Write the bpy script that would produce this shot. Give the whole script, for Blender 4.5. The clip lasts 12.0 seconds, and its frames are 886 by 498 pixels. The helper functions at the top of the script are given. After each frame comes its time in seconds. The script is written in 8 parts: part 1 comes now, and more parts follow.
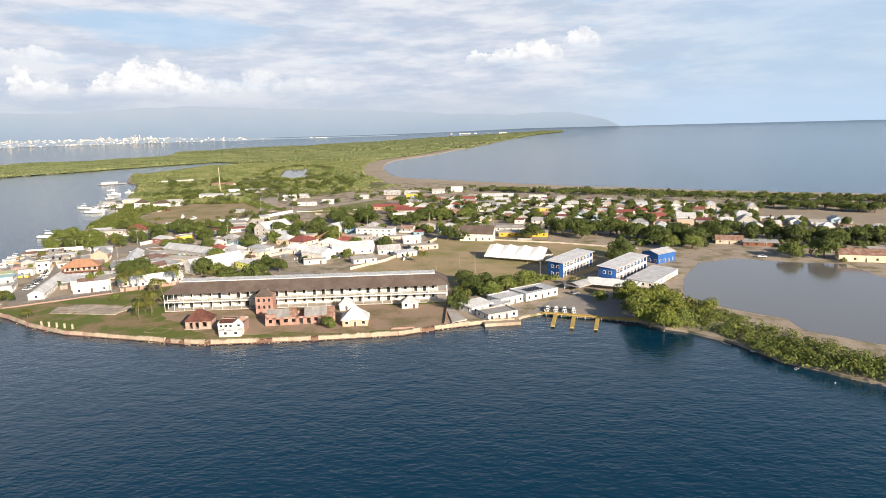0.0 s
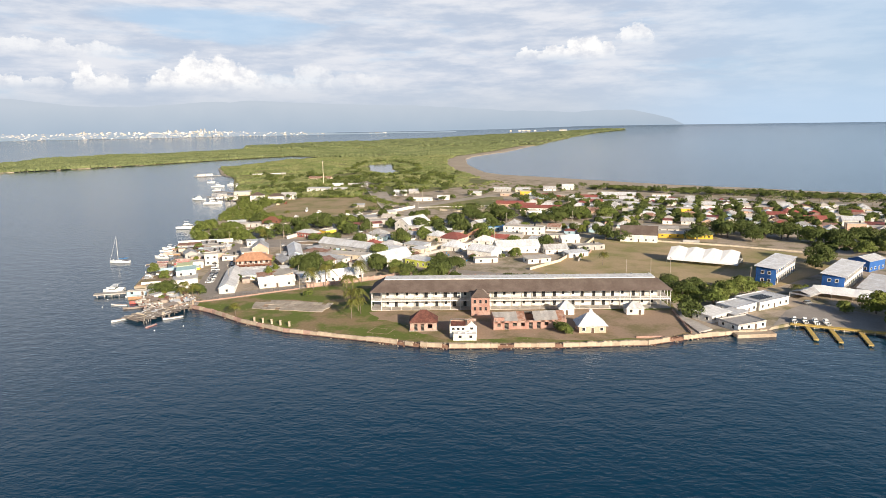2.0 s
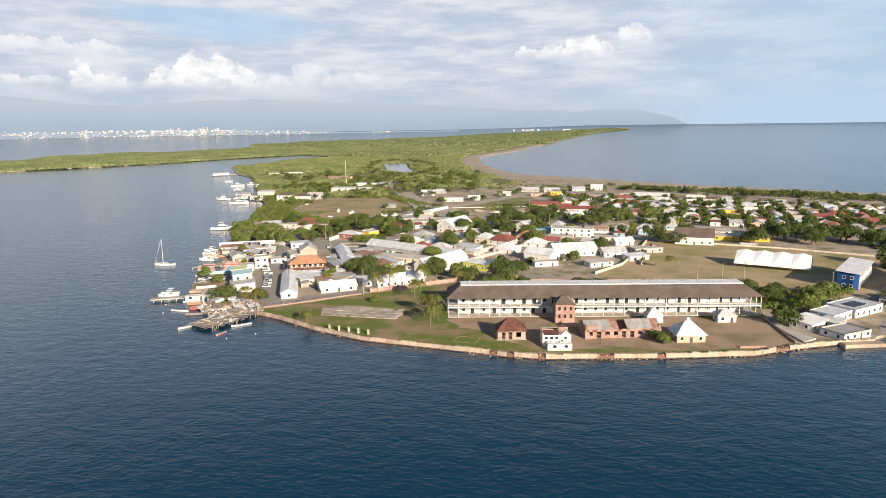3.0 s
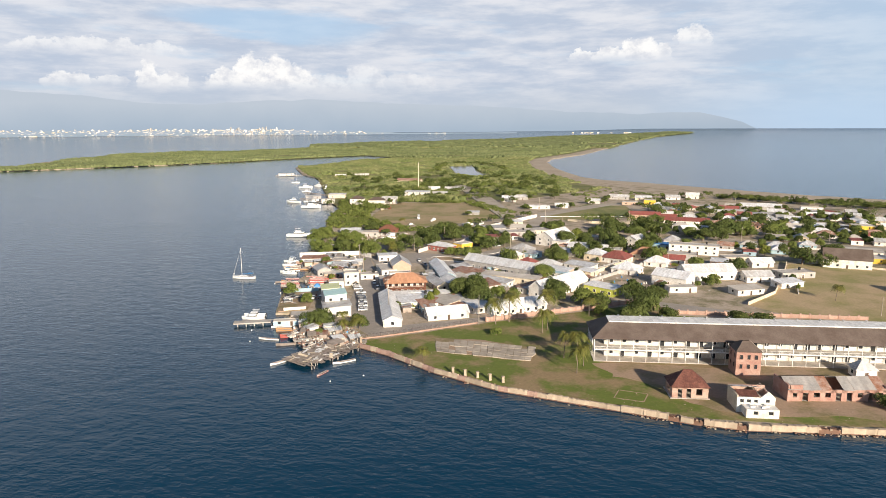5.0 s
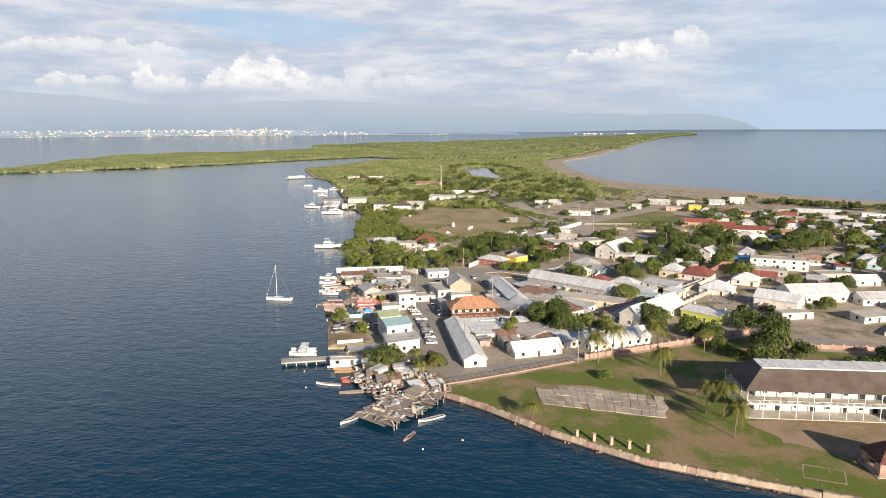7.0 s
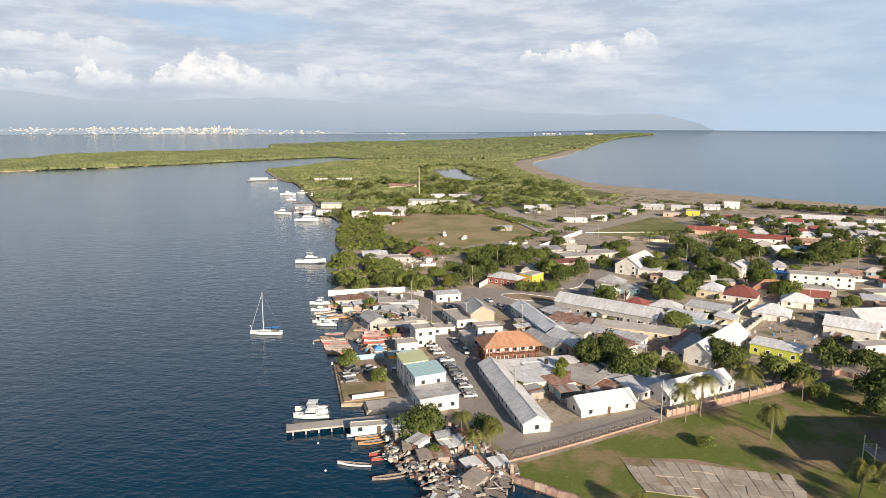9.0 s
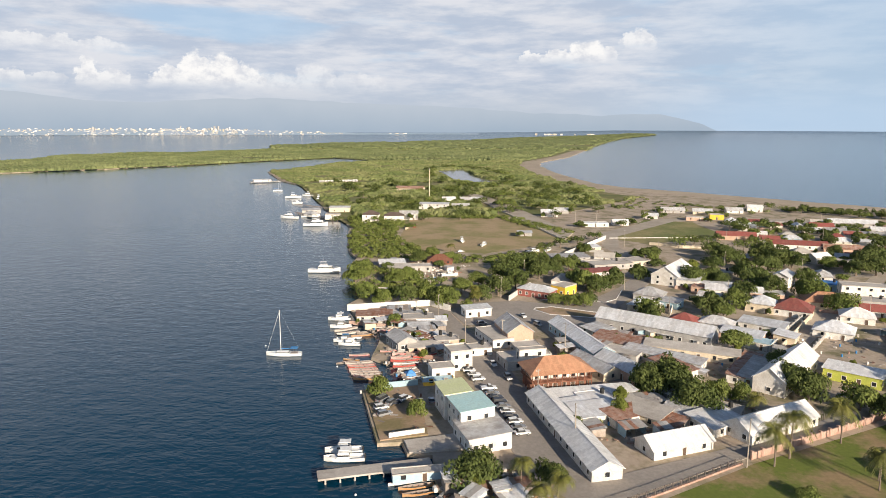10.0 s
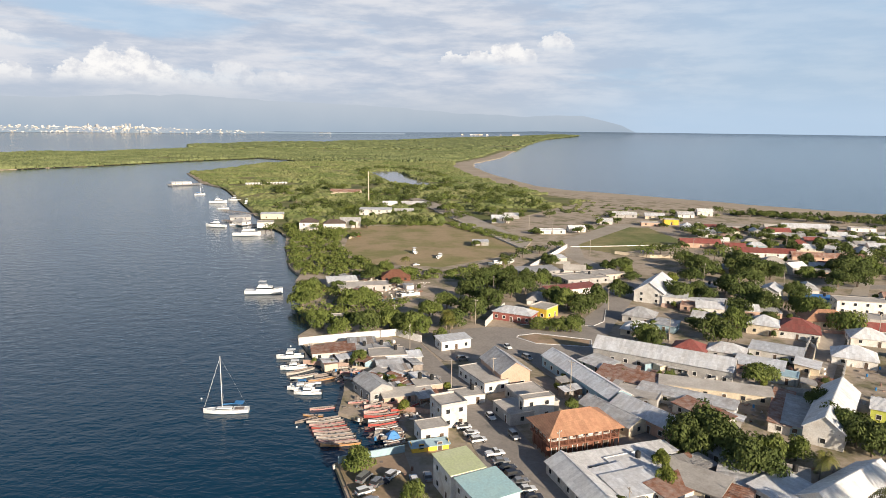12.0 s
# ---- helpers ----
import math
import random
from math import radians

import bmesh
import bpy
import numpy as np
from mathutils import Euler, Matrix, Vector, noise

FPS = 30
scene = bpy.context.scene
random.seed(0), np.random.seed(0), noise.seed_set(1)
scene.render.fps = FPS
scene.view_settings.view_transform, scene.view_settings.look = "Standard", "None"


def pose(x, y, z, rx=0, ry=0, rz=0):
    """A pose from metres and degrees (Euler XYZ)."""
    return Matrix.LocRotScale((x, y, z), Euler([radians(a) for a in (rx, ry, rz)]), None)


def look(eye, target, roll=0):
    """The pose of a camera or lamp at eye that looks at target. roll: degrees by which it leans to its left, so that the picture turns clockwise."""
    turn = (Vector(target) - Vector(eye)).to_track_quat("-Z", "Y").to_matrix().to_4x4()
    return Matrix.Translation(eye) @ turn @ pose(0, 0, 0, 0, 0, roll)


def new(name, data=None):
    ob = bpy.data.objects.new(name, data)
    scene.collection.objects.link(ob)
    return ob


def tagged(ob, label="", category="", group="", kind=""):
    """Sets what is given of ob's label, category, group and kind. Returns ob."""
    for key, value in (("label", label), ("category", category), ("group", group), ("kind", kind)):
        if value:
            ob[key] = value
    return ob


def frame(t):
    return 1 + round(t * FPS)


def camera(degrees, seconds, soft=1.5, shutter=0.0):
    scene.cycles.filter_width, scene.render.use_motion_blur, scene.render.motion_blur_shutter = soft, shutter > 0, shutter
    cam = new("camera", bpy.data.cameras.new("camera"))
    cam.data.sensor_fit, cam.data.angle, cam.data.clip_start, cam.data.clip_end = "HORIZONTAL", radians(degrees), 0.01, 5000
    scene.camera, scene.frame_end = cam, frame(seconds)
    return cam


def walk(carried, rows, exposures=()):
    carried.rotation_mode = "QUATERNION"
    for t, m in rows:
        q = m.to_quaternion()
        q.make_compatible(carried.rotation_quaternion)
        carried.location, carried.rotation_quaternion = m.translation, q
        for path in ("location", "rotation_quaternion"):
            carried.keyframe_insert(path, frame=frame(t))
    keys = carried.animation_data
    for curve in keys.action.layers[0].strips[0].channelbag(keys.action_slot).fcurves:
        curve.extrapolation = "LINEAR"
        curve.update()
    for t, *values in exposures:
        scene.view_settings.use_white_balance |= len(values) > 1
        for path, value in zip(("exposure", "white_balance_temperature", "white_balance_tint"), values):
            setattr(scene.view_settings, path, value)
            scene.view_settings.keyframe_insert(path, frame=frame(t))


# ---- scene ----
cam = camera(66.7, 12.0, soft=0.85)
METRES, EYE, TILT, LEAN, TURN = 350.0, 78.4, 0.68, 0.0, 0.0
ROWS = [
    (0.0, 0.0, 0.0, 0.0, -0.29, -10.99, 1.47),
    (0.5, -0.0496, 0.0197, -0.0008, 6.01, -10.85, 1.33),
    (1.0, -0.1029, 0.0329, -0.0013, 6.04, -10.94, 1.12),
    (1.5, -0.1572, 0.0408, -0.0019, 3.74, -11.08, 0.96),
    (2.0, -0.2118, 0.0458, -0.002, 3.74, -11.17, 0.94),
    (2.5, -0.2648, 0.0554, -0.0007, 3.76, -11.26, 0.93),
    (4.5, -0.3889, 0.1687, -0.0043, 2.72, -11.15, 0.09),
    (5.0, -0.4083, 0.2051, -0.0048, 7.97, -11.07, 0.31),
    (5.5, -0.4313, 0.2387, -0.006, 7.91, -10.98, 0.32),
    (6.0, -0.4574, 0.2679, -0.0063, 7.83, -10.98, 0.29),
    (6.5, -0.4858, 0.2948, -0.0078, 7.76, -10.97, 0.27),
    (7.0, -0.5133, 0.3224, -0.0087, 7.71, -10.99, 0.27),
    (9.0, -0.5999, 0.4491, -0.0093, 3.95, -11.06, -0.12),
    (9.5, -0.6193, 0.4817, -0.0093, 3.9, -11.06, -0.1),
    (10.0, -0.6396, 0.5126, -0.01, 3.86, -11.02, -0.09),
    (10.5, -0.6575, 0.5422, -0.0109, 3.47, -10.99, -0.26),
    (11.0, -0.6719, 0.5715, -0.0115, 3.15, -10.96, -0.47),
    (11.5, -0.6819, 0.5999, -0.0115, 2.21, -10.97, -0.54),
    (12.0, -0.6924, 0.6303, -0.0119, -2.55, -10.99, -0.66),
]
walk(cam, [(t, pose(0, 0, EYE, TILT, LEAN, TURN) @ pose(METRES * x, METRES * y, METRES * z, 90 + pitch, roll, yaw)) for t, x, y, z, yaw, pitch, roll in ROWS], [(0.0, 0.74), (2.5, 0.68), (7.0, 0.62), (12.0, 0.57)])

# ---- light ----
SUN_AZ, SUN_EL = 148.0, 18.5
sun = new("sun", bpy.data.lights.new("sun", "SUN"))
sun.data.energy, sun.data.angle, sun.data.color = 5.0, radians(0.53), (1.0, 0.86, 0.69)
sun.matrix_world = look((0, 0, 400), (-400 * math.sin(radians(SUN_AZ)) / math.tan(radians(SUN_EL)), -400 * math.cos(radians(SUN_AZ)) / math.tan(radians(SUN_EL)), 0))

world = bpy.data.worlds.new("sky")
scene.world = world
world.use_nodes = True
WN, WL = world.node_tree.nodes, world.node_tree.links


def wnode(kind, op=None, *ins, **props):
    n = WN.new(kind)
    if op:
        n.operation = op
    for k, v in enumerate(ins):
        if isinstance(v, (int, float, tuple)):
            n.inputs[k].default_value = v
        elif v is not None:
            WL.new(v, n.inputs[k])
    return n


def wmath(op, a, b=0.0, c=0.0):
    return wnode("ShaderNodeMath", op, a, b, c).outputs[0]


def wstep(v, lo, hi, a=0.0, b=1.0):
    n = WN.new("ShaderNodeMapRange")
    n.interpolation_type = "SMOOTHSTEP"
    WL.new(v, n.inputs[0])
    for k, x in zip((1, 2, 3, 4), (lo, hi, a, b)):
        n.inputs[k].default_value = x
    return n.outputs[0]


def wmix(f, a, b):
    n = WN.new("ShaderNodeMix")
    n.data_type = "RGBA"
    for k, v in ((0, f), (6, a), (7, b)):
        if isinstance(v, (int, float, tuple)):
            n.inputs[k].default_value = v
        else:
            WL.new(v, n.inputs[k])
    return n.outputs[2]


def wnoise(vec, scale, detail, rough=0.55):
    n = WN.new("ShaderNodeTexNoise")
    n.inputs["Scale"].default_value, n.inputs["Detail"].default_value, n.inputs["Roughness"].default_value = scale, detail, rough
    WL.new(vec, n.inputs["Vector"])
    return n.outputs["Fac"]


sky = WN.new("ShaderNodeTexSky")
sky.sky_type, sky.sun_disc = "NISHITA", False
sky.sun_elevation, sky.sun_rotation = radians(SUN_EL), radians(SUN_AZ)
sky.air_density, sky.dust_density, sky.ozone_density = 1.0, 1.4, 1.2
sky_dim = wnode("ShaderNodeVectorMath", "SCALE", sky.outputs[0])
sky_dim.inputs[3].default_value = 0.054
sky_tint = wnode("ShaderNodeVectorMath", "MULTIPLY", sky_dim.outputs[0], (0.76, 0.94, 1.22))
# clouds: directions as azimuth (from straight ahead) and elevation, in degrees
way = wnode("ShaderNodeSeparateXYZ", None, WN.new("ShaderNodeTexCoord").outputs["Generated"])
wx, wy, wz = way.outputs
az = wmath("MULTIPLY", wmath("ARCTAN2", wx, wy), 57.2958)
el = wmath("MULTIPLY", wmath("ARCSINE", wz), 57.2958)


def wvec(a, b, c=0.0):
    return wnode("ShaderNodeCombineXYZ", None, a, b, c).outputs[0]


# high sheets of grey and white cloud, drawn out sideways
flat = wvec(wmath("MULTIPLY", az, 0.05), wmath("MULTIPLY", el, 0.30))
sheet = wnoise(flat, 1.3, 6.0, 0.6)
# full over the harbour, thin towards the open sea and overhead
gate = wmath("MULTIPLY", wstep(az, 6.0, 30.0, 1.0, 0.30), wmath("MULTIPLY", wstep(el, 11.0, 31.0, 1.0, 0.03), wstep(wy, -0.2, 0.5, 0.25, 1.0)))
# an opening of clear sky above the cloud bank
far_a = wmath("MULTIPLY_ADD", wmath("SUBTRACT", sheet, 0.5), 14.0, wmath("ADD", az, 21.0))
far_e = wmath("MULTIPLY_ADD", wmath("SUBTRACT", sheet, 0.5), 5.0, wmath("ADD", wmath("ADD", el, -6.6), wmath("MULTIPLY", az, 0.07)))
gap = wmath("ADD", wmath("POWER", wmath("ABSOLUTE", wmath("MULTIPLY", far_a, 0.12)), 2.0), wmath("POWER", wmath("ABSOLUTE", wmath("MULTIPLY", far_e, 0.75)), 2.0))
sheet = wmath("MULTIPLY", wmath("MULTIPLY", wstep(sheet, 0.22, 0.47), wstep(gap, 0.15, 1.35, 0.25, 1.0)), gate)
grain = wnoise(wvec(wmath("MULTIPLY", az, 0.13), wmath("MULTIPLY", el, 0.62)), 1.1, 6.0, 0.6)
sheet_colour = wmix(wstep(grain, 0.36, 0.66), (0.42, 0.48, 0.585, 1), (0.63, 0.645, 0.69, 1))
veiled = wmix(wstep(el, 10.0, 34.0, 0.78, 0.0), sky_tint.outputs[0], (0.43, 0.585, 0.76, 1))
c1 = wmix(sheet, veiled, sheet_colour)
# heaps of white cumulus, one puff beside the other: azimuth, foot, half width and height in degrees
ragged = wnoise(wvec(az, wmath("MULTIPLY", el, 1.25)), 0.85, 6.0, 0.62)
ragged2 = wnoise(wvec(wmath("ADD", az, 40.0), wmath("MULTIPLY", el, 1.25)), 0.85, 6.0, 0.62)
waz = wmath("MULTIPLY_ADD", wmath("SUBTRACT", ragged, 0.5), 2.6, az)
wel = wmath("MULTIPLY_ADD", wmath("SUBTRACT", ragged2, 0.5), 2.0, el)


def puff(a, foot, wide, tall, thick=1.0):
    u = wmath("MULTIPLY", wmath("SUBTRACT", waz, a), 1 / wide)
    v = wmath("MULTIPLY", wmath("SUBTRACT", wel, foot), 1 / tall)
    body = wstep(wmath("ADD", wmath("MULTIPLY", u, u), wmath("MULTIPLY", v, v)), 0.72, 1.12, thick, 0.0)
    return wmath("MULTIPLY", body, wstep(el, foot - 0.4, foot + 0.7))


heaps = None
for a, foot, wide, tall, thick in ((-25.3, 3.0, 1.9, 1.5, 0.95), (-23.5, 3.0, 1.5, 2.7, 1), (-21.5, 3.0, 1.5, 2.6, 1), (-19.7, 2.9, 1.7, 1.9, 0.9), (-17.2, 2.8, 2.2, 1.5, 0.6),
                                   (-14.4, 2.8, 2.2, 2.2, 0.55), (-10.8, 2.8, 2.6, 1.5, 0.4), (-30.9, 3.0, 1.0, 2.0, 0.9), (-29.2, 3.0, 1.5, 1.1, 0.8), (-36.2, 3.0, 1.8, 1.1, 0.8), (-33.6, 3.0, 1.2, 0.8, 0.6),
                                   (3.4, 5.2, 1.2, 0.8, 0.85), (5.6, 5.1, 1.8, 1.0, 0.9), (7.9, 5.1, 1.7, 1.7, 0.95), (9.3, 5.3, 1.1, 0.9, 0.8), (11.8, 6.1, 1.4, 1.5, 0.75), (10.8, 6.3, 0.9, 0.6, 0.6), (-34.0, 5.4, 6.5, 1.0, 0.6)):
    one = puff(a, foot, wide, tall, thick)
    heaps = one if heaps is None else wmath("MAXIMUM", heaps, one)
heap_colour = wmix(wstep(ragged, 0.34, 0.60), (0.62, 0.63, 0.67, 1), (0.84, 0.825, 0.81, 1))
c2 = wmix(heaps, c1, heap_colour)
# grey haze under the cloud, and along the horizon
haze = wmath("MULTIPLY", wstep(el, 0.4, 4.4, 0.86, 0.0), wstep(el, -3.0, -0.5))
haze_colour = wmix(wstep(az, 4.0, 22.0), (0.44, 0.49, 0.56, 1), (0.42, 0.545, 0.695, 1))
c3 = wmix(haze, c2, haze_colour)
c4 = wmix(wstep(el, -1.4, -0.3, 1.0, 0.0), c3, (0.10, 0.17, 0.26, 1))
back = WN["Background"]
WL.new(c4, back.inputs[0])
back.inputs[1].default_value = 0.79

# ---- materials ----
def material(name, colour, second=None, scale=0.25, fine=3.0, rough=0.8, metal=0.0, bump=0.15, spread=0.12, ribs=0.0, island=False, spec=0.4, stretch=(1, 1, 1), patchy=(0.38, 0.66)):
    """Colour and a second colour in large uneven patches, fine grain, relief, and a small shift from object to object."""
    m = bpy.data.materials.new(name)
    m.use_nodes = True
    nt = m.node_tree
    N, L = nt.nodes, nt.links
    bsdf = N["Principled BSDF"]
    second = second or tuple(c * 0.72 for c in colour)
    tc = N.new("ShaderNodeTexCoord")
    mp = N.new("ShaderNodeMapping")
    mp.inputs["Scale"].default_value = stretch
    L.new(tc.outputs["Object"], mp.inputs[0])
    shift = N.new("ShaderNodeVectorMath")
    info = N.new("ShaderNodeObjectInfo")
    L.new(mp.outputs[0], shift.inputs[0])
    L.new(info.outputs["Random"], shift.inputs[1])
    big, small = N.new("ShaderNodeTexNoise"), N.new("ShaderNodeTexNoise")
    big.inputs["Scale"].default_value, big.inputs["Detail"].default_value, big.inputs["Roughness"].default_value = scale, 9, 0.66
    small.inputs["Scale"].default_value, small.inputs["Detail"].default_value = fine, 3
    for n in (big, small):
        L.new(shift.outputs[0], n.inputs["Vector"])
    ramp = N.new("ShaderNodeMapRange")
    ramp.inputs[1].default_value, ramp.inputs[2].default_value = patchy
    L.new(big.outputs["Fac"], ramp.inputs[0])
    mix = N.new("ShaderNodeMix")
    mix.data_type = "RGBA"
    mix.inputs[6].default_value, mix.inputs[7].default_value = (*colour, 1), (*second, 1)
    L.new(ramp.outputs[0], mix.inputs[0])
    hsv = N.new("ShaderNodeHueSaturation")
    val = N.new("ShaderNodeMapRange")
    if island:
        L.new(N.new("ShaderNodeNewGeometry").outputs["Random Per Island"], val.inputs[0])
    else:
        L.new(info.outputs["Random"], val.inputs[0])
    val.inputs[3].default_value, val.inputs[4].default_value = 1 - spread, 1 + spread
    grain = N.new("ShaderNodeMath")
    grain.operation = "MULTIPLY_ADD"
    grain.inputs[1].default_value, grain.inputs[2].default_value = 0.5, 0.75
    L.new(small.outputs["Fac"], grain.inputs[0])
    both = N.new("ShaderNodeMath")
    both.operation = "MULTIPLY"
    L.new(val.outputs[0], both.inputs[0])
    L.new(grain.outputs[0], both.inputs[1])
    L.new(both.outputs[0], hsv.inputs["Value"])
    L.new(mix.outputs[2], hsv.inputs["Color"])
    if ribs:
        # sheets laid side by side, each weathered in its own way
        snap = N.new("ShaderNodeVectorMath")
        snap.operation = "SNAP"
        snap.inputs[1].default_value = (0.9, 2.6, 50.0)
        L.new(shift.outputs[0], snap.inputs[0])
        dice = N.new("ShaderNodeTexWhiteNoise")
        L.new(snap.outputs[0], dice.inputs["Vector"])
        tone = N.new("ShaderNodeMapRange")
        tone.inputs[3].default_value, tone.inputs[4].default_value = 0.86, 1.08
        L.new(dice.outputs["Value"], tone.inputs[0])
        worn = N.new("ShaderNodeMath")
        worn.operation = "MULTIPLY"
        L.new(both.outputs[0], worn.inputs[0])
        L.new(tone.outputs[0], worn.inputs[1])
        L.new(worn.outputs[0], hsv.inputs["Value"])
    L.new(hsv.outputs[0], bsdf.inputs["Base Color"])
    bsdf.inputs["Roughness"].default_value, bsdf.inputs["Metallic"].default_value = rough, metal
    bsdf.inputs["Specular IOR Level"].default_value = spec
    bp = N.new("ShaderNodeBump")
    bp.inputs["Strength"].default_value, bp.inputs["Distance"].default_value = bump, 0.12
    if ribs:
        wave = N.new("ShaderNodeTexWave")
        wave.inputs["Scale"].default_value = ribs
        L.new(tc.outputs["Object"], wave.inputs[0])
        L.new(wave.outputs["Fac"], bp.inputs["Height"])
    else:
        L.new(small.outputs["Fac"], bp.inputs["Height"])
    L.new(bp.outputs[0], bsdf.inputs["Normal"])
    return m


WHITE = material("white_wall", (0.80, 0.77, 0.72), (0.58, 0.53, 0.46), 0.4)
CREAM = material("cream_wall", (0.70, 0.60, 0.45), (0.55, 0.46, 0.34), 0.4)
GREYW = material("grey_wall", (0.48, 0.46, 0.43), (0.34, 0.32, 0.30), 0.4)
PINK = material("peach_wall", (0.62, 0.42, 0.31), (0.52, 0.35, 0.26), 0.4)
YELLOW = material("yellow_wall", (0.80, 0.52, 0.06), (0.66, 0.42, 0.06), 0.4)
LIME = material("lime_wall", (0.6, 0.63, 0.12), (0.5, 0.54, 0.1), 0.4)
BLUE = material("blue_wall", (0.035, 0.14, 0.42), (0.03, 0.11, 0.34), 0.3)
SKYBLUE = material("pale_blue_wall", (0.38, 0.52, 0.57), (0.30, 0.42, 0.48), 0.4)
BRICK = material("old_brick", (0.34, 0.175, 0.135), (0.44, 0.30, 0.245), 0.35, 2.5, spread=0.06)
PALEBRICK = material("weathered_brick", (0.37, 0.22, 0.17), (0.48, 0.36, 0.295), 0.3, 2.0)
ZINC = material("zinc_roof", (0.55, 0.55, 0.545), (0.37, 0.335, 0.31), 0.3, 1.5, 0.55, 0.1, 0.35, 0.28, ribs=1.6)
PALEZINC = material("bright_zinc_roof", (0.74, 0.75, 0.765), (0.60, 0.58, 0.56), 0.25, 1.5, 0.55, 0.05, 0.35, 0.15, ribs=1.6)
WHITEROOF = material("white_roof", (0.82, 0.81, 0.79), (0.70, 0.68, 0.65), 0.2, 1.5, 0.6, 0.0, 0.3, 0.06, ribs=1.6)
REDROOF = material("red_roof", (0.30, 0.085, 0.07), (0.26, 0.11, 0.09), 0.3, 2.0, 0.7, 0.0, 0.3, 0.15, ribs=1.6)
ORANGE = material("orange_tile_roof", (0.54, 0.29, 0.17), (0.44, 0.22, 0.13), 0.3, 2.0, 0.8, 0.0, 0.3, 0.1, ribs=1.4)
RUST = material("rusty_zinc_roof", (0.26, 0.11, 0.06), (0.42, 0.32, 0.27), 0.45, 2.0, 0.8, 0.0, 0.4, 0.15, ribs=1.6)
DARKRUST = material("dark_rusty_roof", (0.11, 0.04, 0.03), (0.2, 0.085, 0.062), 0.5, 2.0, 0.8, 0.0, 0.4, 0.1, ribs=1.6)
DULLZINC = material("dull_zinc_roof", (0.36, 0.345, 0.33), (0.45, 0.41, 0.375), 0.4, 2.0, 0.7, 0.0, 0.4, 0.15, ribs=1.6)
SLABSTONE = material("cracked_slab", (0.50, 0.43, 0.345), (0.33, 0.275, 0.215), 0.25, 2.0, spread=0.13)
CONC = material("concrete", (0.54, 0.5, 0.45), (0.38, 0.34, 0.295), 0.2, 2.0, spread=0.08)
SLATE = material("dark_brown_shingle", (0.102, 0.074, 0.06), (0.155, 0.12, 0.1), 0.18, 2.2, 0.85, 0.0, 0.4, 0.05)
BLUEROOF = material("blue_roof", (0.06, 0.22, 0.55), (0.08, 0.26, 0.58), 0.3, ribs=1.6)
TEALROOF = material("pale_teal_roof", (0.45, 0.66, 0.66), (0.52, 0.70, 0.66), 0.2, 2.0, 0.6, spread=0.03)
LIMEROOF = material("pale_lime_roof", (0.62, 0.66, 0.36), (0.66, 0.68, 0.44), 0.2, 2.0, 0.6, spread=0.03)
WOOD = material("brown_wood", (0.17, 0.065, 0.04), (0.24, 0.11, 0.07), 0.8, 6.0)
GREYWOOD = material("weathered_wood", (0.34, 0.29, 0.25), (0.22, 0.18, 0.15), 0.6, 5.0, spread=0.3, island=True)
POLEWOOD = material("pole_wood", (0.40, 0.35, 0.29), (0.30, 0.25, 0.2), 0.6, 5.0)
GLASS = material("dark_window", (0.025, 0.028, 0.032), (0.05, 0.05, 0.05), 1.0, 5.0, 0.25, spec=0.5, bump=0.02)
DOORM = material("dark_door", (0.10, 0.07, 0.05), (0.16, 0.10, 0.07), 1.0, 5.0)
FRAME = material("white_trim", (0.80, 0.79, 0.76), (0.66, 0.62, 0.57), 0.6, 3.0)
ASPH = material("asphalt", (0.285, 0.255, 0.225), (0.35, 0.31, 0.27), 0.09, 1.2, 0.9, spread=0.05)
SANDROAD = material("sandy_road", (0.46, 0.4, 0.33), (0.36, 0.31, 0.25), 0.07, 1.0, 0.95)
LAWN = material("lawn", (0.135, 0.17, 0.028), (0.3, 0.215, 0.115), 0.06, 1.1, 0.95, bump=0.4, patchy=(0.45, 0.58))
DRYGRASS = material("dry_grass", (0.385, 0.285, 0.165), (0.235, 0.215, 0.08), 0.03, 1.0, 0.95, bump=0.4, patchy=(0.44, 0.60))
GREENGRASS = material("rough_grass", (0.125, 0.145, 0.04), (0.24, 0.205, 0.09), 0.03, 0.7, 0.95, bump=0.4, patchy=(0.44, 0.60))
DIRT = material("bare_earth", (0.36, 0.255, 0.175), (0.215, 0.175, 0.085), 0.07, 1.2, 0.95, patchy=(0.46, 0.62))
TOWNEARTH = material("town_ground", (0.4, 0.325, 0.25), (0.19, 0.17, 0.09), 0.09, 0.9, 0.95, patchy=(0.47, 0.63))
SAND = material("beach_sand", (0.42, 0.345, 0.26), (0.34, 0.28, 0.21), 0.02, 0.6, 0.95)
TRUNK = material("bark", (0.17, 0.13, 0.10), (0.24, 0.19, 0.15), 1.0, 6.0)
LEAF = material("leaves", (0.105, 0.14, 0.03), (0.165, 0.18, 0.048), 0.25, 2.0, 0.75, bump=0.0, spread=0.35, island=True, spec=0.2)
LEAFDARK = material("dark_leaves", (0.065, 0.09, 0.023), (0.11, 0.125, 0.034), 0.25, 2.0, 0.75, bump=0.0, spread=0.35, island=True, spec=0.2)
LEAFPALE = material("pale_leaves", (0.125, 0.155, 0.026), (0.175, 0.18, 0.04), 0.25, 2.0, 0.75, bump=0.0, spread=0.3, island=True, spec=0.2)
PALMLEAF = material("palm_leaves", (0.095, 0.12, 0.022), (0.2, 0.165, 0.04), 0.35, 2.0, 0.6, bump=0.0, spread=0.35, island=True, spec=0.3)
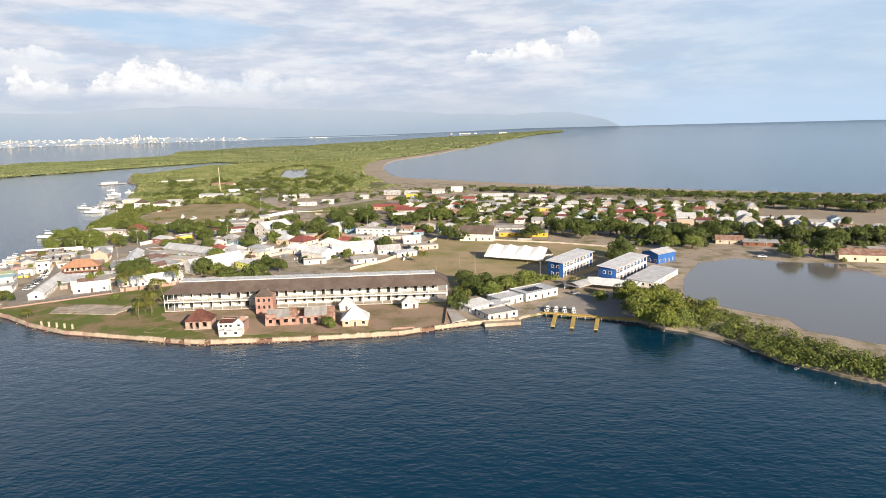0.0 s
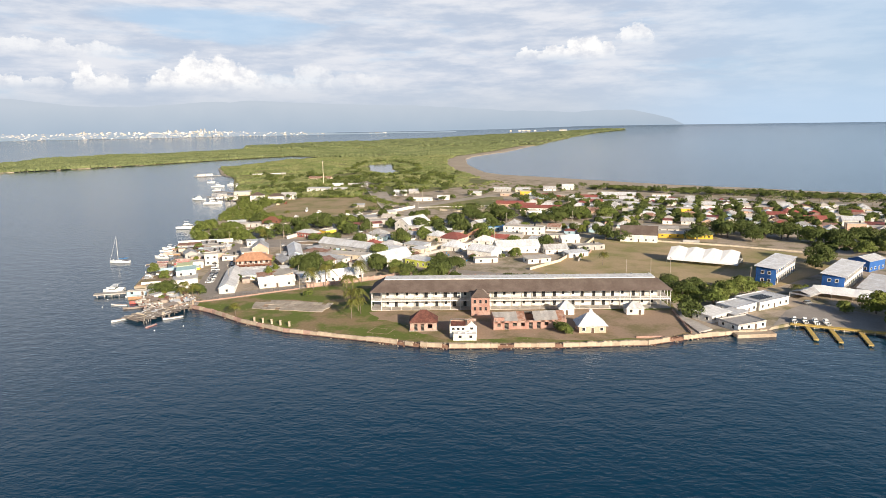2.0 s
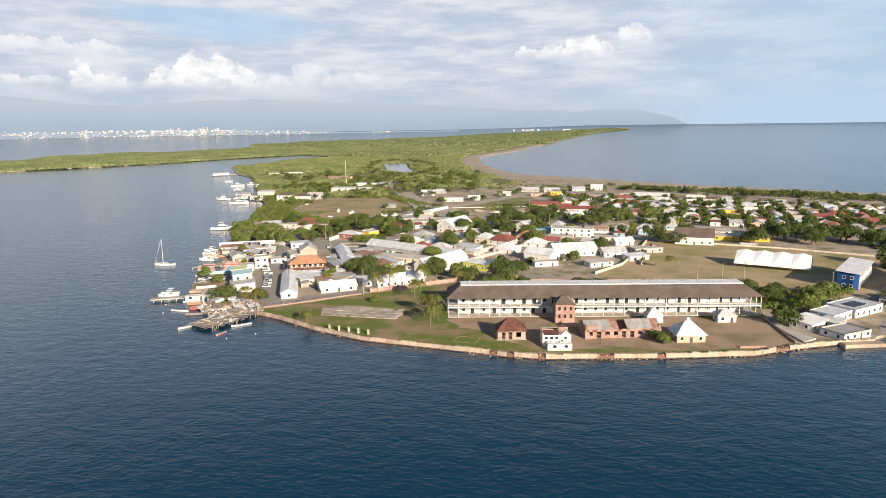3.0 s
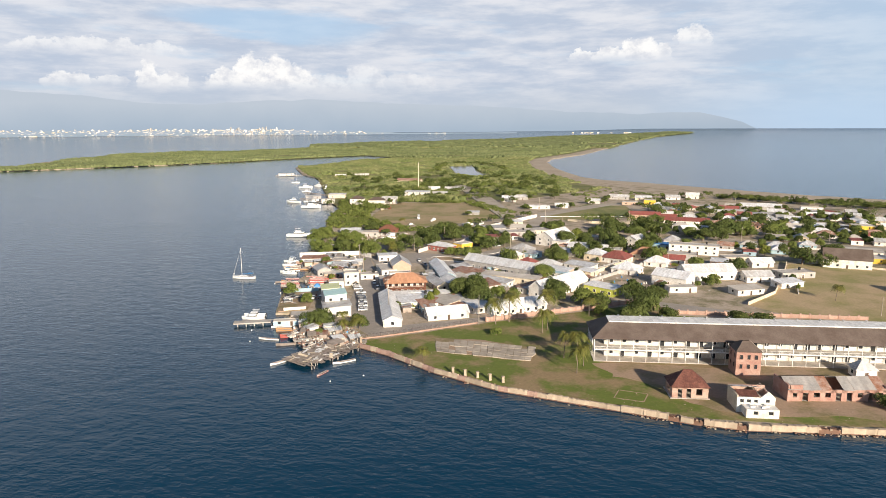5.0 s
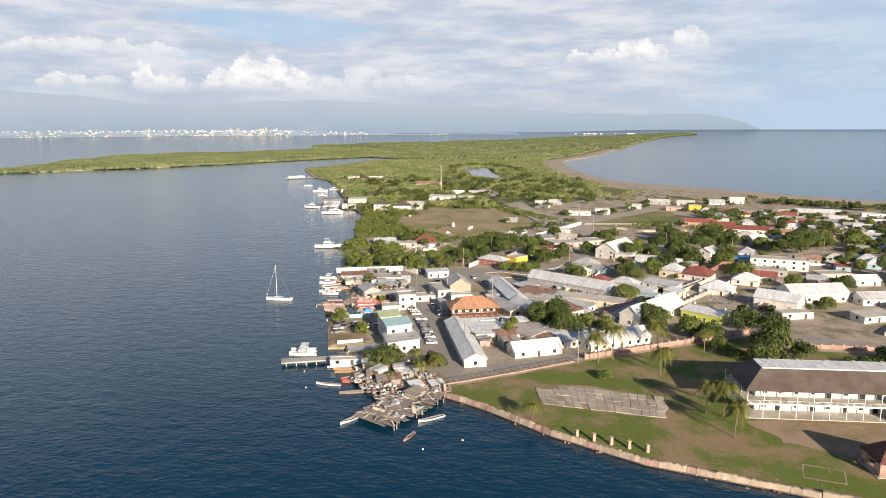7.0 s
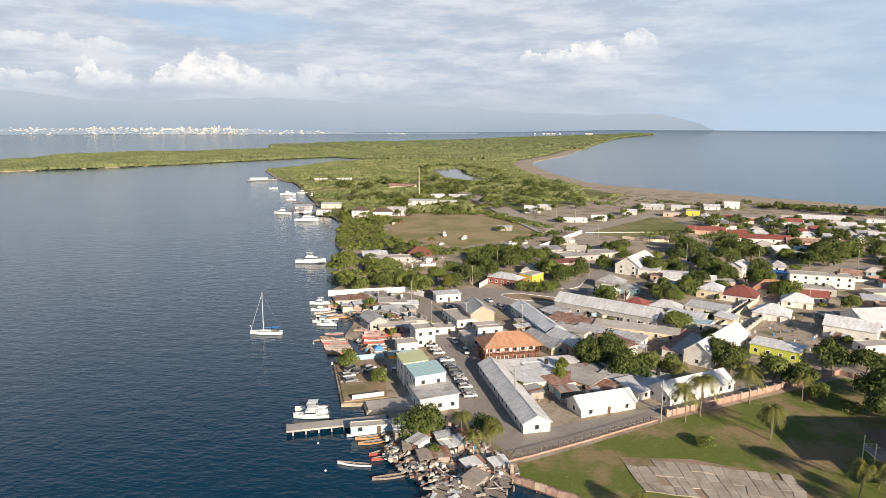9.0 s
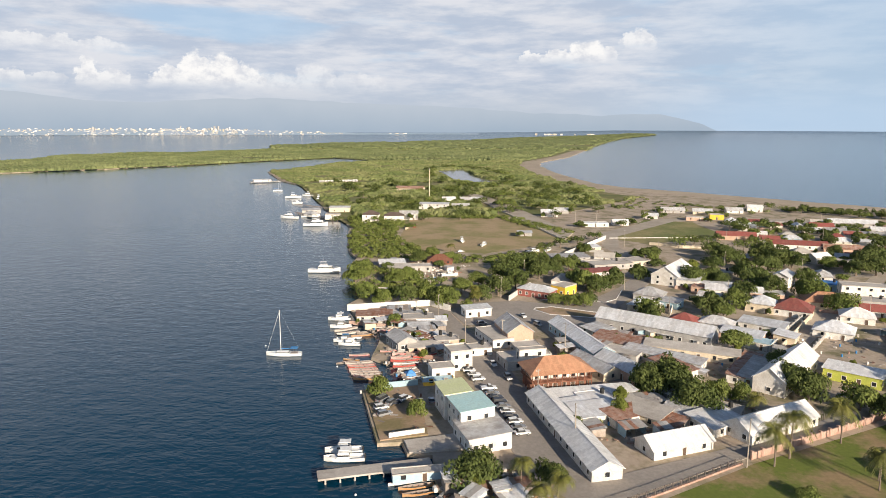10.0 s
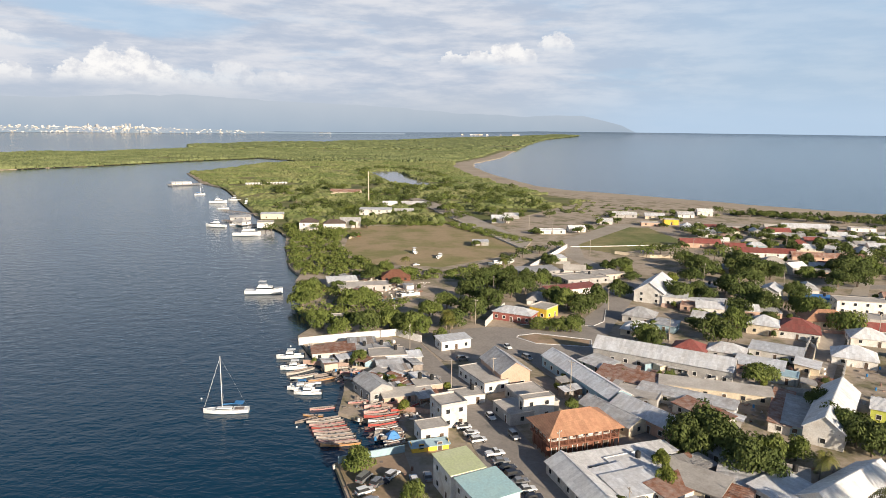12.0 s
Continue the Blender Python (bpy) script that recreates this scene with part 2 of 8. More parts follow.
SCRUB = material("mangrove_leaves", (0.185, 0.205, 0.09), (0.1, 0.125, 0.05), 0.012, 0.3, 0.85, bump=0.0, spread=0.18, island=True, spec=0.15)
SCRUBDARK = material("thicket_leaves", (0.125, 0.155, 0.052), (0.21, 0.21, 0.092), 0.02, 0.3, 0.85, bump=0.0, spread=0.2, island=True, spec=0.15)
HULLW = material("white_hull", (0.82, 0.82, 0.80), (0.74, 0.73, 0.70), 0.5, 2.0, 0.3, spread=0.05, bump=0.02)
HULLR = material("red_hull", (0.48, 0.07, 0.06), (0.40, 0.10, 0.08), 0.5, 2.0, 0.5, bump=0.05)
HULLP = material("pink_hull", (0.55, 0.22, 0.21), (0.6, 0.38, 0.34), 0.5, 2.0, 0.5, bump=0.05)
HULLO = material("orange_hull", (0.52, 0.26, 0.09), (0.46, 0.28, 0.15), 0.5, 2.0, 0.5, bump=0.05)
HULLC = material("cream_hull", (0.62, 0.57, 0.5), (0.52, 0.46, 0.4), 0.5, 2.0, 0.5, bump=0.05)
HULLIN = material("hull_inside", (0.3, 0.245, 0.215), (0.2, 0.16, 0.14), 0.8, 4.0, 0.7)
HULLB = material("blue_paint", (0.05, 0.20, 0.45), (0.06, 0.24, 0.48), 0.6, 3.0, 0.5)
METAL = material("grey_metal", (0.42, 0.42, 0.42), (0.34, 0.33, 0.32), 0.6, 3.0, 0.4, 0.6)
RAIL = material("dark_metal_rail", (0.13, 0.11, 0.10), (0.18, 0.14, 0.12), 0.6, 3.0, 0.6)
RUBBER = material("black_rubber", (0.02, 0.02, 0.02), (0.03, 0.03, 0.03), 1.0, 3.0, 0.8)
CARWHITE = material("white_car_paint", (0.80, 0.80, 0.79), (0.77, 0.77, 0.76), 0.6, 3.0, 0.2, bump=0.0, spread=0.04)
CARGREY = material("silver_car_paint", (0.40, 0.41, 0.42), (0.38, 0.38, 0.39), 0.6, 3.0, 0.25, 0.4, bump=0.0)
CARDARK = material("dark_car_paint", (0.03, 0.035, 0.05), (0.035, 0.04, 0.05), 0.6, 3.0, 0.2, bump=0.0)
CARRED = material("red_car_paint", (0.35, 0.03, 0.03), (0.33, 0.03, 0.03), 0.6, 3.0, 0.2, bump=0.0)
TARP = material("white_canvas", (0.84, 0.83, 0.81), (0.76, 0.75, 0.73), 0.3, 2.0, 0.7, spread=0.04)
BLUETARP = material("blue_tarpaulin", (0.06, 0.26, 0.60), (0.05, 0.22, 0.52), 0.6, 3.0, 0.5)
YELLOWQ = material("yellow_painted_concrete", (0.62, 0.42, 0.09), (0.46, 0.34, 0.14), 0.4, 2.5)
WALLSTONE = material("sea_wall_render", (0.5, 0.405, 0.3), (0.33, 0.25, 0.18), 0.22, 1.6)
WALLFOOT = material("wet_stone", (0.16, 0.09, 0.06), (0.24, 0.13, 0.09), 0.3, 1.8)


def water_material(name, colour, still=1.0):
    m = bpy.data.materials.new(name)
    m.use_nodes = True
    N, L = m.node_tree.nodes, m.node_tree.links
    b = N["Principled BSDF"]
    b.inputs["Base Color"].default_value = (*colour, 1)
    b.inputs["Roughness"].default_value, b.inputs["IOR"].default_value = 0.12, 1.36
    tc = N.new("ShaderNodeTexCoord")
    last = None
    for scale, turn, squash, height, detail in ((0.20, 20, 0.7, 0.26, 4), (0.75, 8, 0.6, 0.13, 3), (0.015, 40, 0.6, 0.20, 2)):
        mp = N.new("ShaderNodeMapping")
        mp.inputs["Rotation"].default_value = (0, 0, radians(turn))
        mp.inputs["Scale"].default_value = (squash, 1, 1)
        nz = N.new("ShaderNodeTexNoise")
        nz.inputs["Scale"].default_value, nz.inputs["Detail"].default_value = scale, detail
        L.new(tc.outputs["Object"], mp.inputs[0])
        L.new(mp.outputs[0], nz.inputs["Vector"])
        bp = N.new("ShaderNodeBump")
        bp.inputs["Strength"].default_value, bp.inputs["Distance"].default_value = still, height
        L.new(nz.outputs["Fac"], bp.inputs["Height"])
        if last:
            L.new(last.outputs[0], bp.inputs["Normal"])
        last = bp
    L.new(last.outputs[0], b.inputs["Normal"])
    return m


SEA = water_material("sea_water", (0.002, 0.034, 0.068))
PONDW = water_material("pond_water", (0.17, 0.155, 0.145), 0.03)


def painted_haze(name, low, high, z0, z1):
    """Far hills and shore: haze painted as an emission colour that pales upwards."""
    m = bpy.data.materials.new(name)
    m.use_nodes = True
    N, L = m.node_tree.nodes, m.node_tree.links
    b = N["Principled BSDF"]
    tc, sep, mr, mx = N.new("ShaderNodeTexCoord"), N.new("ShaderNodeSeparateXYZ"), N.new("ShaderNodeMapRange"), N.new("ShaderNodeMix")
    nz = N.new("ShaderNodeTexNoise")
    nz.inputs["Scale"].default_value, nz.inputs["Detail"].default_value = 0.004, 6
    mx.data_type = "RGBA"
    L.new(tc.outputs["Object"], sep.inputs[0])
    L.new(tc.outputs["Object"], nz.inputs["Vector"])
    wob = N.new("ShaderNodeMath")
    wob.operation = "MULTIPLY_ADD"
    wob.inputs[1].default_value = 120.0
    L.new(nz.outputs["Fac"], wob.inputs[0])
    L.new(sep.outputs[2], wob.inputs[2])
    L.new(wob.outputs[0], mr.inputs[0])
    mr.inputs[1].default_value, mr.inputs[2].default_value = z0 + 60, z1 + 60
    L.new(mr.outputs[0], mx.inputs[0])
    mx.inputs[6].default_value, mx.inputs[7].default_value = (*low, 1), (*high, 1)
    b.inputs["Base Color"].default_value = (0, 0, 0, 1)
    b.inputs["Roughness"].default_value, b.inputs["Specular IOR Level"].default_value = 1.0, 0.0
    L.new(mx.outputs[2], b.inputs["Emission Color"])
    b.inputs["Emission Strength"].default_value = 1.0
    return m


HILLS = painted_haze("painted_haze_hills", (0.262, 0.318, 0.385), (0.345, 0.384, 0.435), 40, 220)
SHORE = painted_haze("painted_haze_shore", (0.27, 0.32, 0.36), (0.31, 0.35, 0.40), 20, 60)

# ---- building helpers ----
G = 1.0  # the land's height over the water


class Shape:
    def __init__(self):
        self.v, self.f, self.m = [], [], []

    def add(self, verts, faces, mi=0):
        k = len(self.v)
        self.v += [tuple(p) for p in verts]
        self.f += [tuple(i + k for i in f) for f in faces]
        self.m += [mi] * len(faces)
        return self

    def box(self, x, y, z, sx, sy, sz, rot=0.0, mi=0, taper=1.0):
        """A box that stands on z, its middle over (x, y)."""
        c, s = math.cos(radians(rot)), math.sin(radians(rot))
        vs = []
        for h, k in ((0, 1.0), (sz, taper)):
            for a, b in ((-1, -1), (1, -1), (1, 1), (-1, 1)):
                p, q = a * sx / 2 * k, b * sy / 2 * k
                vs.append((x + c * p - s * q, y + s * p + c * q, z + h))
        return self.add(vs, [(3, 2, 1, 0), (4, 5, 6, 7), (0, 1, 5, 4), (1, 2, 6, 5), (2, 3, 7, 6), (3, 0, 4, 7)], mi)

    def slab(self, a, b, c, d, t, mi=0):
        """A thin plate over the corners a, b, c, d (counter-clockwise from above)."""
        a, b, c, d = Vector(a), Vector(b), Vector(c), Vector(d)
        n = (b - a).cross(d - a)
        if n.length < 1e-6:
            n = (c - b).cross(a - b)
        n = n.normalized() * t
        vs = [a - n, b - n, c - n, d - n, a, b, c, d]
        return self.add(vs, [(3, 2, 1, 0), (4, 5, 6, 7), (0, 1, 5, 4), (1, 2, 6, 5), (2, 3, 7, 6), (3, 0, 4, 7)], mi)

    def tube(self, path, radii, n=6, mi=0):
        vs, fs = [], []
        path = [Vector(p) for p in path]
        for i, p in enumerate(path):
            d = (path[min(i + 1, len(path) - 1)] - path[max(i - 1, 0)]).normalized()
            a = d.orthogonal().normalized()
            b = d.cross(a)
            r = radii[i] if isinstance(radii, (list, tuple)) else radii
            vs += [p + (a * math.cos(2 * math.pi * k / n) + b * math.sin(2 * math.pi * k / n)) * r for k in range(n)]
        for i in range(len(path) - 1):
            fs += [(i * n + k, i * n + (k + 1) % n, (i + 1) * n + (k + 1) % n, (i + 1) * n + k) for k in range(n)]
        fs += [tuple(range(n))[::-1], tuple(len(vs) - n + k for k in range(n))]
        return self.add(vs, fs, mi)

    def prism(self, pts, z0, z1, mi=0, flare=0.0):
        """A plate with any outline; flare widens its foot."""
        pts = [Vector((p[0], p[1])) for p in pts]
        n = len(pts)
        if sum(pts[i].cross(pts[(i + 1) % n]) for i in range(n)) < 0:
            pts = pts[::-1]
        low = []
        for i in range(n):
            d = pts[(i + 1) % n] - pts[i - 1]
            low.append(pts[i] + Vector((d.y, -d.x)).normalized() * flare)
        vs = [(p.x, p.y, z1) for p in pts] + [(p.x, p.y, z0) for p in low]
        tri = mathutils_tess([[Vector((p.x, p.y, 0)) for p in pts]])
        fs = []
        for a, b, c in tri:
            if (pts[b] - pts[a]).cross(pts[c] - pts[a]) < 0:
                b, c = c, b
            fs.append((a, b, c))
        fs += [(i, n + i, n + (i + 1) % n, (i + 1) % n) for i in range(n)]
        return self.add(vs, fs, mi)

    def mesh(self, name, mats, smooth=False):
        me = bpy.data.meshes.new(name)
        me.from_pydata(self.v, [], self.f)
        for m in mats if isinstance(mats, (list, tuple)) else (mats,):
            me.materials.append(m)
        me.polygons.foreach_set("material_index", self.m)
        if smooth:
            me.polygons.foreach_set("use_smooth", [True] * len(self.f))
        me.update()
        return me


from mathutils.geometry import tessellate_polygon as mathutils_tess


def part(name, shape, mats, parent=None, label="", smooth=False, at=None):
    """One mesh object, a part of its parent."""
    ob = new(name, shape.mesh(name, mats, smooth) if isinstance(shape, Shape) else shape)
    ob.parent = parent
    if at is not None:
        ob.matrix_basis = at
    return tagged(ob, label)


def thing(name, m, label, category, group="", kind=""):
    """The empty base of a thing made of parts."""
    ob = new(name)
    ob.matrix_basis = m
    ob.empty_display_size = 0.3
    return tagged(ob, label, category, group, kind)


def inside(pts, poly):
    """Which of the points (n x 2) lie in the outline."""
    x, y = pts[:, 0], pts[:, 1]
    res = np.zeros(len(pts), bool)
    for i in range(len(poly)):
        (x0, y0), (x1, y1) = poly[i - 1], poly[i]
        hit = ((y0 > y) != (y1 > y)) & (x < (x1 - x0) * (y - y0) / ((y1 - y0) or 1e-9) + x0)
        res ^= hit
    return res


def off_line(pts, line):
    """How far each point lies from a polyline."""
    best = np.full(len(pts), 1e9)
    for a, b in zip(line[:-1], line[1:]):
        a, b = np.array(a, float), np.array(b, float)
        u = b - a
        k = np.clip(((pts - a) @ u) / (u @ u), 0, 1)
        best = np.minimum(best, np.linalg.norm(pts - a - k[:, None] * u, axis=1))
    return best


def natural(line, step=9.0, wob=1.6, seed=0.0):
    """The line with more points, pushed in and out a little like a real shore."""
    res = []
    for a, b in zip(line[:-1], line[1:]):
        a, b = Vector(a), Vector(b)
        n = max(1, int((b - a).length / step))
        d = (b - a).normalized()
        for k in range(n):
            p = a.lerp(b, k / n)
            w = noise.noise((p.x * 0.06, p.y * 0.06, seed)) * wob * (1 if k else 0.3)
            res.append((p.x - d.y * w, p.y + d.x * w))
    return res + [tuple(line[-1])]


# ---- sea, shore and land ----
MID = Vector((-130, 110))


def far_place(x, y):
    """Beyond 2.6 km the land and sea are drawn in towards the viewer and lifted to fit the camera's view, so that from
    there the horizon stands at its true height.
    """
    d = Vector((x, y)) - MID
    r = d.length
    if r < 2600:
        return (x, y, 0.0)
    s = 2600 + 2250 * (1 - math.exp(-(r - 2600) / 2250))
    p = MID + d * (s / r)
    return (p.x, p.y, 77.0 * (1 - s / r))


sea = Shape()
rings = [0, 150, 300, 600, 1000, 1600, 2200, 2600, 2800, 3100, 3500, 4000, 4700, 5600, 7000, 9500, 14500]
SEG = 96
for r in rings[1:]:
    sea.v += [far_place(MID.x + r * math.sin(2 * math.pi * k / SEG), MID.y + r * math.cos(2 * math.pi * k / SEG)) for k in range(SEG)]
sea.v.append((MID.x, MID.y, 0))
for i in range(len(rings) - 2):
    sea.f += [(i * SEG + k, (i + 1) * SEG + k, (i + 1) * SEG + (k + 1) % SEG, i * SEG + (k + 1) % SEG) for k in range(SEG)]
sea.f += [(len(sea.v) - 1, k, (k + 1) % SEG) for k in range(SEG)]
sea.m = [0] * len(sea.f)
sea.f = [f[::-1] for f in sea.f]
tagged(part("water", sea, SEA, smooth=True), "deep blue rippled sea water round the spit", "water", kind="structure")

FRONT = [(-207, 296), (-192, 287), (-174, 273), (-153, 261), (-133, 255), (-116, 250), (-101, 245), (-88, 243), (-68, 244), (-48, 245), (-28, 247),
         (-18, 248), (-7, 253), (4, 257), (15, 260), (28, 261.5), (32, 267), (41, 272), (58, 265), (77, 257)]
EAST = natural([(77, 257), (84, 247), (91, 242), (100, 231), (105, 220), (109, 208), (117, 200), (129, 186), (150, 168), (200, 140), (300, 120), (420, 160), (520, 300), (560, 450), (520, 590), (444, 669)], 6, 2.0)
BEACH = natural([(444, 669), (369, 707), (270, 768), (209, 818), (154, 850), (56, 945), (4, 1000), (-53, 1048), (-80, 1110), (-100, 1230), (-113, 1320), (-124, 1512),
                 (-112, 1654), (-20, 1920), (90, 2420)], 20, 5.0)
HARBOUR = natural([(-445, 1667), (-502, 1593), (-557, 1454), (-593, 1289), (-515, 1110), (-466, 1040), (-419, 918), (-373, 789), (-346, 726), (-330, 687), (-318, 624), (-309, 583), (-300, 562),
                   (-300, 549), (-295, 526), (-290, 502), (-284, 488), (-281, 469)], 9, 2.5)
TOWNQUAY = [(-284, 459), (-278, 443), (-274, 435), (-266, 427), (-263, 419), (-262, 406), (-262, 392), (-258, 389), (-246, 383), (-246, 374), (-260, 364),
            (-250, 331), (-244, 332), (-242, 326), (-236, 326), (-234, 312), (-226, 300)]
STRIP = natural([(90, 2420), (-500, 2350), (-890, 2410), (-950, 2365), (-1085, 2035), (-1285, 1855), (-1270, 1640), (-1215, 1400), (-1140, 1225), (-1180, 1130), (-1120, 1105), (-1070, 1160), (-900, 1340), (-823, 1450), (-734, 1619), (-600, 1815), (-445, 1667)], 30, 10.0)
LAND = FRONT + EAST[1:] + BEACH[1:] + STRIP[1:] + HARBOUR[1:] + TOWNQUAY
ground = Shape().prism(LAND, -1.5, G, flare=0.25)
tagged(part("ground", ground, TOWNEARTH), "sandy earth and dry grass of the low spit", "ground", kind="structure")

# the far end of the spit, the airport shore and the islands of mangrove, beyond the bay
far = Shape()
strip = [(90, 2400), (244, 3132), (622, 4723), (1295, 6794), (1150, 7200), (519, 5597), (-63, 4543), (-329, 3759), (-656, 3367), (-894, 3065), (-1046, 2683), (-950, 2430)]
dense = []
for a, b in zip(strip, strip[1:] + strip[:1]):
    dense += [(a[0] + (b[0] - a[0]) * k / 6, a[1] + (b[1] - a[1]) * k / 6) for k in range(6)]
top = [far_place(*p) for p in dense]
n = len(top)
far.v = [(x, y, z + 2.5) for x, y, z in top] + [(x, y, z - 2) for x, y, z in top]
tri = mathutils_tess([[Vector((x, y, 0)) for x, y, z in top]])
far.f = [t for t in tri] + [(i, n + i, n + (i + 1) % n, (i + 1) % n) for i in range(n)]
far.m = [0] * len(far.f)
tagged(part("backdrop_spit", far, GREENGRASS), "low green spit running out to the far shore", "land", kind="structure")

# hills behind the harbour: a glowing sheet, haze and cloud-pale tops painted in
hills = Shape()
HILL = [(-60, 1.6), (-50, 2.2), (-42, 2.6), (-36, 2.3), (-31, 1.7), (-27, 1.75), (-23, 2.05), (-18, 2.15), (-14, 1.9), (-10, 1.75), (-5, 1.6), (-1, 1.35), (2, 1.1), (5, 1.0), (8, 0.85), (10.5, 1.0), (12.5, 0.95), (14, 0.6), (15.5, 0.25), (16.6, -0.3)]
steps = 150
for k in range(steps + 1):
    a = -60 + 76.6 * k / steps
    e = np.interp(a, [h[0] for h in HILL], [h[1] for h in HILL]) + 0.10 * noise.noise((a * 0.6, 0, 0)) + 0.05 * noise.noise((a * 2.2, 3, 0))
    R1 = np.interp(a, [-4, 9], [4660, 4838])
    x, y = MID.x + R1 * math.sin(radians(a)), MID.y + R1 * math.cos(radians(a))
    hills.v += [(x, y, 30.0), (x, y, 77.0 + R1 * math.tan(radians(max(e, -0.28))))]
    if k:
        hills.f.append((2 * k - 2, 2 * k, 2 * k + 1, 2 * k - 1))
hills.m = [0] * len(hills.f)
tagged(part("backdrop_hills", hills, HILLS), "pale blue hills beyond the harbour, haze painted as glow", "hills", kind="structure")

# the far shore, its haze painted as glow, and the city on it: hundreds of tiny pale blocks
shore = Shape()
for k in range(121):
    a = -62 + 60 * k / 120
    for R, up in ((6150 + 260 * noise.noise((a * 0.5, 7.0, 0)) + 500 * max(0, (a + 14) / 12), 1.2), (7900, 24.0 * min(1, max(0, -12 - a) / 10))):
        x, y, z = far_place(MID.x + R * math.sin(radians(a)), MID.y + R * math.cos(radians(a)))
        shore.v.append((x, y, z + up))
    if k:
        shore.f.append((2 * k - 2, 2 * k, 2 * k + 1, 2 * k - 1))
shore.m = [0] * len(shore.f)
tagged(part("backdrop_shore", shore, SHORE), "low shore on the far side of the harbour, haze painted as glow", "land", kind="structure")
city = Shape()
rc = random.Random(4)
for k in range(1500):
    a = -48 + 33.5 * rc.random()
    if rc.random() > (0.5 if a < -32 else 0.9 if a < -20.5 else 0.25):
        continue
    deep = rc.random() ** 1.4
    R = 6220 + 1600 * deep
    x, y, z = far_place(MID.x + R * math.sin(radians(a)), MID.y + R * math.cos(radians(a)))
    big = rc.random() < 0.02 or (-25.5 < a < -20.8 and rc.random() < 0.10)
    wide = rc.uniform(4, 13)
    city.box(x, y, z - 1 + 26 * deep * min(1, max(0, -12 - a) / 10), wide, rc.uniform(4, 12), rc.uniform(13, 24) if big else rc.uniform(3.0, 7.0), rc.uniform(0, 90), rc.choice((0, 0, 1, 2, 2, 2)))
for k in range(30):  # harbour sheds, cranes and tanks further along
    a = rc.choice((rc.uniform(-15.0, -13.2), rc.uniform(-9.5, -8.0), rc.uniform(2.4, 7.2), rc.uniform(2.4, 7.2)))
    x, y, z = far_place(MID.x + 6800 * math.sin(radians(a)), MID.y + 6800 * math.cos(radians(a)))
    city.box(x, y, z - 1, rc.uniform(5, 24), 10, rc.uniform(3, 7), 0, rc.choice((0, 1, 2)))
tagged(part("distant_city", city, (WHITE, CREAM, GREYW)), "white blocks of a far city along the harbour", "city", kind="stuff")


def patch(name, pts, mat, lift, label, category):
    return tagged(part(name, Shape().prism(pts, G - 0.3, G + lift), mat), label, category, kind="structure")

# ---- grounds and roads ----
patch("lawn", [(-206, 296), (-191, 288), (-173, 274.5), (-152, 262.5), (-132, 256.5), (-115, 252), (-100, 247), (-70, 246.5), (-48, 247.5), (-18, 251), (0, 258), (4, 300), (-10, 345), (-88, 347), (-100, 362), (-135, 342), (-162, 327), (-186, 310.5), (-203, 300)], LAWN, 0.03, "patchy green lawn inside the sea wall", "lawn")
patch("yard", natural([(-124, 286), (-119, 274), (-108, 268), (-96, 256), (-84, 250), (-66, 252), (-40, 250), (-18, 252), (2, 260), (3, 291.5), (-60, 289), (-124, 286)], 2.5, 4.0), DIRT, 0.06, "trodden brown earth of the old yard", "yard")
patch("playing_field", [(-52, 368), (-34, 390), (-3, 463), (8, 464), (75, 433), (118, 404), (122, 385), (60, 330), (20, 312), (4, 318), (-12, 350), (-40, 352)], DRYGRASS, 0.05, "large dry brown playing field", "field")
patch("boatyard_meadow", [(-288, 735), (-211, 742), (-163, 645), (-184, 618), (-225, 582), (-268, 590), (-285, 640)], DRYGRASS, 0.05, "rough green-brown meadow with boats ashore", "field")
patch("green", [(-140, 645), (-95, 741), (-59, 730), (-55, 655), (-118, 625)], GREENGRASS, 0.05, "mown green beside the sandy road", "field")
patch("scrubland", [(-330, 690), (-345, 720), (-400, 860), (-460, 1020), (-585, 1290), (-540, 1470), (-450, 1655), (-600, 1800), (-720, 1625), (-810, 1460), (-1060, 1180), (-1115, 1125), (-1165, 1135), (-1125, 1235), (-1195, 1405), (-1250, 1640), (-1265, 1845), (-1075, 2020), (-930, 2350), (-880, 2395), (-500, 2335), (50, 2390), (-60, 1930), (-150, 1660), (-165, 1512), (-150, 1300), (-125, 1120), (-100, 1010), (-60, 925), (-150, 790), (-215, 745), (-290, 740), (-285, 690)], GREENGRASS, 0.10, "green scrub and mangrove ground", "scrub")
beach_in = [(p[0] - 34, p[1] - 22) for p in BEACH[2:-6]]
patch("beach", [(p[0] - 1.0, p[1] - 1.0) for p in BEACH[1:-5]] + beach_in[::-1], SAND, 0.14, "long curved grey-brown sand beach", "beach")
patch("club_apron", [(33, 268.5), (42, 273.5), (75, 260), (84, 278), (62, 303), (47, 290)], ASPH, 0.06, "grey concrete apron of the boat club", "yard")
patch("bare_field", [(231, 517), (323, 484), (440, 500), (440, 560), (368, 552), (275, 593)], SAND, 0.05, "bare sandy field behind the trees", "field")
patch("waterfront_street", [(-250, 458), (-240, 452), (-231, 425), (-219, 395), (-208, 352), (-198, 315), (-204, 306), (-214, 318), (-224, 352), (-230, 385), (-241, 425)], ASPH, 0.07, "pale worn asphalt street along the waterfront", "road")
patch("plaza", [(-240, 453), (-228, 466), (-210, 470), (-186, 462), (-160, 500), (-138, 545), (-128, 540), (-150, 497), (-164, 470), (-183, 430), (-195, 432), (-203, 432), (-211, 440), (-224, 431), (-232, 432)], ASPH, 0.08, "open asphalt square in the town", "road")
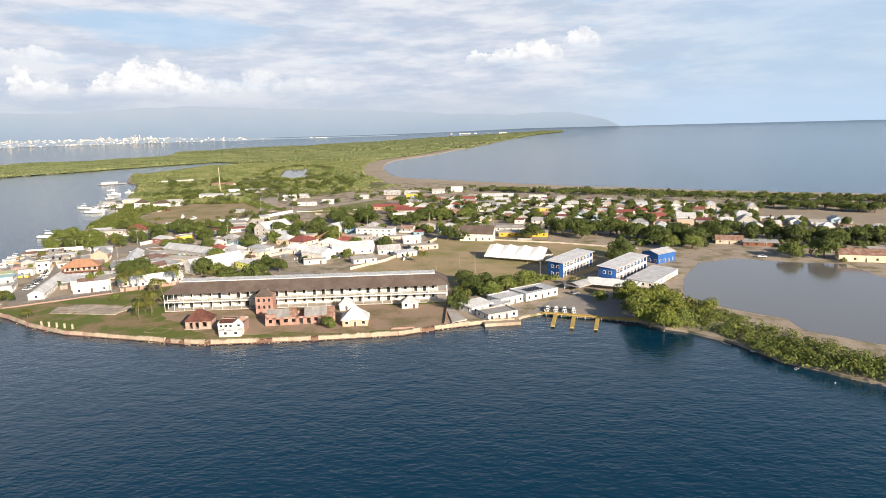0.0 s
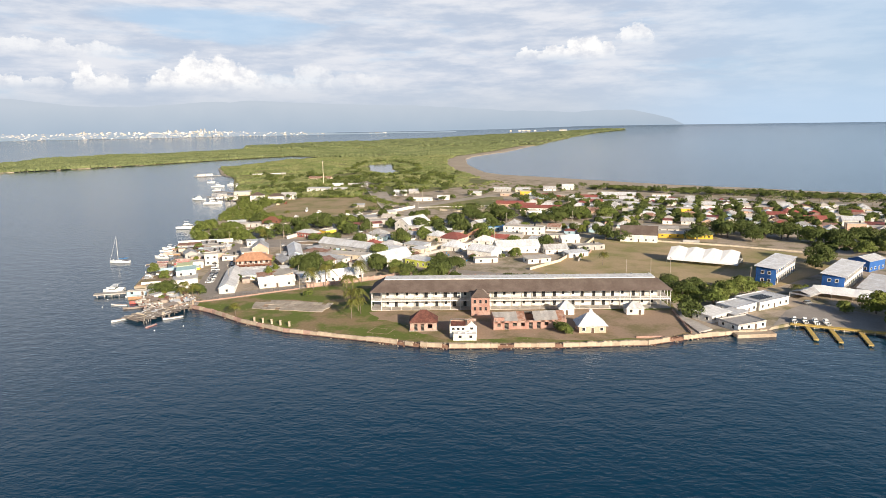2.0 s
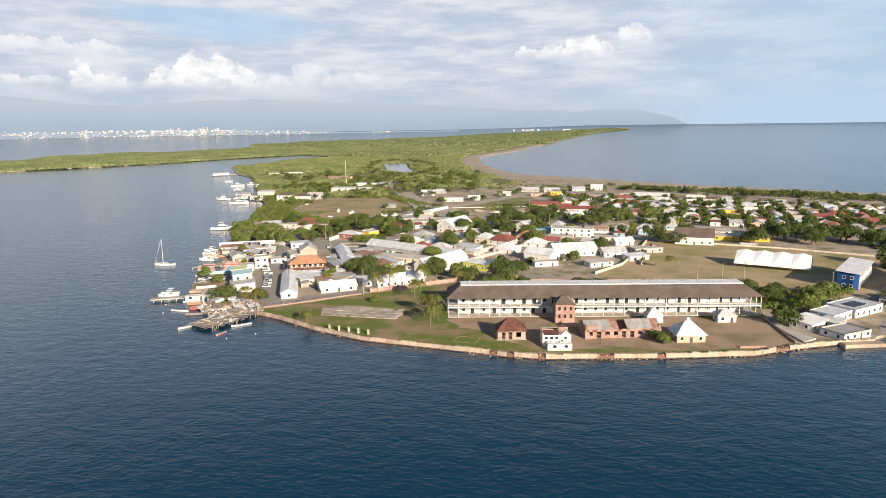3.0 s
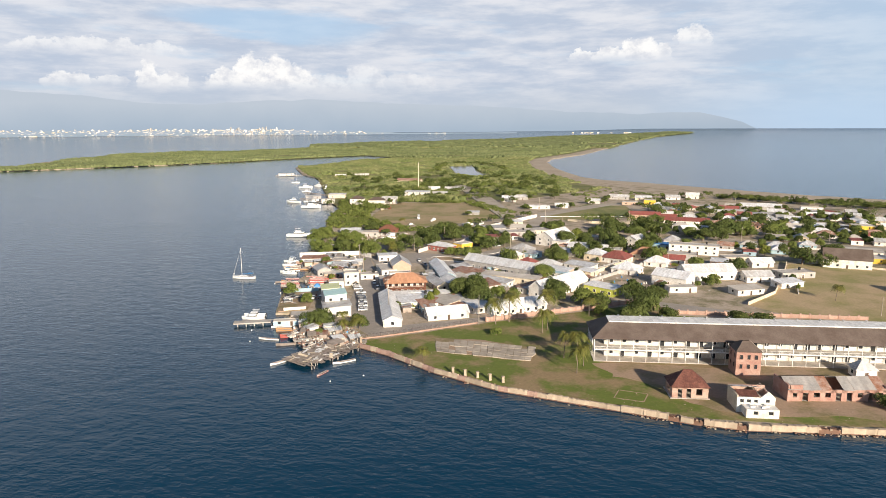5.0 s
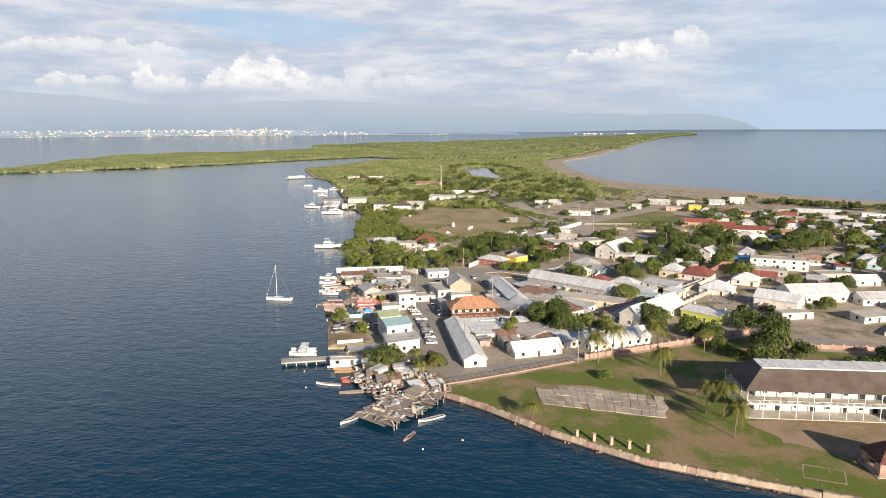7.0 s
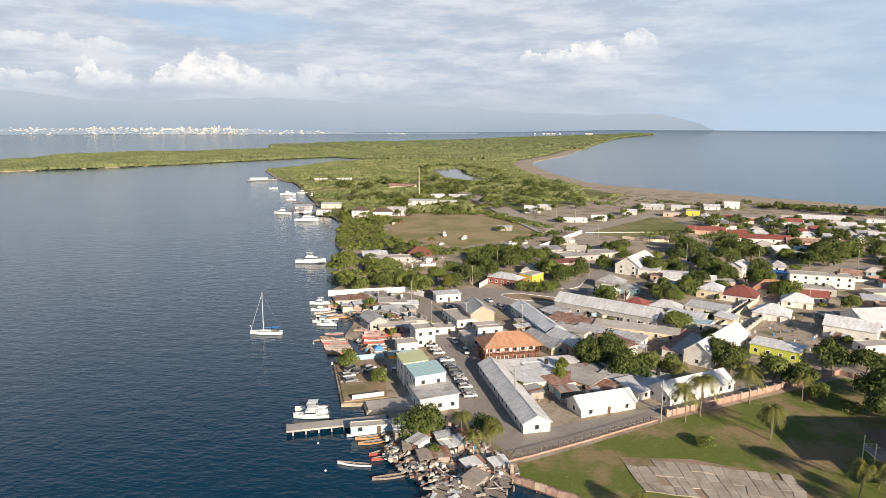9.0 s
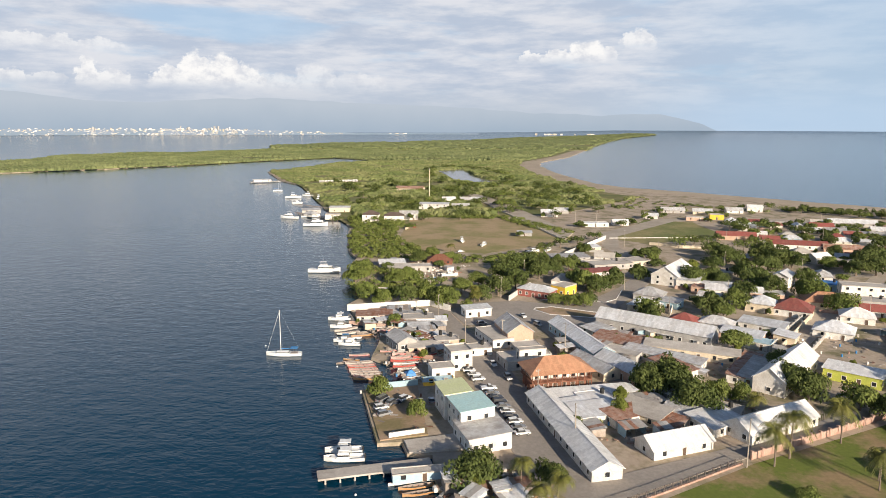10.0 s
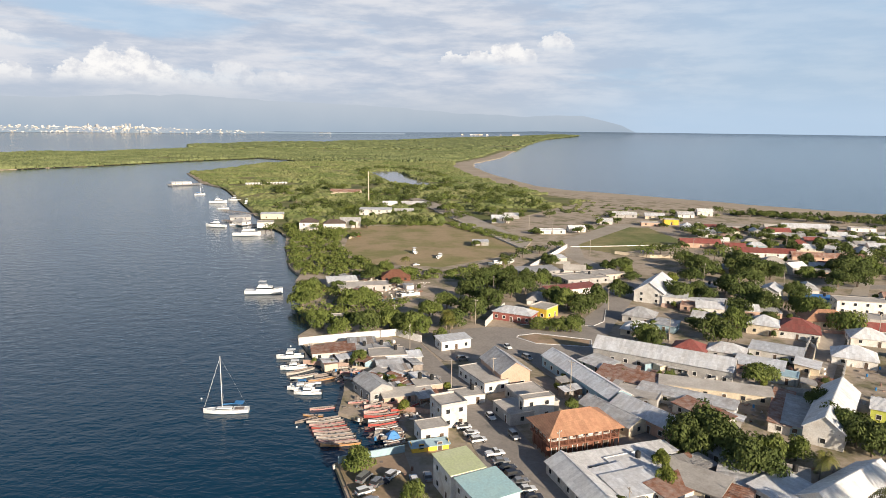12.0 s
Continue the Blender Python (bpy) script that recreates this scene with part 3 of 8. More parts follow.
patch("inner_street", [(-204, 432), (-196, 432), (-184, 388), (-178, 372), (-186, 372), (-192, 392)], ASPH, 0.09, "narrow asphalt street between the houses", "road")
patch("garden_lane", [(-204, 304), (-199, 317), (-162, 336), (-100, 373), (-60, 357), (-20, 354), (-14, 351.5), (-88, 352), (-99, 367), (-162, 330)], ASPH, 0.11, "asphalt lane beside the garden wall", "road")
patch("east_lane", [(-128, 405), (-88, 460), (-50, 502), (-14, 548), (-8, 546), (-42, 500), (-78, 458), (-118, 405)], SANDROAD, 0.07, "pale concrete lane between the houses", "road")
patch("main_street", [(-138, 548), (-110, 548), (40, 535), (160, 478), (300, 430), (298, 422), (158, 468), (38, 526), (-110, 538), (-132, 538)], ASPH, 0.06, "long straight asphalt street through the village", "road")
patch("sandy_road", [(-150, 612), (-142, 668), (-80, 752), (20, 758), (95, 724), (300, 640), (298, 628), (92, 708), (20, 738), (-70, 738), (-132, 655), (-140, 610), (-128, 545), (-140, 545)], SANDROAD, 0.07, "wide sandy road towards the beach", "road")
patch("causeway", [(-172, 633), (-163, 661), (-205, 850), (-240, 950), (-252, 948), (-222, 830)], SANDROAD, 0.95, "raised concrete causeway", "road")
slab_rng = random.Random(3)
slab = patch("concrete_slab", [(-178.8, 305.6), (-175.8, 291), (-144.6, 285.6), (-142.8, 298.6), (-162, 305.6)], DIRT, 0.1, "cracked concrete floor slab left in the lawn", "slab")
a, b, c, d = Vector((-179, 306)), Vector((-176, 290.5)), Vector((-144, 285)), Vector((-142, 299.5))


def slab_corner(i, j):
    u, v = i / 15, j / 4
    w = Vector((noise.noise((i * 3.1, j * 5.7, 1.0)), noise.noise((i * 2.3, j * 4.9, 8.0)))) * (1.1 if 0 < j < 4 else 0.7)
    return b.lerp(c, u).lerp(a.lerp(d, u), v) + w


for i in range(15):
    for j in range(4):
        if (i + j * 3) % 17 == 5 or (i < 3 and j == 3):
            continue
        q = [slab_corner(i, j), slab_corner(i + 1, j), slab_corner(i + 1, j + 1), slab_corner(i, j + 1)]
        mid = sum(q, Vector((0, 0))) / 4
        part("slab_piece", Shape().prism([mid + (p - mid) * 0.955 for p in q], 0.9, G + 0.16 + slab_rng.uniform(0, 0.16)), SLABSTONE, slab)
patch("roundabout", [(-203, 457), (-196, 460), (-178, 452), (-180, 446), (-198, 450)], DIRT, 0.2, "worn earth traffic island", "island")
tagged(part("pond", Shape().prism(natural([(140, 362), (119, 325), (107, 291), (117, 272), (134, 253), (133, 238), (151, 220), (200, 215), (215, 260), (212, 300), (214, 350), (188, 358), (164, 372), (140, 362)], 6, 2.0), G - 0.5, G + 0.05), PONDW), "still muddy grey lagoon water", "water", kind="structure")
tagged(part("inlet", Shape().prism(natural([(-312, 1355), (-270, 1392), (-243, 1203), (-205, 1088), (-235, 1080), (-268, 1130), (-312, 1355)], 10, 3.0), G - 0.5, G + 0.2), PONDW), "small pond among the mangroves", "water", kind="structure")

# ---- houses ----
def gable_walls(s, w, d, h, rise, t=0.0):
    a, b = w / 2, d / 2
    s.add([(-a, -b, 0), (a, -b, 0), (a, b, 0), (-a, b, 0), (-a, -b, h), (a, -b, h), (a, b, h), (-a, b, h), (-a, 0, h + rise), (a, 0, h + rise)],
          [(3, 2, 1, 0), (0, 1, 5, 4), (2, 3, 7, 6), (1, 2, 6, 9, 5), (3, 0, 4, 8, 7), (4, 5, 9, 8), (6, 7, 8, 9)])


def roof_shape(kind, w, d, h, rise, eave):
    s, a, b = Shape(), w / 2 + eave, d / 2 + eave
    k = rise / (d / 2)
    low, top, t = h - eave * k + 0.06, h + rise + 0.06, 0.14
    if kind == "gable":
        s.slab((-a, -b, low), (a, -b, low), (a, 0, top), (-a, 0, top), t)
        s.slab((a, b, low), (-a, b, low), (-a, 0, top), (a, 0, top), t)
        s.box(0, 0, top - 0.05, 2 * a, 0.3, 0.1)
    elif kind == "hip":
        r = max(0.05, a - b)
        s.slab((-a, -b, low), (a, -b, low), (r, 0, top), (-r, 0, top), t)
        s.slab((a, b, low), (-a, b, low), (-r, 0, top), (r, 0, top), t)
        s.slab((a, -b, low), (a, b, low), (r, 0.02, top), (r, -0.02, top), t)
        s.slab((-a, b, low), (-a, -b, low), (-r, -0.02, top), (-r, 0.02, top), t)
        s.box(0, 0, top - 0.05, 2 * r + 0.2, 0.3, 0.1)
    elif kind == "shed":
        s.slab((-a, -b, h + 0.1), (a, -b, h + 0.1), (a, b, h + 0.1 + rise), (-a, b, h + 0.1 + rise), t)
    else:
        s.box(0, 0, h, 2 * a - 2 * eave + 0.1, 2 * b - 2 * eave + 0.1, 0.18)
        for x, y, sx, sy in ((0, -d / 2, w + 0.1, 0.25), (0, d / 2, w + 0.1, 0.25), (-w / 2, 0, 0.25, d), (w / 2, 0, 0.25, d)):
            s.box(x, y, h + 0.1, sx, sy, rise)
    return s


def opening_mesh(name, w, h, frame_mat, pane_mat, rim=0.12, sill=True):
    """A frame round a recessed dark pane or leaf, in one piece, its back in the wall."""
    o, i = w / 2 + rim, w / 2
    b = -rim if sill else 0.0
    c = 0.0 if sill else 0.001
    vs = []
    for y, x0, z0, z1 in ((0.05, o, b, h + rim), (-0.09, o, b, h + rim), (-0.09, i, c, h), (0.0, i, c, h)):
        vs += [(-x0, y, z0), (x0, y, z0), (x0, y, z1), (-x0, y, z1)]
    s = Shape()
    s.add(vs, [(4 * r + k, 4 * r + (k + 1) % 4, 4 * r + 4 + (k + 1) % 4, 4 * r + 4 + k)[::-1] for r in range(3) for k in range(4)], 0)
    s.f.append((12, 13, 14, 15))
    s.m.append(1)
    return s.mesh(name, (frame_mat, pane_mat))


WINDOW, DOOR = {}, {}


def window_mesh(w, h, frame_mat):
    key = (w, h, frame_mat.name)
    if key not in WINDOW:
        WINDOW[key] = opening_mesh("window", w, h, frame_mat, GLASS)
    return WINDOW[key]


def door_mesh(w, h, mat):
    key = (w, h, mat.name)
    if key not in DOOR:
        DOOR[key] = opening_mesh("door", w, h, FRAME, mat, sill=False)
    return DOOR[key]


def house(x, y, w, d, rot, h, kind, rise, wall, roof, label, storeys=1, eave=0.45, every=3.2, name="house", frame_mat=None, base=G, group="", category="house", sides=(0, 1, 2, 3), door=True):
    """A house: walls, roof, a door and windows on its sides. Its ridge runs along w."""
    root = thing(name, pose(x, y, base - 0.05, 0, 0, rot), label, category, group)
    s = Shape()
    if kind == "gable":
        gable_walls(s, w, d, h, rise)
    elif kind == "shed":
        a, b = w / 2, d / 2
        s.add([(-a, -b, 0), (a, -b, 0), (a, b, 0), (-a, b, 0), (-a, -b, h), (a, -b, h), (a, b, h + rise), (-a, b, h + rise)], [(3, 2, 1, 0), (4, 5, 6, 7), (0, 1, 5, 4), (1, 2, 6, 5), (2, 3, 7, 6), (3, 0, 4, 7)])
    else:
        s.box(0, 0, 0, w, d, h)
    part("wall", s, wall, root)
    part("roof", roof_shape(kind, w, d, h, rise, eave if kind != "flat" else 0.0), roof, root)
    fm = frame_mat or FRAME
    lev = h / storeys
    win = window_mesh(1.1, 1.2, fm)
    for side in sides:
        run, out, turn = ((w, d / 2, 0), (d, w / 2, 90), (w, d / 2, 180), (d, w / 2, 270))[side]
        cnt = max(1, int(run / every))
        for st in range(storeys):
            for k in range(cnt):
                u = (k + 0.5) * run / cnt - run / 2
                m = pose(0, 0, 0, 0, 0, turn) @ pose(u, -out - 0.02, st * lev)
                if door and st == 0 and side == 0 and k == cnt // 2:
                    part("door", door_mesh(1.0, 2.1, DOORM), None, root, at=m)
                else:
                    part("window", win, None, root, at=m @ pose(0, 0, 1.0 if lev > 2.6 else 0.8))
    return root

# ---- plants ----
def leaf_cloud(centres, count, size, rng, lift=0.15):
    """Small bent leaf sprays spread over the outer parts of rounded masses (centre, radii)."""
    s = Shape()
    total = sum(c[1][0] * c[1][1] for c in centres)
    for (cx, cy, cz), (rx, ry, rz) in centres:
        for k in range(int(count * rx * ry / total)):
            u, a = rng.uniform(-0.55, 1.0), rng.uniform(0, 2 * math.pi)
            q = math.sqrt(max(0.0, 1 - u * u))
            rr = rng.uniform(0.72, 1.06)
            d = Vector((q * math.cos(a), q * math.sin(a), u))
            p = Vector((cx + d.x * rx * rr, cy + d.y * ry * rr, cz + d.z * rz * rr))
            nrm = (d + Vector((rng.uniform(-0.7, 0.7), rng.uniform(-0.7, 0.7), rng.uniform(-0.2, 0.9)))).normalized()
            t1 = nrm.orthogonal().normalized()
            t1 = (t1 * math.cos(a * 3) + nrm.cross(t1) * math.sin(a * 3)).normalized()
            t2 = nrm.cross(t1)
            z = size * rng.uniform(0.6, 1.3)
            w = z * rng.uniform(0.5, 0.9)
            s.add([p - t1 * z, p - t2 * w - nrm * z * lift, p + t1 * z * rng.uniform(0.7, 1.1), p + t2 * w - nrm * z * lift], [(0, 1, 2), (0, 2, 3)])
    return s


def tree_meshes(seed):
    """A unit tree (1 m crown radius, 1 m high): trunk with limbs, and a crown of many leaf sprays in uneven masses."""
    rng = random.Random(seed)
    t = Shape()
    t.tube([(0, 0, -0.05), (rng.uniform(-0.02, 0.02), 0.01, 0.2), (rng.uniform(-0.05, 0.05), 0, 0.45)], [0.075, 0.055, 0.045], 6)
    lobes = []
    for k in range(7 + seed % 3):
        a = 2 * math.pi * k / (7 + seed % 3) + rng.uniform(-0.4, 0.4)
        r = rng.uniform(0.35, 0.66)
        z = rng.uniform(0.30, 0.70)
        t.tube([(0, 0, rng.uniform(0.25, 0.42)), (r * 0.5 * math.cos(a), r * 0.5 * math.sin(a), z * 0.8), (r * math.cos(a), r * math.sin(a), z)], [0.04, 0.025, 0.012], 4)
        lobes.append(((r * math.cos(a), r * math.sin(a), z), (rng.uniform(0.34, 0.50), rng.uniform(0.34, 0.50), rng.uniform(0.22, 0.32))))
    for k in range(3):
        lobes.append(((rng.uniform(-0.25, 0.25), rng.uniform(-0.25, 0.25), rng.uniform(0.68, 0.80)), (rng.uniform(0.34, 0.46), rng.uniform(0.34, 0.46), rng.uniform(0.18, 0.24))))
    return t.mesh("trunk", TRUNK), leaf_cloud(lobes, 2300, 0.058, rng)


CROWNS = {}
for seed in range(6):
    trunk, crown = tree_meshes(seed)
    for code, mat in (("l", LEAF), ("d", LEAFDARK), ("p", LEAFPALE)):
        CROWNS[code, seed] = (trunk, crown.mesh("crown", mat))
tree_rng = random.Random(21)
TREE_LABEL = {"l": "bushy green tree among the houses", "d": "dense dark green broad tree", "p": "bright yellow-green leafy tree"}
TREES, FAR_TREES = [], []


def join_far_trees():
    """The trees far off, past the village, as one mass each shade: a short trunk and a crown of fewer, larger sprays."""
    rng = random.Random(51)
    kinds = {}
    for x, y, r, h, code, a in FAR_TREES:
        s = kinds.setdefault(code, Shape())
        s.tube([(x, y, G - 0.1), (x, y, G + 0.5 * h)], [0.35, 0.2], 5, 1)
        lobes = []
        for k in range(6):
            b = a + k * 1.05
            q = r * rng.uniform(0.3, 0.65)
            lobes.append(((x + q * math.cos(b), y + q * math.sin(b), G + h * rng.uniform(0.4, 0.75)), (r * rng.uniform(0.35, 0.5), r * rng.uniform(0.35, 0.5), h * rng.uniform(0.2, 0.3))))
        c = leaf_cloud(lobes, 330, 0.55, rng)
        s.add(c.v, c.f)
    for code, s in kinds.items():
        tagged(part("far_trees", s, ({"l": LEAF, "d": LEAFDARK, "p": LEAFPALE}[code], TRUNK)), "broad green trees standing far off beyond the houses", "trees", kind="stuff")


def tree(x, y, r, h, code, name="tree", label="", base=G):
    if y > 590 and name == "tree":
        FAR_TREES.append((x, y, r * 1.08, h, code, tree_rng.uniform(0, 6.28)))
        TREES.append((x, y, r))
        return
    trunk, crown = CROWNS[code, tree_rng.randrange(6)]
    root = thing(name, pose(x, y, base, 0, 0, tree_rng.uniform(0, 360)), label or TREE_LABEL[code], "tree")
    r *= 0.98
    sc = Matrix.Diagonal((r * tree_rng.uniform(0.9, 1.1), r * tree_rng.uniform(0.9, 1.1), h, 1))
    part("trunk", trunk, None, root, at=sc)
    part("crown", crown, None, root, at=sc)
    TREES.append((x, y, r))


def palm_meshes(seed):
    rng = random.Random(seed)
    t, c = Shape(), Shape()
    lean = rng.uniform(0.04, 0.12)
    t.tube([(lean * u * u, 0, u) for u in (-0.02, 0.25, 0.5, 0.75, 0.97)], [0.024, 0.018, 0.016, 0.015, 0.016], 7)
    top = Vector((lean * 0.94, 0, 0.97))
    for k in range(24):
        a = 2 * math.pi * k / 24 * 5 + rng.uniform(-0.15, 0.15)
        up = rng.uniform(-0.3, 1.3)
        ln = rng.uniform(0.40, 0.54)
        d = Vector((math.cos(a), math.sin(a), 0))
        spine = [top + d * ln * u * (1 - 0.18 * u * max(up, 0)) + Vector((0, 0, ln * (up * u - (0.75 + 0.5 * up) * u * u))) for u in (0, 0.15, 0.3, 0.45, 0.6, 0.75, 0.9, 1.0)]
        side = Vector((-d.y, d.x, 0))
        for i in range(1, len(spine)):
            for q in (0.0, 0.5):
                p = spine[i - 1].lerp(spine[i], q)
                u = (i + q) / len(spine)
                w = 0.15 * math.sin(math.pi * min(1, 0.18 + 0.8 * u)) + 0.02
                for sg in (-1, 1):
                    tip = p + side * sg * w + (spine[i] - spine[i - 1]).normalized() * 0.07 - Vector((0, 0, 0.045 + rng.uniform(0, 0.03)))
                    e = (spine[i] - spine[i - 1]) * 0.34
                    c.add([p, p + e, tip], [(0, 1, 2)])
    return t.mesh("trunk", TRUNK), c.mesh("crown", PALMLEAF)


PALMS = [palm_meshes(k) for k in range(4)]


def palm(x, y, h, label="tall coconut palm on the lawn"):
    trunk, crown = PALMS[tree_rng.randrange(4)]
    root = thing("palm_tree", pose(x, y, G, 0, 0, tree_rng.uniform(0, 360)), label, "palm")
    h *= 0.86
    wide = max(h, 7.0)
    sc = Matrix.Diagonal((wide, wide, h, 1))
    part("trunk", trunk, None, root, at=sc)
    part("crown", crown, None, root, at=sc)


def clumps(name, pts, heights, radii, mat, label, seed, base=G, category="scrub"):
    """One mass of scrub: many uneven low clumps, each a ragged dome of facets."""
    rng = np.random.default_rng(seed)
    n = len(pts)
    a = np.arange(6) * (2 * np.pi / 6)
    V = np.zeros((n, 13, 3))
    for ring, (f0, z0) in enumerate(((1.0, 0.15), (0.72, 0.72))):
        k = slice(ring * 6, ring * 6 + 6)
        rad = radii[:, None] * f0 * rng.uniform(0.65, 1.3, (n, 6))
        V[:, k, 0] = pts[:, :1] + rad * np.cos(a + ring * 0.5)
        V[:, k, 1] = pts[:, 1:] + rad * np.sin(a + ring * 0.5)
        V[:, k, 2] = base + heights[:, None] * z0 * rng.uniform(0.7, 1.25, (n, 6)) - (0.4 if ring == 0 else 0)
    V[:, 12, :2] = pts + rng.uniform(-0.3, 0.3, (n, 2)) * radii[:, None]
    V[:, 12, 2] = base + heights * rng.uniform(0.85, 1.15, n)
    fs = []
    for k in range(6):
        j = (k + 1) % 6
        fs += [(k, j, 6 + k), (j, 6 + j, 6 + k), (6 + k, 6 + j, 12)]
    F = (np.arange(n)[:, None, None] * 13 + np.array(fs)[None]).reshape(-1, 3)
    me = bpy.data.meshes.new(name)
    me.from_pydata(V.reshape(-1, 3).tolist(), [], F.tolist())
    me.materials.append(mat)
    return tagged(new(name, me), label, category, kind="stuff")


def thicket(name, poly, count, size, mat, label, seed, hgt=(1.5, 3.5)):
    """Dense bushes made of leaf sprays, within an outline."""
    rng = random.Random(seed)
    xs, ys = [p[0] for p in poly], [p[1] for p in poly]
    pts = np.array([(rng.uniform(min(xs), max(xs)), rng.uniform(min(ys), max(ys))) for _ in range(count * 6)])
    pts = pts[inside(pts, poly)][:count]
    lobes = []
    for x, y in pts:
        h = rng.uniform(*hgt) * (0.75 + 0.6 * noise.noise((x * 0.05, y * 0.05, seed)))
        lobes.append(((x, y, G + h * 0.5), (rng.uniform(1.5, 3.2), rng.uniform(1.5, 3.2), max(0.6, h * 0.55))))
    return tagged(part(name, leaf_cloud(lobes, len(lobes) * 55, size, rng), mat), label, "bushes", kind="stuff")


# ---- village houses ----
ROOFS = {"Z": (ZINC, "grey zinc"), "P": (PALEZINC, "pale zinc"), "W": (WHITEROOF, "white"), "R": (REDROOF, "dark red"), "O": (ORANGE, "orange"), "U": (RUST, "rusty"), "C": (CONC, "concrete"), "B": (BLUEROOF, "blue"), "S": (SLATE, "dark brown"), "T": (WOOD, "brown thatched"), "K": (SKYBLUE, "pale blue")}
WALLS = {"W": (WHITE, "white"), "C": (CREAM, "cream"), "G": (GREYW, "grey concrete"), "P": (PINK, "peach"), "Y": (YELLOW, "yellow"), "L": (LIME, "lime"), "B": (BLUE, "blue"), "K": (SKYBLUE, "pale blue"), "T": (WOOD, "brown timber")}
KINDS = {"g": ("gable", "gabled"), "h": ("hip", "hipped"), "f": ("flat", "flat"), "s": ("shed", "lean-to")}
HOUSES = []
TANK = Shape().tube([(0, 0, 0), (0, 0, 1.4), (0, 0, 1.65)], [0.6, 0.6, 0.2], 12).mesh("water_tank", RUBBER)


def village_house(x, y, w, d, rot, h, kind, roof, wall):
    h = (h * 0.8 if h < 4 else h) + 0.25 * ((x * 7.3 + y * 3.1) % 1)
    k, word = KINDS[kind]
    rise = {"gable": 0.24 * d, "hip": 0.27 * d, "flat": 0.25, "shed": 0.07 * d + 0.2}[k]
    size = "long low" if max(w, d) > 22 else "two-storey" if h > 5 else "small" if w * d < 90 else "plain"
    house(x, y, w, d, rot, h, k, rise, WALLS[wall][0], ROOFS[roof][0], size + " " + WALLS[wall][1] + " village house with " + ROOFS[roof][1] + " " + word + " roof", 2 if h > 5 else 1, name="house", frame_mat=WALLS[wall][0], every=4.4 if y < 560 else 6.5, sides=(0, 1, 3))
    HOUSES.append((x, y, 0.5 * math.hypot(w, d)))
    if kind == "f" and y < 560 and min(w, d) > 5 and (x * 3.7 + y) % 1 < 0.55:
        c, s = math.cos(radians(rot)), math.sin(radians(rot))
        u, v = w * 0.25, d * 0.2
        tagged(part("water_tank", TANK, None, at=pose(x + c * u - s * v, y + s * u + c * v, G + h + 0.1)), "black round plastic water tank on a flat roof", "tank", "water tanks")

def rock(s, x, y, z, r, rng):
    vs = []
    for u in (-1, 1):
        for v in (-1, 1):
            for w in (-1, 1):
                k = r * rng.uniform(0.55, 1.0)
                vs.append((x + u * k, y + v * k, z + w * k * 0.7))
    s.add(vs, [(0, 1, 3, 2), (4, 6, 7, 5), (0, 4, 5, 1), (2, 3, 7, 6), (0, 2, 6, 4), (1, 5, 7, 3)], rng.randrange(2))


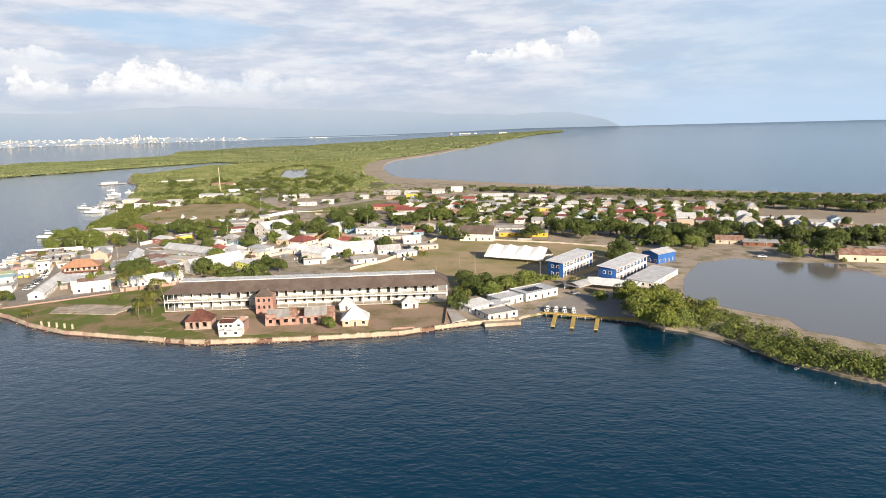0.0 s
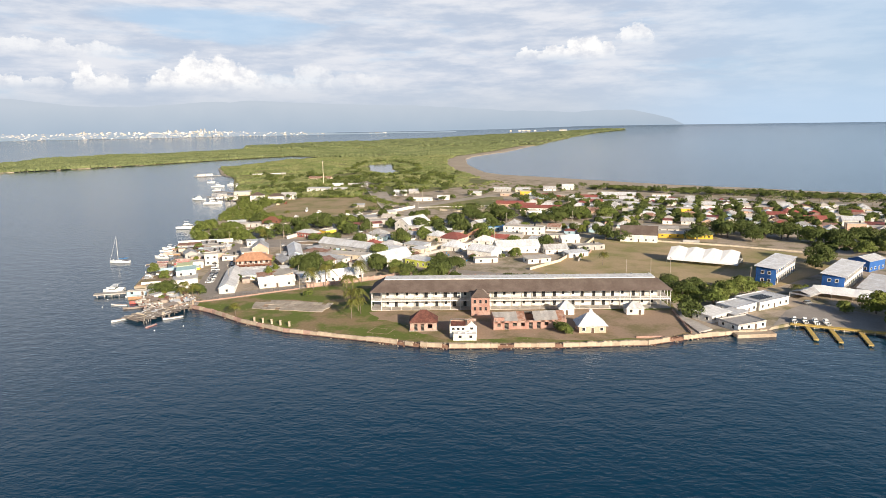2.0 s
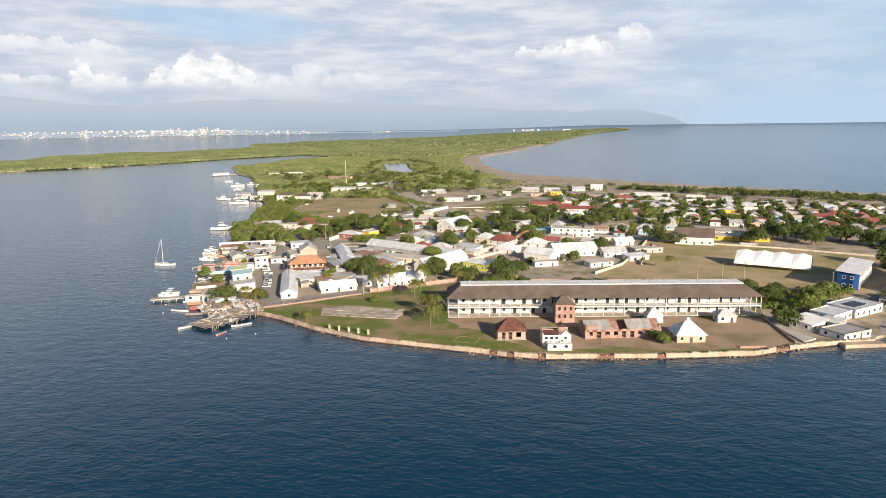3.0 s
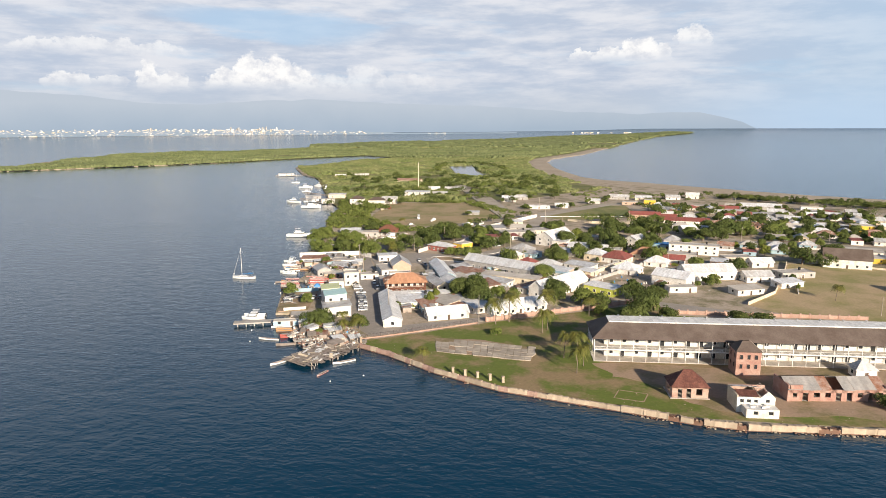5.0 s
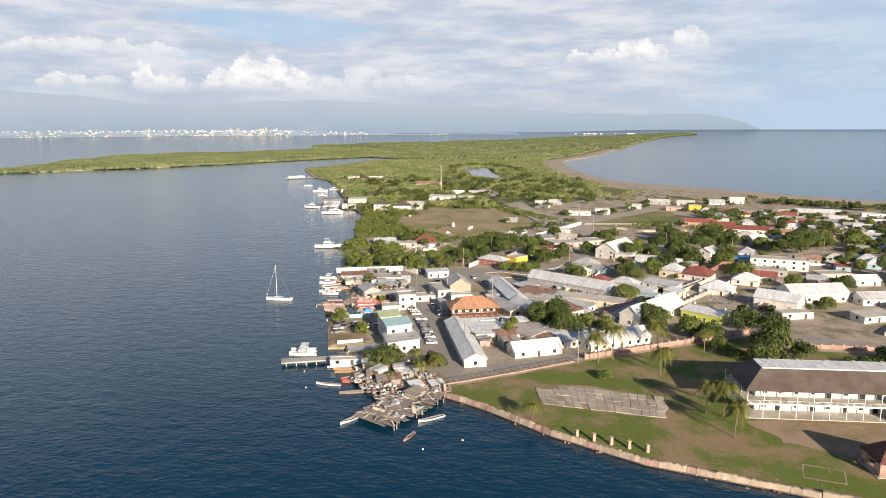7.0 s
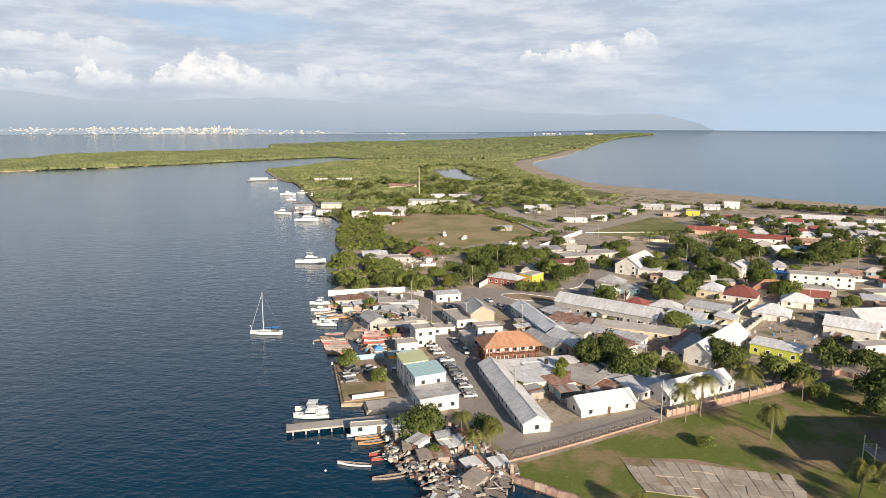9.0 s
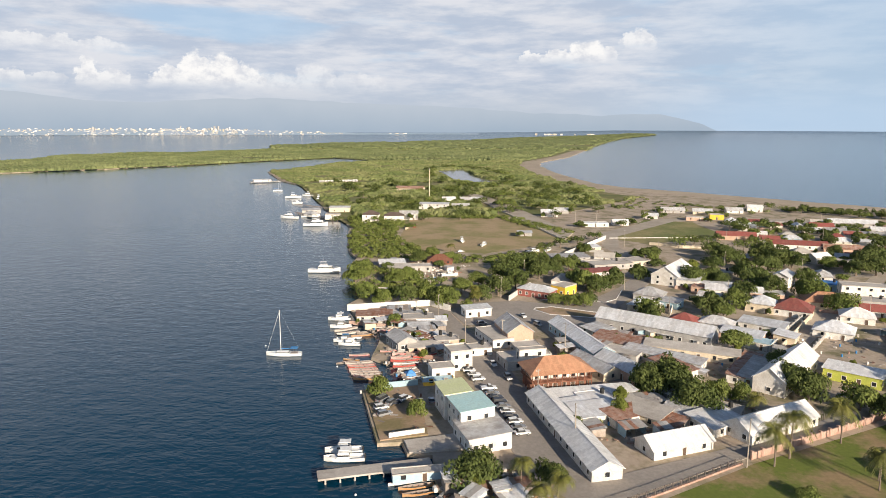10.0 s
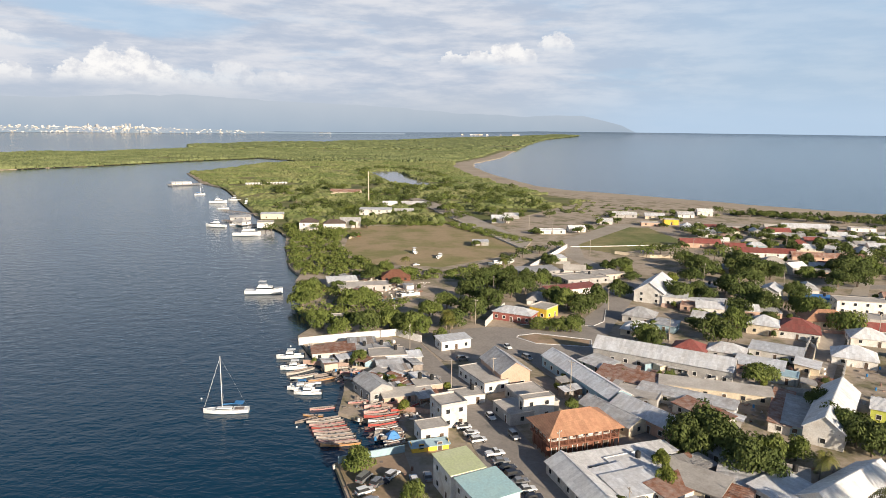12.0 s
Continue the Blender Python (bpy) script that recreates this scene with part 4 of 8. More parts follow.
# ---- the old hospital and its yard ----
def hospital():
    L, D, e1, e2, n = 125.0, 18.0, 4.1, 8.0, 30
    root = thing("hospital", pose(-61.3, 299.6, G, 0, 0, 2.3), "long two-storey white old hospital with verandas and dark brown hipped roof", "building")
    f = -D / 2
    part("plinth", Shape().box(0, 0, -0.3, L, D, 0.55), CONC, root)
    part("floor", Shape().box(0, 0, e1 - 0.25, L, D, 0.3), CONC, root, "worn upper gallery floor")
    part("wall", Shape().box(0, 0.6, 0.2, L - 8.0, D - 9.6, e2 - 0.2), WHITE, root)
    for y0 in (f, -f):
        for z in (e1, e2):
            part("beam", Shape().box(0, y0, z - 0.15, L, 0.28, 0.36), FRAME, root)
    s = Shape()
    a, b, c, d, z0, z1 = L / 2 + 0.7, D / 2 + 0.7, L / 2 - 5.2, 3.2, e2, e2 + 4.0
    s.slab((-a, -b, z0), (a, -b, z0), (c, -d, z1), (-c, -d, z1), 0.18)
    s.slab((a, b, z0), (-a, b, z0), (-c, d, z1), (c, d, z1), 0.18)
    s.slab((a, -b, z0), (a, b, z0), (c, d, z1), (c, -d, z1), 0.18)
    s.slab((-a, b, z0), (-a, -b, z0), (-c, -d, z1), (-c, d, z1), 0.18)
    part("roof", s, SLATE, root, "dark brown shingled roof slopes")
    part("ridge_deck", Shape().box(0, 0, z1 - 0.1, 2 * c, 2 * d + 0.5, 0.35), WHITEROOF, root, "flat white roof deck along the ridge")
    cap = Shape().tube([(0, 0, 0), (0, 0, 0.5)], 0.22, 6).box(0, 0, 0.45, 0.6, 0.6, 0.12).mesh("vent", METAL)
    for k in range(16):
        part("vent", cap, None, root, at=pose(-c + 4 + k * 7.3, 2.6, z1 + 0.2))
    low = Shape().box(0, 0, 0, 0.17, 0.17, e1 - 0.3).box(0, 0, e1 - 0.55, 0.36, 0.36, 0.2).mesh("post", FRAME)
    high = Shape().box(0, 0, 0, 0.17, 0.17, e2 - e1 - 0.15).box(0, 0, e2 - e1 - 0.4, 0.36, 0.36, 0.2).mesh("post", FRAME)
    rail = Shape()
    bay = L / n
    for z in (0.12, 0.95):
        rail.box(0, 0, z, bay - 0.2, 0.08, 0.09)
    for k in range(14):
        rail.box((k - 6.5) * (bay - 0.3) / 14, 0, 0.16, 0.05, 0.05, 0.8)
    rail = rail.mesh("balustrade", FRAME)
    doorway = opening_mesh("doorway", 1.4, 2.4, FRAME, GLASS, sill=False)
    win = window_mesh(1.1, 1.5, FRAME)
    rr = random.Random(2)
    for y0, turn in ((f, 0), (-f, 180)):
        for k in range(n + 1):
            x = -L / 2 + 0.1 + k * (L - 0.2) / n
            part("post", low, None, root, at=pose(x, y0, 0.2))
            part("post", high, None, root, at=pose(x, y0, e1 + 0.05))
            if k < n:
                part("balustrade", rail, None, root, at=pose(x + bay / 2, y0, e1 + 0.05))
                if 1 <= k < n - 1:
                    wy = -(D - 9.6) / 2 + 0.6 - 0.03 if turn == 0 else (D - 9.6) / 2 + 0.6 + 0.03
                    for z in (0.25, e1 + 0.06):
                        if rr.random() < 0.55:
                            part("doorway", doorway, None, root, at=pose(x + bay / 2 + rr.uniform(-0.6, 0.6), wy, z, 0, 0, turn))
                        else:
                            part("window", win, None, root, at=pose(x + bay / 2, wy, z + 0.9, 0, 0, turn))
    for x0, turn in ((-L / 2, -90), (L / 2, 90)):
        for k in range(1, 4):
            y = -D / 2 + k * D / 4
            part("post", low, None, root, at=pose(x0, y, 0.2))
            part("post", high, None, root, at=pose(x0, y, e1 + 0.05))


hospital()


def brick_hut():
    root = thing("brick_hut", pose(-99, 264, G, 0, 0, 3), "ruined brick hut with rusty hipped roof beside the sea wall", "hut")
    w, d, h = 10.0, 7.6, 3.8
    for x, y, sx, sy, z, sz in ((-4.2, -3.6, 1.6, 0.5, 0, h), (-1.6, -3.6, 1.2, 0.5, 0, h), (1.0, -3.6, 1.4, 0.5, 0, h), (4.2, -3.6, 1.6, 0.5, 0, h), (0, -3.6, w, 0.5, h - 0.9, 0.9), (2.6, -3.6, 2.0, 0.5, 0, 1.0),
                                (0, 3.6, w, 0.5, 0, h), (-4.8, 0, 0.5, d, 0, 1.0), (-4.8, 0, 0.5, d, h - 1.0, 1.0), (-4.8, -2.6, 0.5, 2, 0, h), (-4.8, 2.6, 0.5, 2, 0, h), (4.8, 0, 0.5, d, 0, h)):
        part("wall", Shape().box(x, y, z, sx, sy, sz), PALEBRICK, root)
    part("roof", roof_shape("hip", w, d, h, 3.4, 0.5), DARKRUST, root, "dark rust-brown sheet roof")
    part("floor", Shape().box(0, 0, -0.2, w + 1, d + 1, 0.4), CONC, root)


brick_hut()


def white_ruin():
    """A low front block with two windows; behind it a taller shell, flat-fronted on one side and gabled on the other."""
    root = thing("white_ruin", pose(-83.4, 253, G, 0, 0, 2) @ Matrix.Diagonal((0.95, 0.9, 0.84, 1)), "roofless white ruined house at the sea wall", "ruin")
    t = 0.45

    def front(x0, x1, y, z0, z1, holes, sill, head):
        """A wall along x with openings."""
        edge = x0
        for a, b in holes + [(x1, x1)]:
            if a > edge:
                part("wall", Shape().box((edge + a) / 2, y, z0, a - edge, t, z1 - z0), WHITE, root)
            if b > a:
                part("wall", Shape().box((a + b) / 2, y, z0, b - a, t - 0.02, sill - z0), WHITE, root)
                part("wall", Shape().box((a + b) / 2, y, head, b - a, t - 0.02, z1 - head), WHITE, root)
                part("window", window_mesh(1.1, 1.2, WHITE), None, root, at=pose((a + b) / 2, y + 0.12, sill + 0.1))
            edge = b

    front(-3.8, 5.0, -4.4, 0, 2.9, [(-1.9, -0.6), (2.2, 3.5)], 1.0, 2.3)
    for x in (-3.6, 4.8):
        part("wall", Shape().box(x, -2.3, 0, t, 3.8, 2.8), WHITE, root)
    part("roof_slab", Shape().box(0.6, -2.4, 2.55, 8.4, 3.7, 0.22), WHITEROOF, root, "flat whitewashed roof with fallen plaster")
    for x, y, r in ((-1.6, -2.2, 0.7), (1.2, -2.8, 0.6), (2.6, -1.6, 0.8)):
        rubble_bit = Shape()
        rock(rubble_bit, x, y, 2.9, r, random.Random(int(x * 10)))
        part("plaster_heap", rubble_bit, (WHITE, CONC), root)
    front(-5.2, 1.2, -0.2, 0, 5.1, [(-4.4, -3.3), (-2.5, -1.4), (-0.6, 0.5)], 3.2, 4.4)
    front(1.2, 5.2, -0.2, 0, 5.1, [(2.6, 3.8)], 3.3, 4.5)
    part("gable", Shape().add([(1.2, -0.42, 5.1), (5.2, -0.42, 5.1), (3.2, -0.42, 7.2), (1.2, 0.02, 5.1), (5.2, 0.02, 5.1), (3.2, 0.02, 7.2)], [(0, 1, 2), (5, 4, 3), (0, 2, 5, 3), (2, 1, 4, 5)]), WHITE, root)
    # the two left-hand side walls are cream: white toned down for shade
    for x, h in ((-5.0, 5.6), (5.0, 4.6), (1.2, 5.4)):
        part("side_wall", Shape().box(x, 4.4, 0, t, 8.8, h), CREAM if x < 4 else PALEBRICK, root)
    part("back_wall", Shape().box(0, 8.8, 0, 10.4, t, 5.6), PALEBRICK, root)
    part("roof_sheet", Shape().slab((-4.8, 0.1, 5.2), (0.9, 0.1, 5.3), (0.9, 3.6, 6.0), (-4.8, 3.6, 6.2), 0.1), DARKRUST, root, "rust-red sheets left on the front roof")
    part("roof_sheet", Shape().slab((-4.8, 5.0, 6.6), (-1.2, 4.4, 6.9), (-1.2, 8.4, 5.7), (-4.8, 8.4, 5.6), 0.1), PALEZINC, root, "buckled pale zinc sheets")
    part("roof_sheet", Shape().slab((-0.8, 4.6, 6.8), (3.0, 5.4, 6.1), (2.6, 8.2, 5.4), (-0.8, 8.2, 5.6), 0.1), DULLZINC, root, "buckled grey zinc sheets")
    for y in (1.2, 3.0, 5.2, 7.2):
        part("rafter", Shape().tube([(1.3, y, 5.2), (3.2, y, 6.9), (5.0, y, 4.9)], 0.09, 5), GREYWOOD, root)
    part("floor", Shape().box(0, 4.2, -0.2, 10, 8.6, 0.4), CONC, root)


white_ruin()


def brick_tower():
    root = thing("brick_tower", pose(-77.5, 284, G, 0, 0, 2), "square three-storey red brick tower with broken zinc roof", "tower")
    part("wall", Shape().box(0, 0, -0.1, 7.4, 7.0, 8.0), BRICK, root)
    s = Shape()
    s.slab((-4.0, -3.8, 7.8), (4.0, -3.8, 7.8), (1.0, -0.4, 10.4), (-1.2, -0.4, 10.4), 0.14)
    s.slab((-4.0, 3.8, 7.8), (-4.0, -3.8, 7.8), (-1.2, -0.4, 10.4), (-1.2, 0.6, 10.4), 0.14)
    s.slab((4.0, 3.8, 7.8), (-4.0, 3.8, 7.8), (-1.2, 0.6, 10.4), (1.0, 0.6, 10.4), 0.14)
    part("roof", s, SLATE, root, "torn dark pyramid roof")
    part("rafter", Shape().tube([(4.0, -3.7, 7.8), (0.9, -0.2, 10.5)], 0.1, 5), GREYWOOD, root)
    part("rafter", Shape().tube([(4.0, 0, 7.8), (0.9, 0.1, 10.5)], 0.1, 5), GREYWOOD, root)
    for z in (2.4, 5.4):
        for x in (-2.2, 0, 2.2):
            part("window", window_mesh(0.9, 1.4, BRICK), None, root, at=pose(x, -3.52, z))
        for y in (-1.6, 1.6):
            part("window", window_mesh(0.9, 1.4, BRICK), None, root, at=pose(-3.72, y, z, 0, 0, -90))


brick_tower()


def brick_range():
    root = thing("brick_range", pose(-59, 268, G, 0, 0, 7), "long low ruined brick building with patched grey zinc roof", "building")
    w, d, h = 27.0, 9.0, 3.4
    s = Shape()
    xs = (-13.2, -10.5, -7.4, -4.2, -1.2, 1.8, 4.8, 7.8, 10.6, 13.2)
    for k, x in enumerate(xs):
        s.box(x, -d / 2, 0, 1.5, 0.5, h)
    s.box(0, -d / 2, h - 0.8, w, 0.5, 0.8)
    for k in (0, 2, 3, 6, 8):
        s.box((xs[k] + xs[k + 1]) / 2, -d / 2, 0, 2.4, 0.42, 1.2)
    s.box(0, d / 2, 0, w, 0.5, h).box(-w / 2, 0, 0, 0.5, d, h + 1.4).box(w / 2, 0, 0, 0.5, d, h + 1.0).box(-2, 0, 0, 0.4, d - 1, h)
    s.box(-11.5, -d / 2, h, 3.4, 0.5, 1.4)
    part("wall", s, BRICK, root)
    rr = random.Random(6)
    for k in range(9):
        x0 = -w / 2 - 0.3 + k * 3.06
        if k not in (4,):
            part("roof_sheet", Shape().slab((x0, -d / 2 - 0.4, h + rr.uniform(-0.1, 0.15)), (x0 + 3.04, -d / 2 - 0.4, h + rr.uniform(-0.1, 0.15)), (x0 + 3.04, 0.1, h + 2.3 + rr.uniform(-0.1, 0.1)), (x0, 0.1, h + 2.3), 0.08), rr.choice((DULLZINC, DULLZINC, RUST)), root)
        part("roof_sheet", Shape().slab((x0 + 3.04, d / 2 + 0.4, h), (x0, d / 2 + 0.4, h), (x0, 0.1, h + 2.3), (x0 + 3.04, 0.1, h + 2.3 + rr.uniform(-0.1, 0.1)), 0.08), rr.choice((DULLZINC, DULLZINC, RUST)), root)
    part("floor", Shape().box(0, 0, -0.2, w, d, 0.3), CONC, root)


brick_range()
house(-36, 262.5, 10, 8, 4, 3.4, "hip", 3.6, PINK, PALEZINC, "pink brick house with pale grey pyramid roof", eave=0.7, name="brick_house")
tagged(part("roof_cupola", Shape().box(0, 0, 0, 1.1, 1.1, 1.2).box(0, 0, 1.2, 1.4, 1.4, 0.5, 0, 0, 0.1), PALEZINC, at=pose(-36, 262.5, G + 6.6, 0, 0, 4)), "small zinc cupola on a pyramid roof", "cupola")
house(-42.5, 285, 6, 5, 2, 3.2, "hip", 2.2, WHITE, ZINC, "small white outhouse with grey pyramid roof", name="outhouse")
house(-15, 286, 7, 5.5, 2, 3.0, "hip", 1.9, WHITE, ZINC, "small white outhouse with grey hipped roof", name="outhouse")

# ---- sea wall ----
def along(line, step):
    """Places and headings at even steps along a line."""
    res = []
    for a, b in zip(line[:-1], line[1:]):
        a, b = Vector(a), Vector(b)
        n = max(1, round((b - a).length / step))
        for k in range(n):
            res.append((a.lerp(b, (k + 0.5) / n), math.degrees(math.atan2(b.y - a.y, b.x - a.x)), (b - a).length / n))
    return res


wall = tagged(part("sea_wall", Shape().prism([p for p in FRONT[:16]] + [(p[0] + 0.4, p[1] + 1.6) for p in FRONT[15::-1]], -1.5, G + 0.15, flare=0.7), WALLFOOT), "old stained stone and brick sea wall", "wall", kind="structure")
rw = random.Random(11)
rubble = Shape()


for p, a, l in along(FRONT[:16], 2.9):
    west = p.x < -120
    n = Vector((-math.sin(radians(a)), math.cos(radians(a))))
    for k in range(rw.choice((0, 0, 1, 3)) if west else rw.choice((1, 3, 6, 9))):
        q = p + n * rw.uniform(-1.5, 0.1) + Vector((rw.uniform(-1.5, 1.5), 0))
        rock(rubble, q.x, q.y, rw.uniform(-0.2, 0.2), rw.uniform(0.1, 0.45), rw)
    if rw.random() < (0.03 if west else 0.13):
        for k in range(9):
            q = p + n * rw.uniform(-0.5, 1.6) + Vector((rw.uniform(-1.4, 1.4), 0))
            rock(rubble, q.x, q.y, G + rw.uniform(0.0, 0.3), rw.uniform(0.15, 0.45), rw)
        continue
    hgt = 0.75 + (0.65 if west else 0.85) * rw.uniform(0.75, 1.15)
    s = Shape()
    deep = (0.8 if west else 1.15) * rw.uniform(0.85, 1.08)
    cut = [0.0, rw.uniform(0.15, 0.35), rw.uniform(0.42, 0.62), rw.uniform(0.7, 0.88), 1.0]
    vs = []
    for u in cut:
        x, top = (u - 0.5) * (l + 0.04), hgt * rw.uniform(0.86, 1.06)
        f, b = -deep / 2 - rw.uniform(-0.05, 0.12), deep / 2 + rw.uniform(-0.08, 0.08)
        vs += [(x, f - 0.12, 0), (x, f, top * rw.uniform(0.90, 0.99)), (x, f + 0.16, top), (x, b, top * rw.uniform(0.92, 1.0)), (x, b, 0)]
    fs = [(5 * k + i, 5 * k + i + 1, 5 * k + i + 6, 5 * k + i + 5)[::-1] for k in range(4) for i in range(4)] + [(0, 1, 2, 3, 4)[::-1], (20, 21, 22, 23, 24)]
    s.add(vs, fs)
    part("wall_block", s, PALEBRICK if west and rw.random() < 0.35 else WALLSTONE, wall, at=pose(p.x + 0.15 * n.x, p.y + 0.15 * n.y, G - 0.65, rw.uniform(-2, 2), rw.uniform(-1.5, 1.5), a + rw.uniform(-1, 1)))
for k in range(230):
    u = rw.random()
    x = -198 + 190 * u
    y = float(np.interp(x, [q[0] for q in FRONT[:16]], [q[1] for q in FRONT[:16]])) + rw.uniform(1.5, 9) * rw.random() + rw.choice((0, 0, 6, 12))
    rock(rubble, x, y, G + 0.05, rw.uniform(0.06, 0.17), rw)
tagged(part("rubble", rubble, (WALLFOOT, WALLSTONE)), "fallen stones along the foot of the sea wall", "stones", kind="stuff")

# ---- village: houses and trees, one by one ----
village_house(-87.0, 753.7, 12, 8, -11, 3.2, 'g', 'P', 'W')
village_house(-57.9, 794.9, 20, 9, -8, 3.2, 'g', 'Z', 'G')
village_house(-34.4, 786.5, 16, 9, -12, 3.4, 'g', 'P', 'C')
village_house(-53.3, 744.1, 14, 8, -10, 3.2, 'f', 'C', 'P')
village_house(-33.3, 752.2, 11, 9, -12, 4, 'f', 'C', 'Y')
village_house(-3.4, 797.2, 14, 9, -4, 3.2, 'g', 'Z', 'W')
village_house(18.8, 807.9, 13, 9, -14, 4, 'g', 'W', 'W')
village_house(60.6, 722.0, 34, 10, -13, 3.4, 'g', 'P', 'G')
village_house(27.1, 700.6, 16, 9, -13, 3.4, 'g', 'R', 'W')
village_house(28.3, 658.5, 11, 8, -15, 3.6, 'g', 'R', 'W')
village_house(13.0, 685.3, 14, 9, -16, 3.2, 'f', 'P', 'W')
village_house(26.2, 678.0, 14, 9, -13, 3.2, 'g', 'Z', 'C')
village_house(61.1, 684.0, 13, 9, -16, 3.2, 'g', 'P', 'W')
village_house(62.8, 668.9, 13, 8, -13, 3.2, 'h', 'Z', 'C')
village_house(103.1, 718.1, 18, 8, -13, 3.2, 'f', 'C', 'W')
village_house(55.8, 645.5, 13, 8, -12, 3.2, 'g', 'Z', 'W')
village_house(59.4, 636.9, 13, 9, -16, 3.2, 'g', 'P', 'W')
village_house(90.9, 684.7, 14, 8, -13, 3.2, 'g', 'Z', 'W')
village_house(-53.8, 648.6, 25, 9, -10, 3.8, 'g', 'R', 'P')
village_house(-36.9, 634.9, 12, 8, -11, 3.6, 'g', 'R', 'W')
village_house(-27.8, 615.8, 35, 9, -12, 3.8, 'g', 'R', 'W')
village_house(4.9, 603.7, 40, 8, -16, 3, 'g', 'U', 'P')
village_house(-36.1, 568.3, 11, 8, 20, 4, 'g', 'W', 'W')
village_house(-22.0, 573.5, 11, 8, -16, 3.6, 'g', 'P', 'W')
village_house(-71.4, 569.4, 12, 8, -16, 3.4, 'h', 'Z', 'G')
village_house(-30.2, 692.2, 12, 8, -16, 3.2, 'g', 'Z', 'W')
village_house(-80.0, 509.8, 12, 8, 52, 5.5, 'g', 'P', 'W')
village_house(-63.5, 504.1, 19, 9, -16, 3.8, 'f', 'B', 'K')
village_house(-78.7, 471.0, 18, 12, -13, 3.8, 'h', 'O', 'C')
village_house(-48.7, 488.6, 28, 9, -15, 5.5, 'f', 'C', 'W')
village_house(-58.8, 471.9, 16, 10, -13, 3.6, 'f', 'C', 'G')
village_house(-66.1, 458.2, 12, 8, -16, 3.2, 'g', 'R', 'W')
village_house(-76.6, 449.1, 12, 10, -23, 3.6, 'h', 'W', 'W')
village_house(-95.2, 428.5, 13, 11, -31, 3.6, 'h', 'P', 'W')
village_house(-97.7, 457.9, 15, 12, -29, 3.8, 'h', 'R', 'W')
village_house(-108.3, 462.5, 11, 10, -31, 4, 'h', 'P', 'C')
village_house(-111.1, 487.4, 24, 8, -18, 3.6, 'g', 'P', 'W')
village_house(-98.8, 482.3, 14, 8, -15, 3.6, 'f', 'Z', 'P')
village_house(-123.1, 493.0, 9, 8, -30, 3.4, 'f', 'U', 'P')
village_house(-103.8, 527.6, 12, 8, -21, 3.4, 'f', 'C', 'C')
village_house(-125.6, 505.4, 10, 14, -26, 4, 's', 'P', 'W')
village_house(-150.9, 477.9, 12, 10, -29, 3.6, 'h', 'Z', 'G')
village_house(-157.0, 460.4, 12, 9, -30, 3.2, 'h', 'P', 'C')
village_house(-144.8, 465.3, 8, 7, -37, 3.4, 's', 'Z', 'K')
village_house(-147.4, 436.8, 11, 10, -32, 3.4, 'h', 'R', 'W')
village_house(-135.8, 434.3, 12, 8, -31, 3.4, 'h', 'Z', 'G')
village_house(-118.9, 433.5, 16, 8, -35, 3.4, 's', 'P', 'W')
village_house(-131.3, 420.8, 14, 8, -34, 3, 's', 'P', 'P')
village_house(-129.9, 413.2, 12, 6, -33, 3, 'f', 'K', 'W')
village_house(-124.7, 473.3, 12, 8, -35, 3.2, 'g', 'Z', 'W')
village_house(-115.7, 420.6, 8, 7, 55, 3, 's', 'P', 'C')
village_house(-177.1, 563.1, 22, 10, 16, 3.2, 's', 'Z', 'G')
village_house(-159.0, 598.7, 9, 8, 15, 3, 's', 'P', 'C')
village_house(-168.5, 522.9, 26, 7, 22, 3.4, 's', 'R', 'W')
village_house(-157.2, 546.8, 24, 13, 19, 3.2, 'f', 'C', 'G')
village_house(-143.6, 556.3, 18, 12, 20, 3.2, 'f', 'C', 'C')
village_house(-165.0, 550.3, 14, 10, 20, 3, 'f', 'C', 'W')
village_house(-141.2, 702.5, 20, 8, 2, 3.2, 'f', 'W', 'W')
village_house(-171.3, 758.3, 14, 9, 1, 4, 'g', 'P', 'W')
village_house(-158.5, 783.0, 12, 9, 2, 3.2, 'g', 'Z', 'G')
village_house(-120.2, 711.9, 12, 8, 1, 3.2, 'g', 'W', 'W')
village_house(-273.8, 801.1, 27, 9, -4, 5, 's', 'P', 'W')
village_house(-317.5, 711.8, 13, 10, 3, 6.5, 'h', 'S', 'W')
village_house(-300.2, 721.4, 16, 9, 6, 4.4, 'h', 'S', 'W')
village_house(-289.2, 729.9, 15, 9, 4, 5, 'g', 'Z', 'W')
village_house(-263.4, 856.3, 13, 8, 6, 4, 'g', 'P', 'W')
village_house(-249.5, 807.2, 16, 8, 6, 3.6, 'g', 'Z', 'W')
village_house(-240.4, 869.7, 24, 9, 4, 3.2, 'g', 'Z', 'G')
village_house(-317.2, 983.5, 34, 10, -12, 3.6, 'g', 'U', 'C')
village_house(-356.9, 774.8, 18, 8, 6, 4, 's', 'P', 'C')
village_house(-352.5, 728.2, 12, 10, 10, 4, 'f', 'C', 'W')
village_house(-381.2, 767.3, 16, 9, 18, 3, 's', 'Z', 'G')
village_house(-276.3, 540.8, 14, 8, 13, 3, 's', 'W', 'W')
village_house(-270.5, 527.8, 12, 8, 14, 3, 's', 'C', 'W')
village_house(-260.7, 531.3, 14, 9, 10, 3, 'f', 'C', 'G')
village_house(-250.6, 552.0, 14, 10, 4, 2.6, 'h', 'T', 'T')
village_house(-281.2, 684.2, 6, 4, 2, 2.6, 's', 'U', 'T')
village_house(-272.0, 479.1, 5, 3, 1, 2.6, 'f', 'C', 'W')
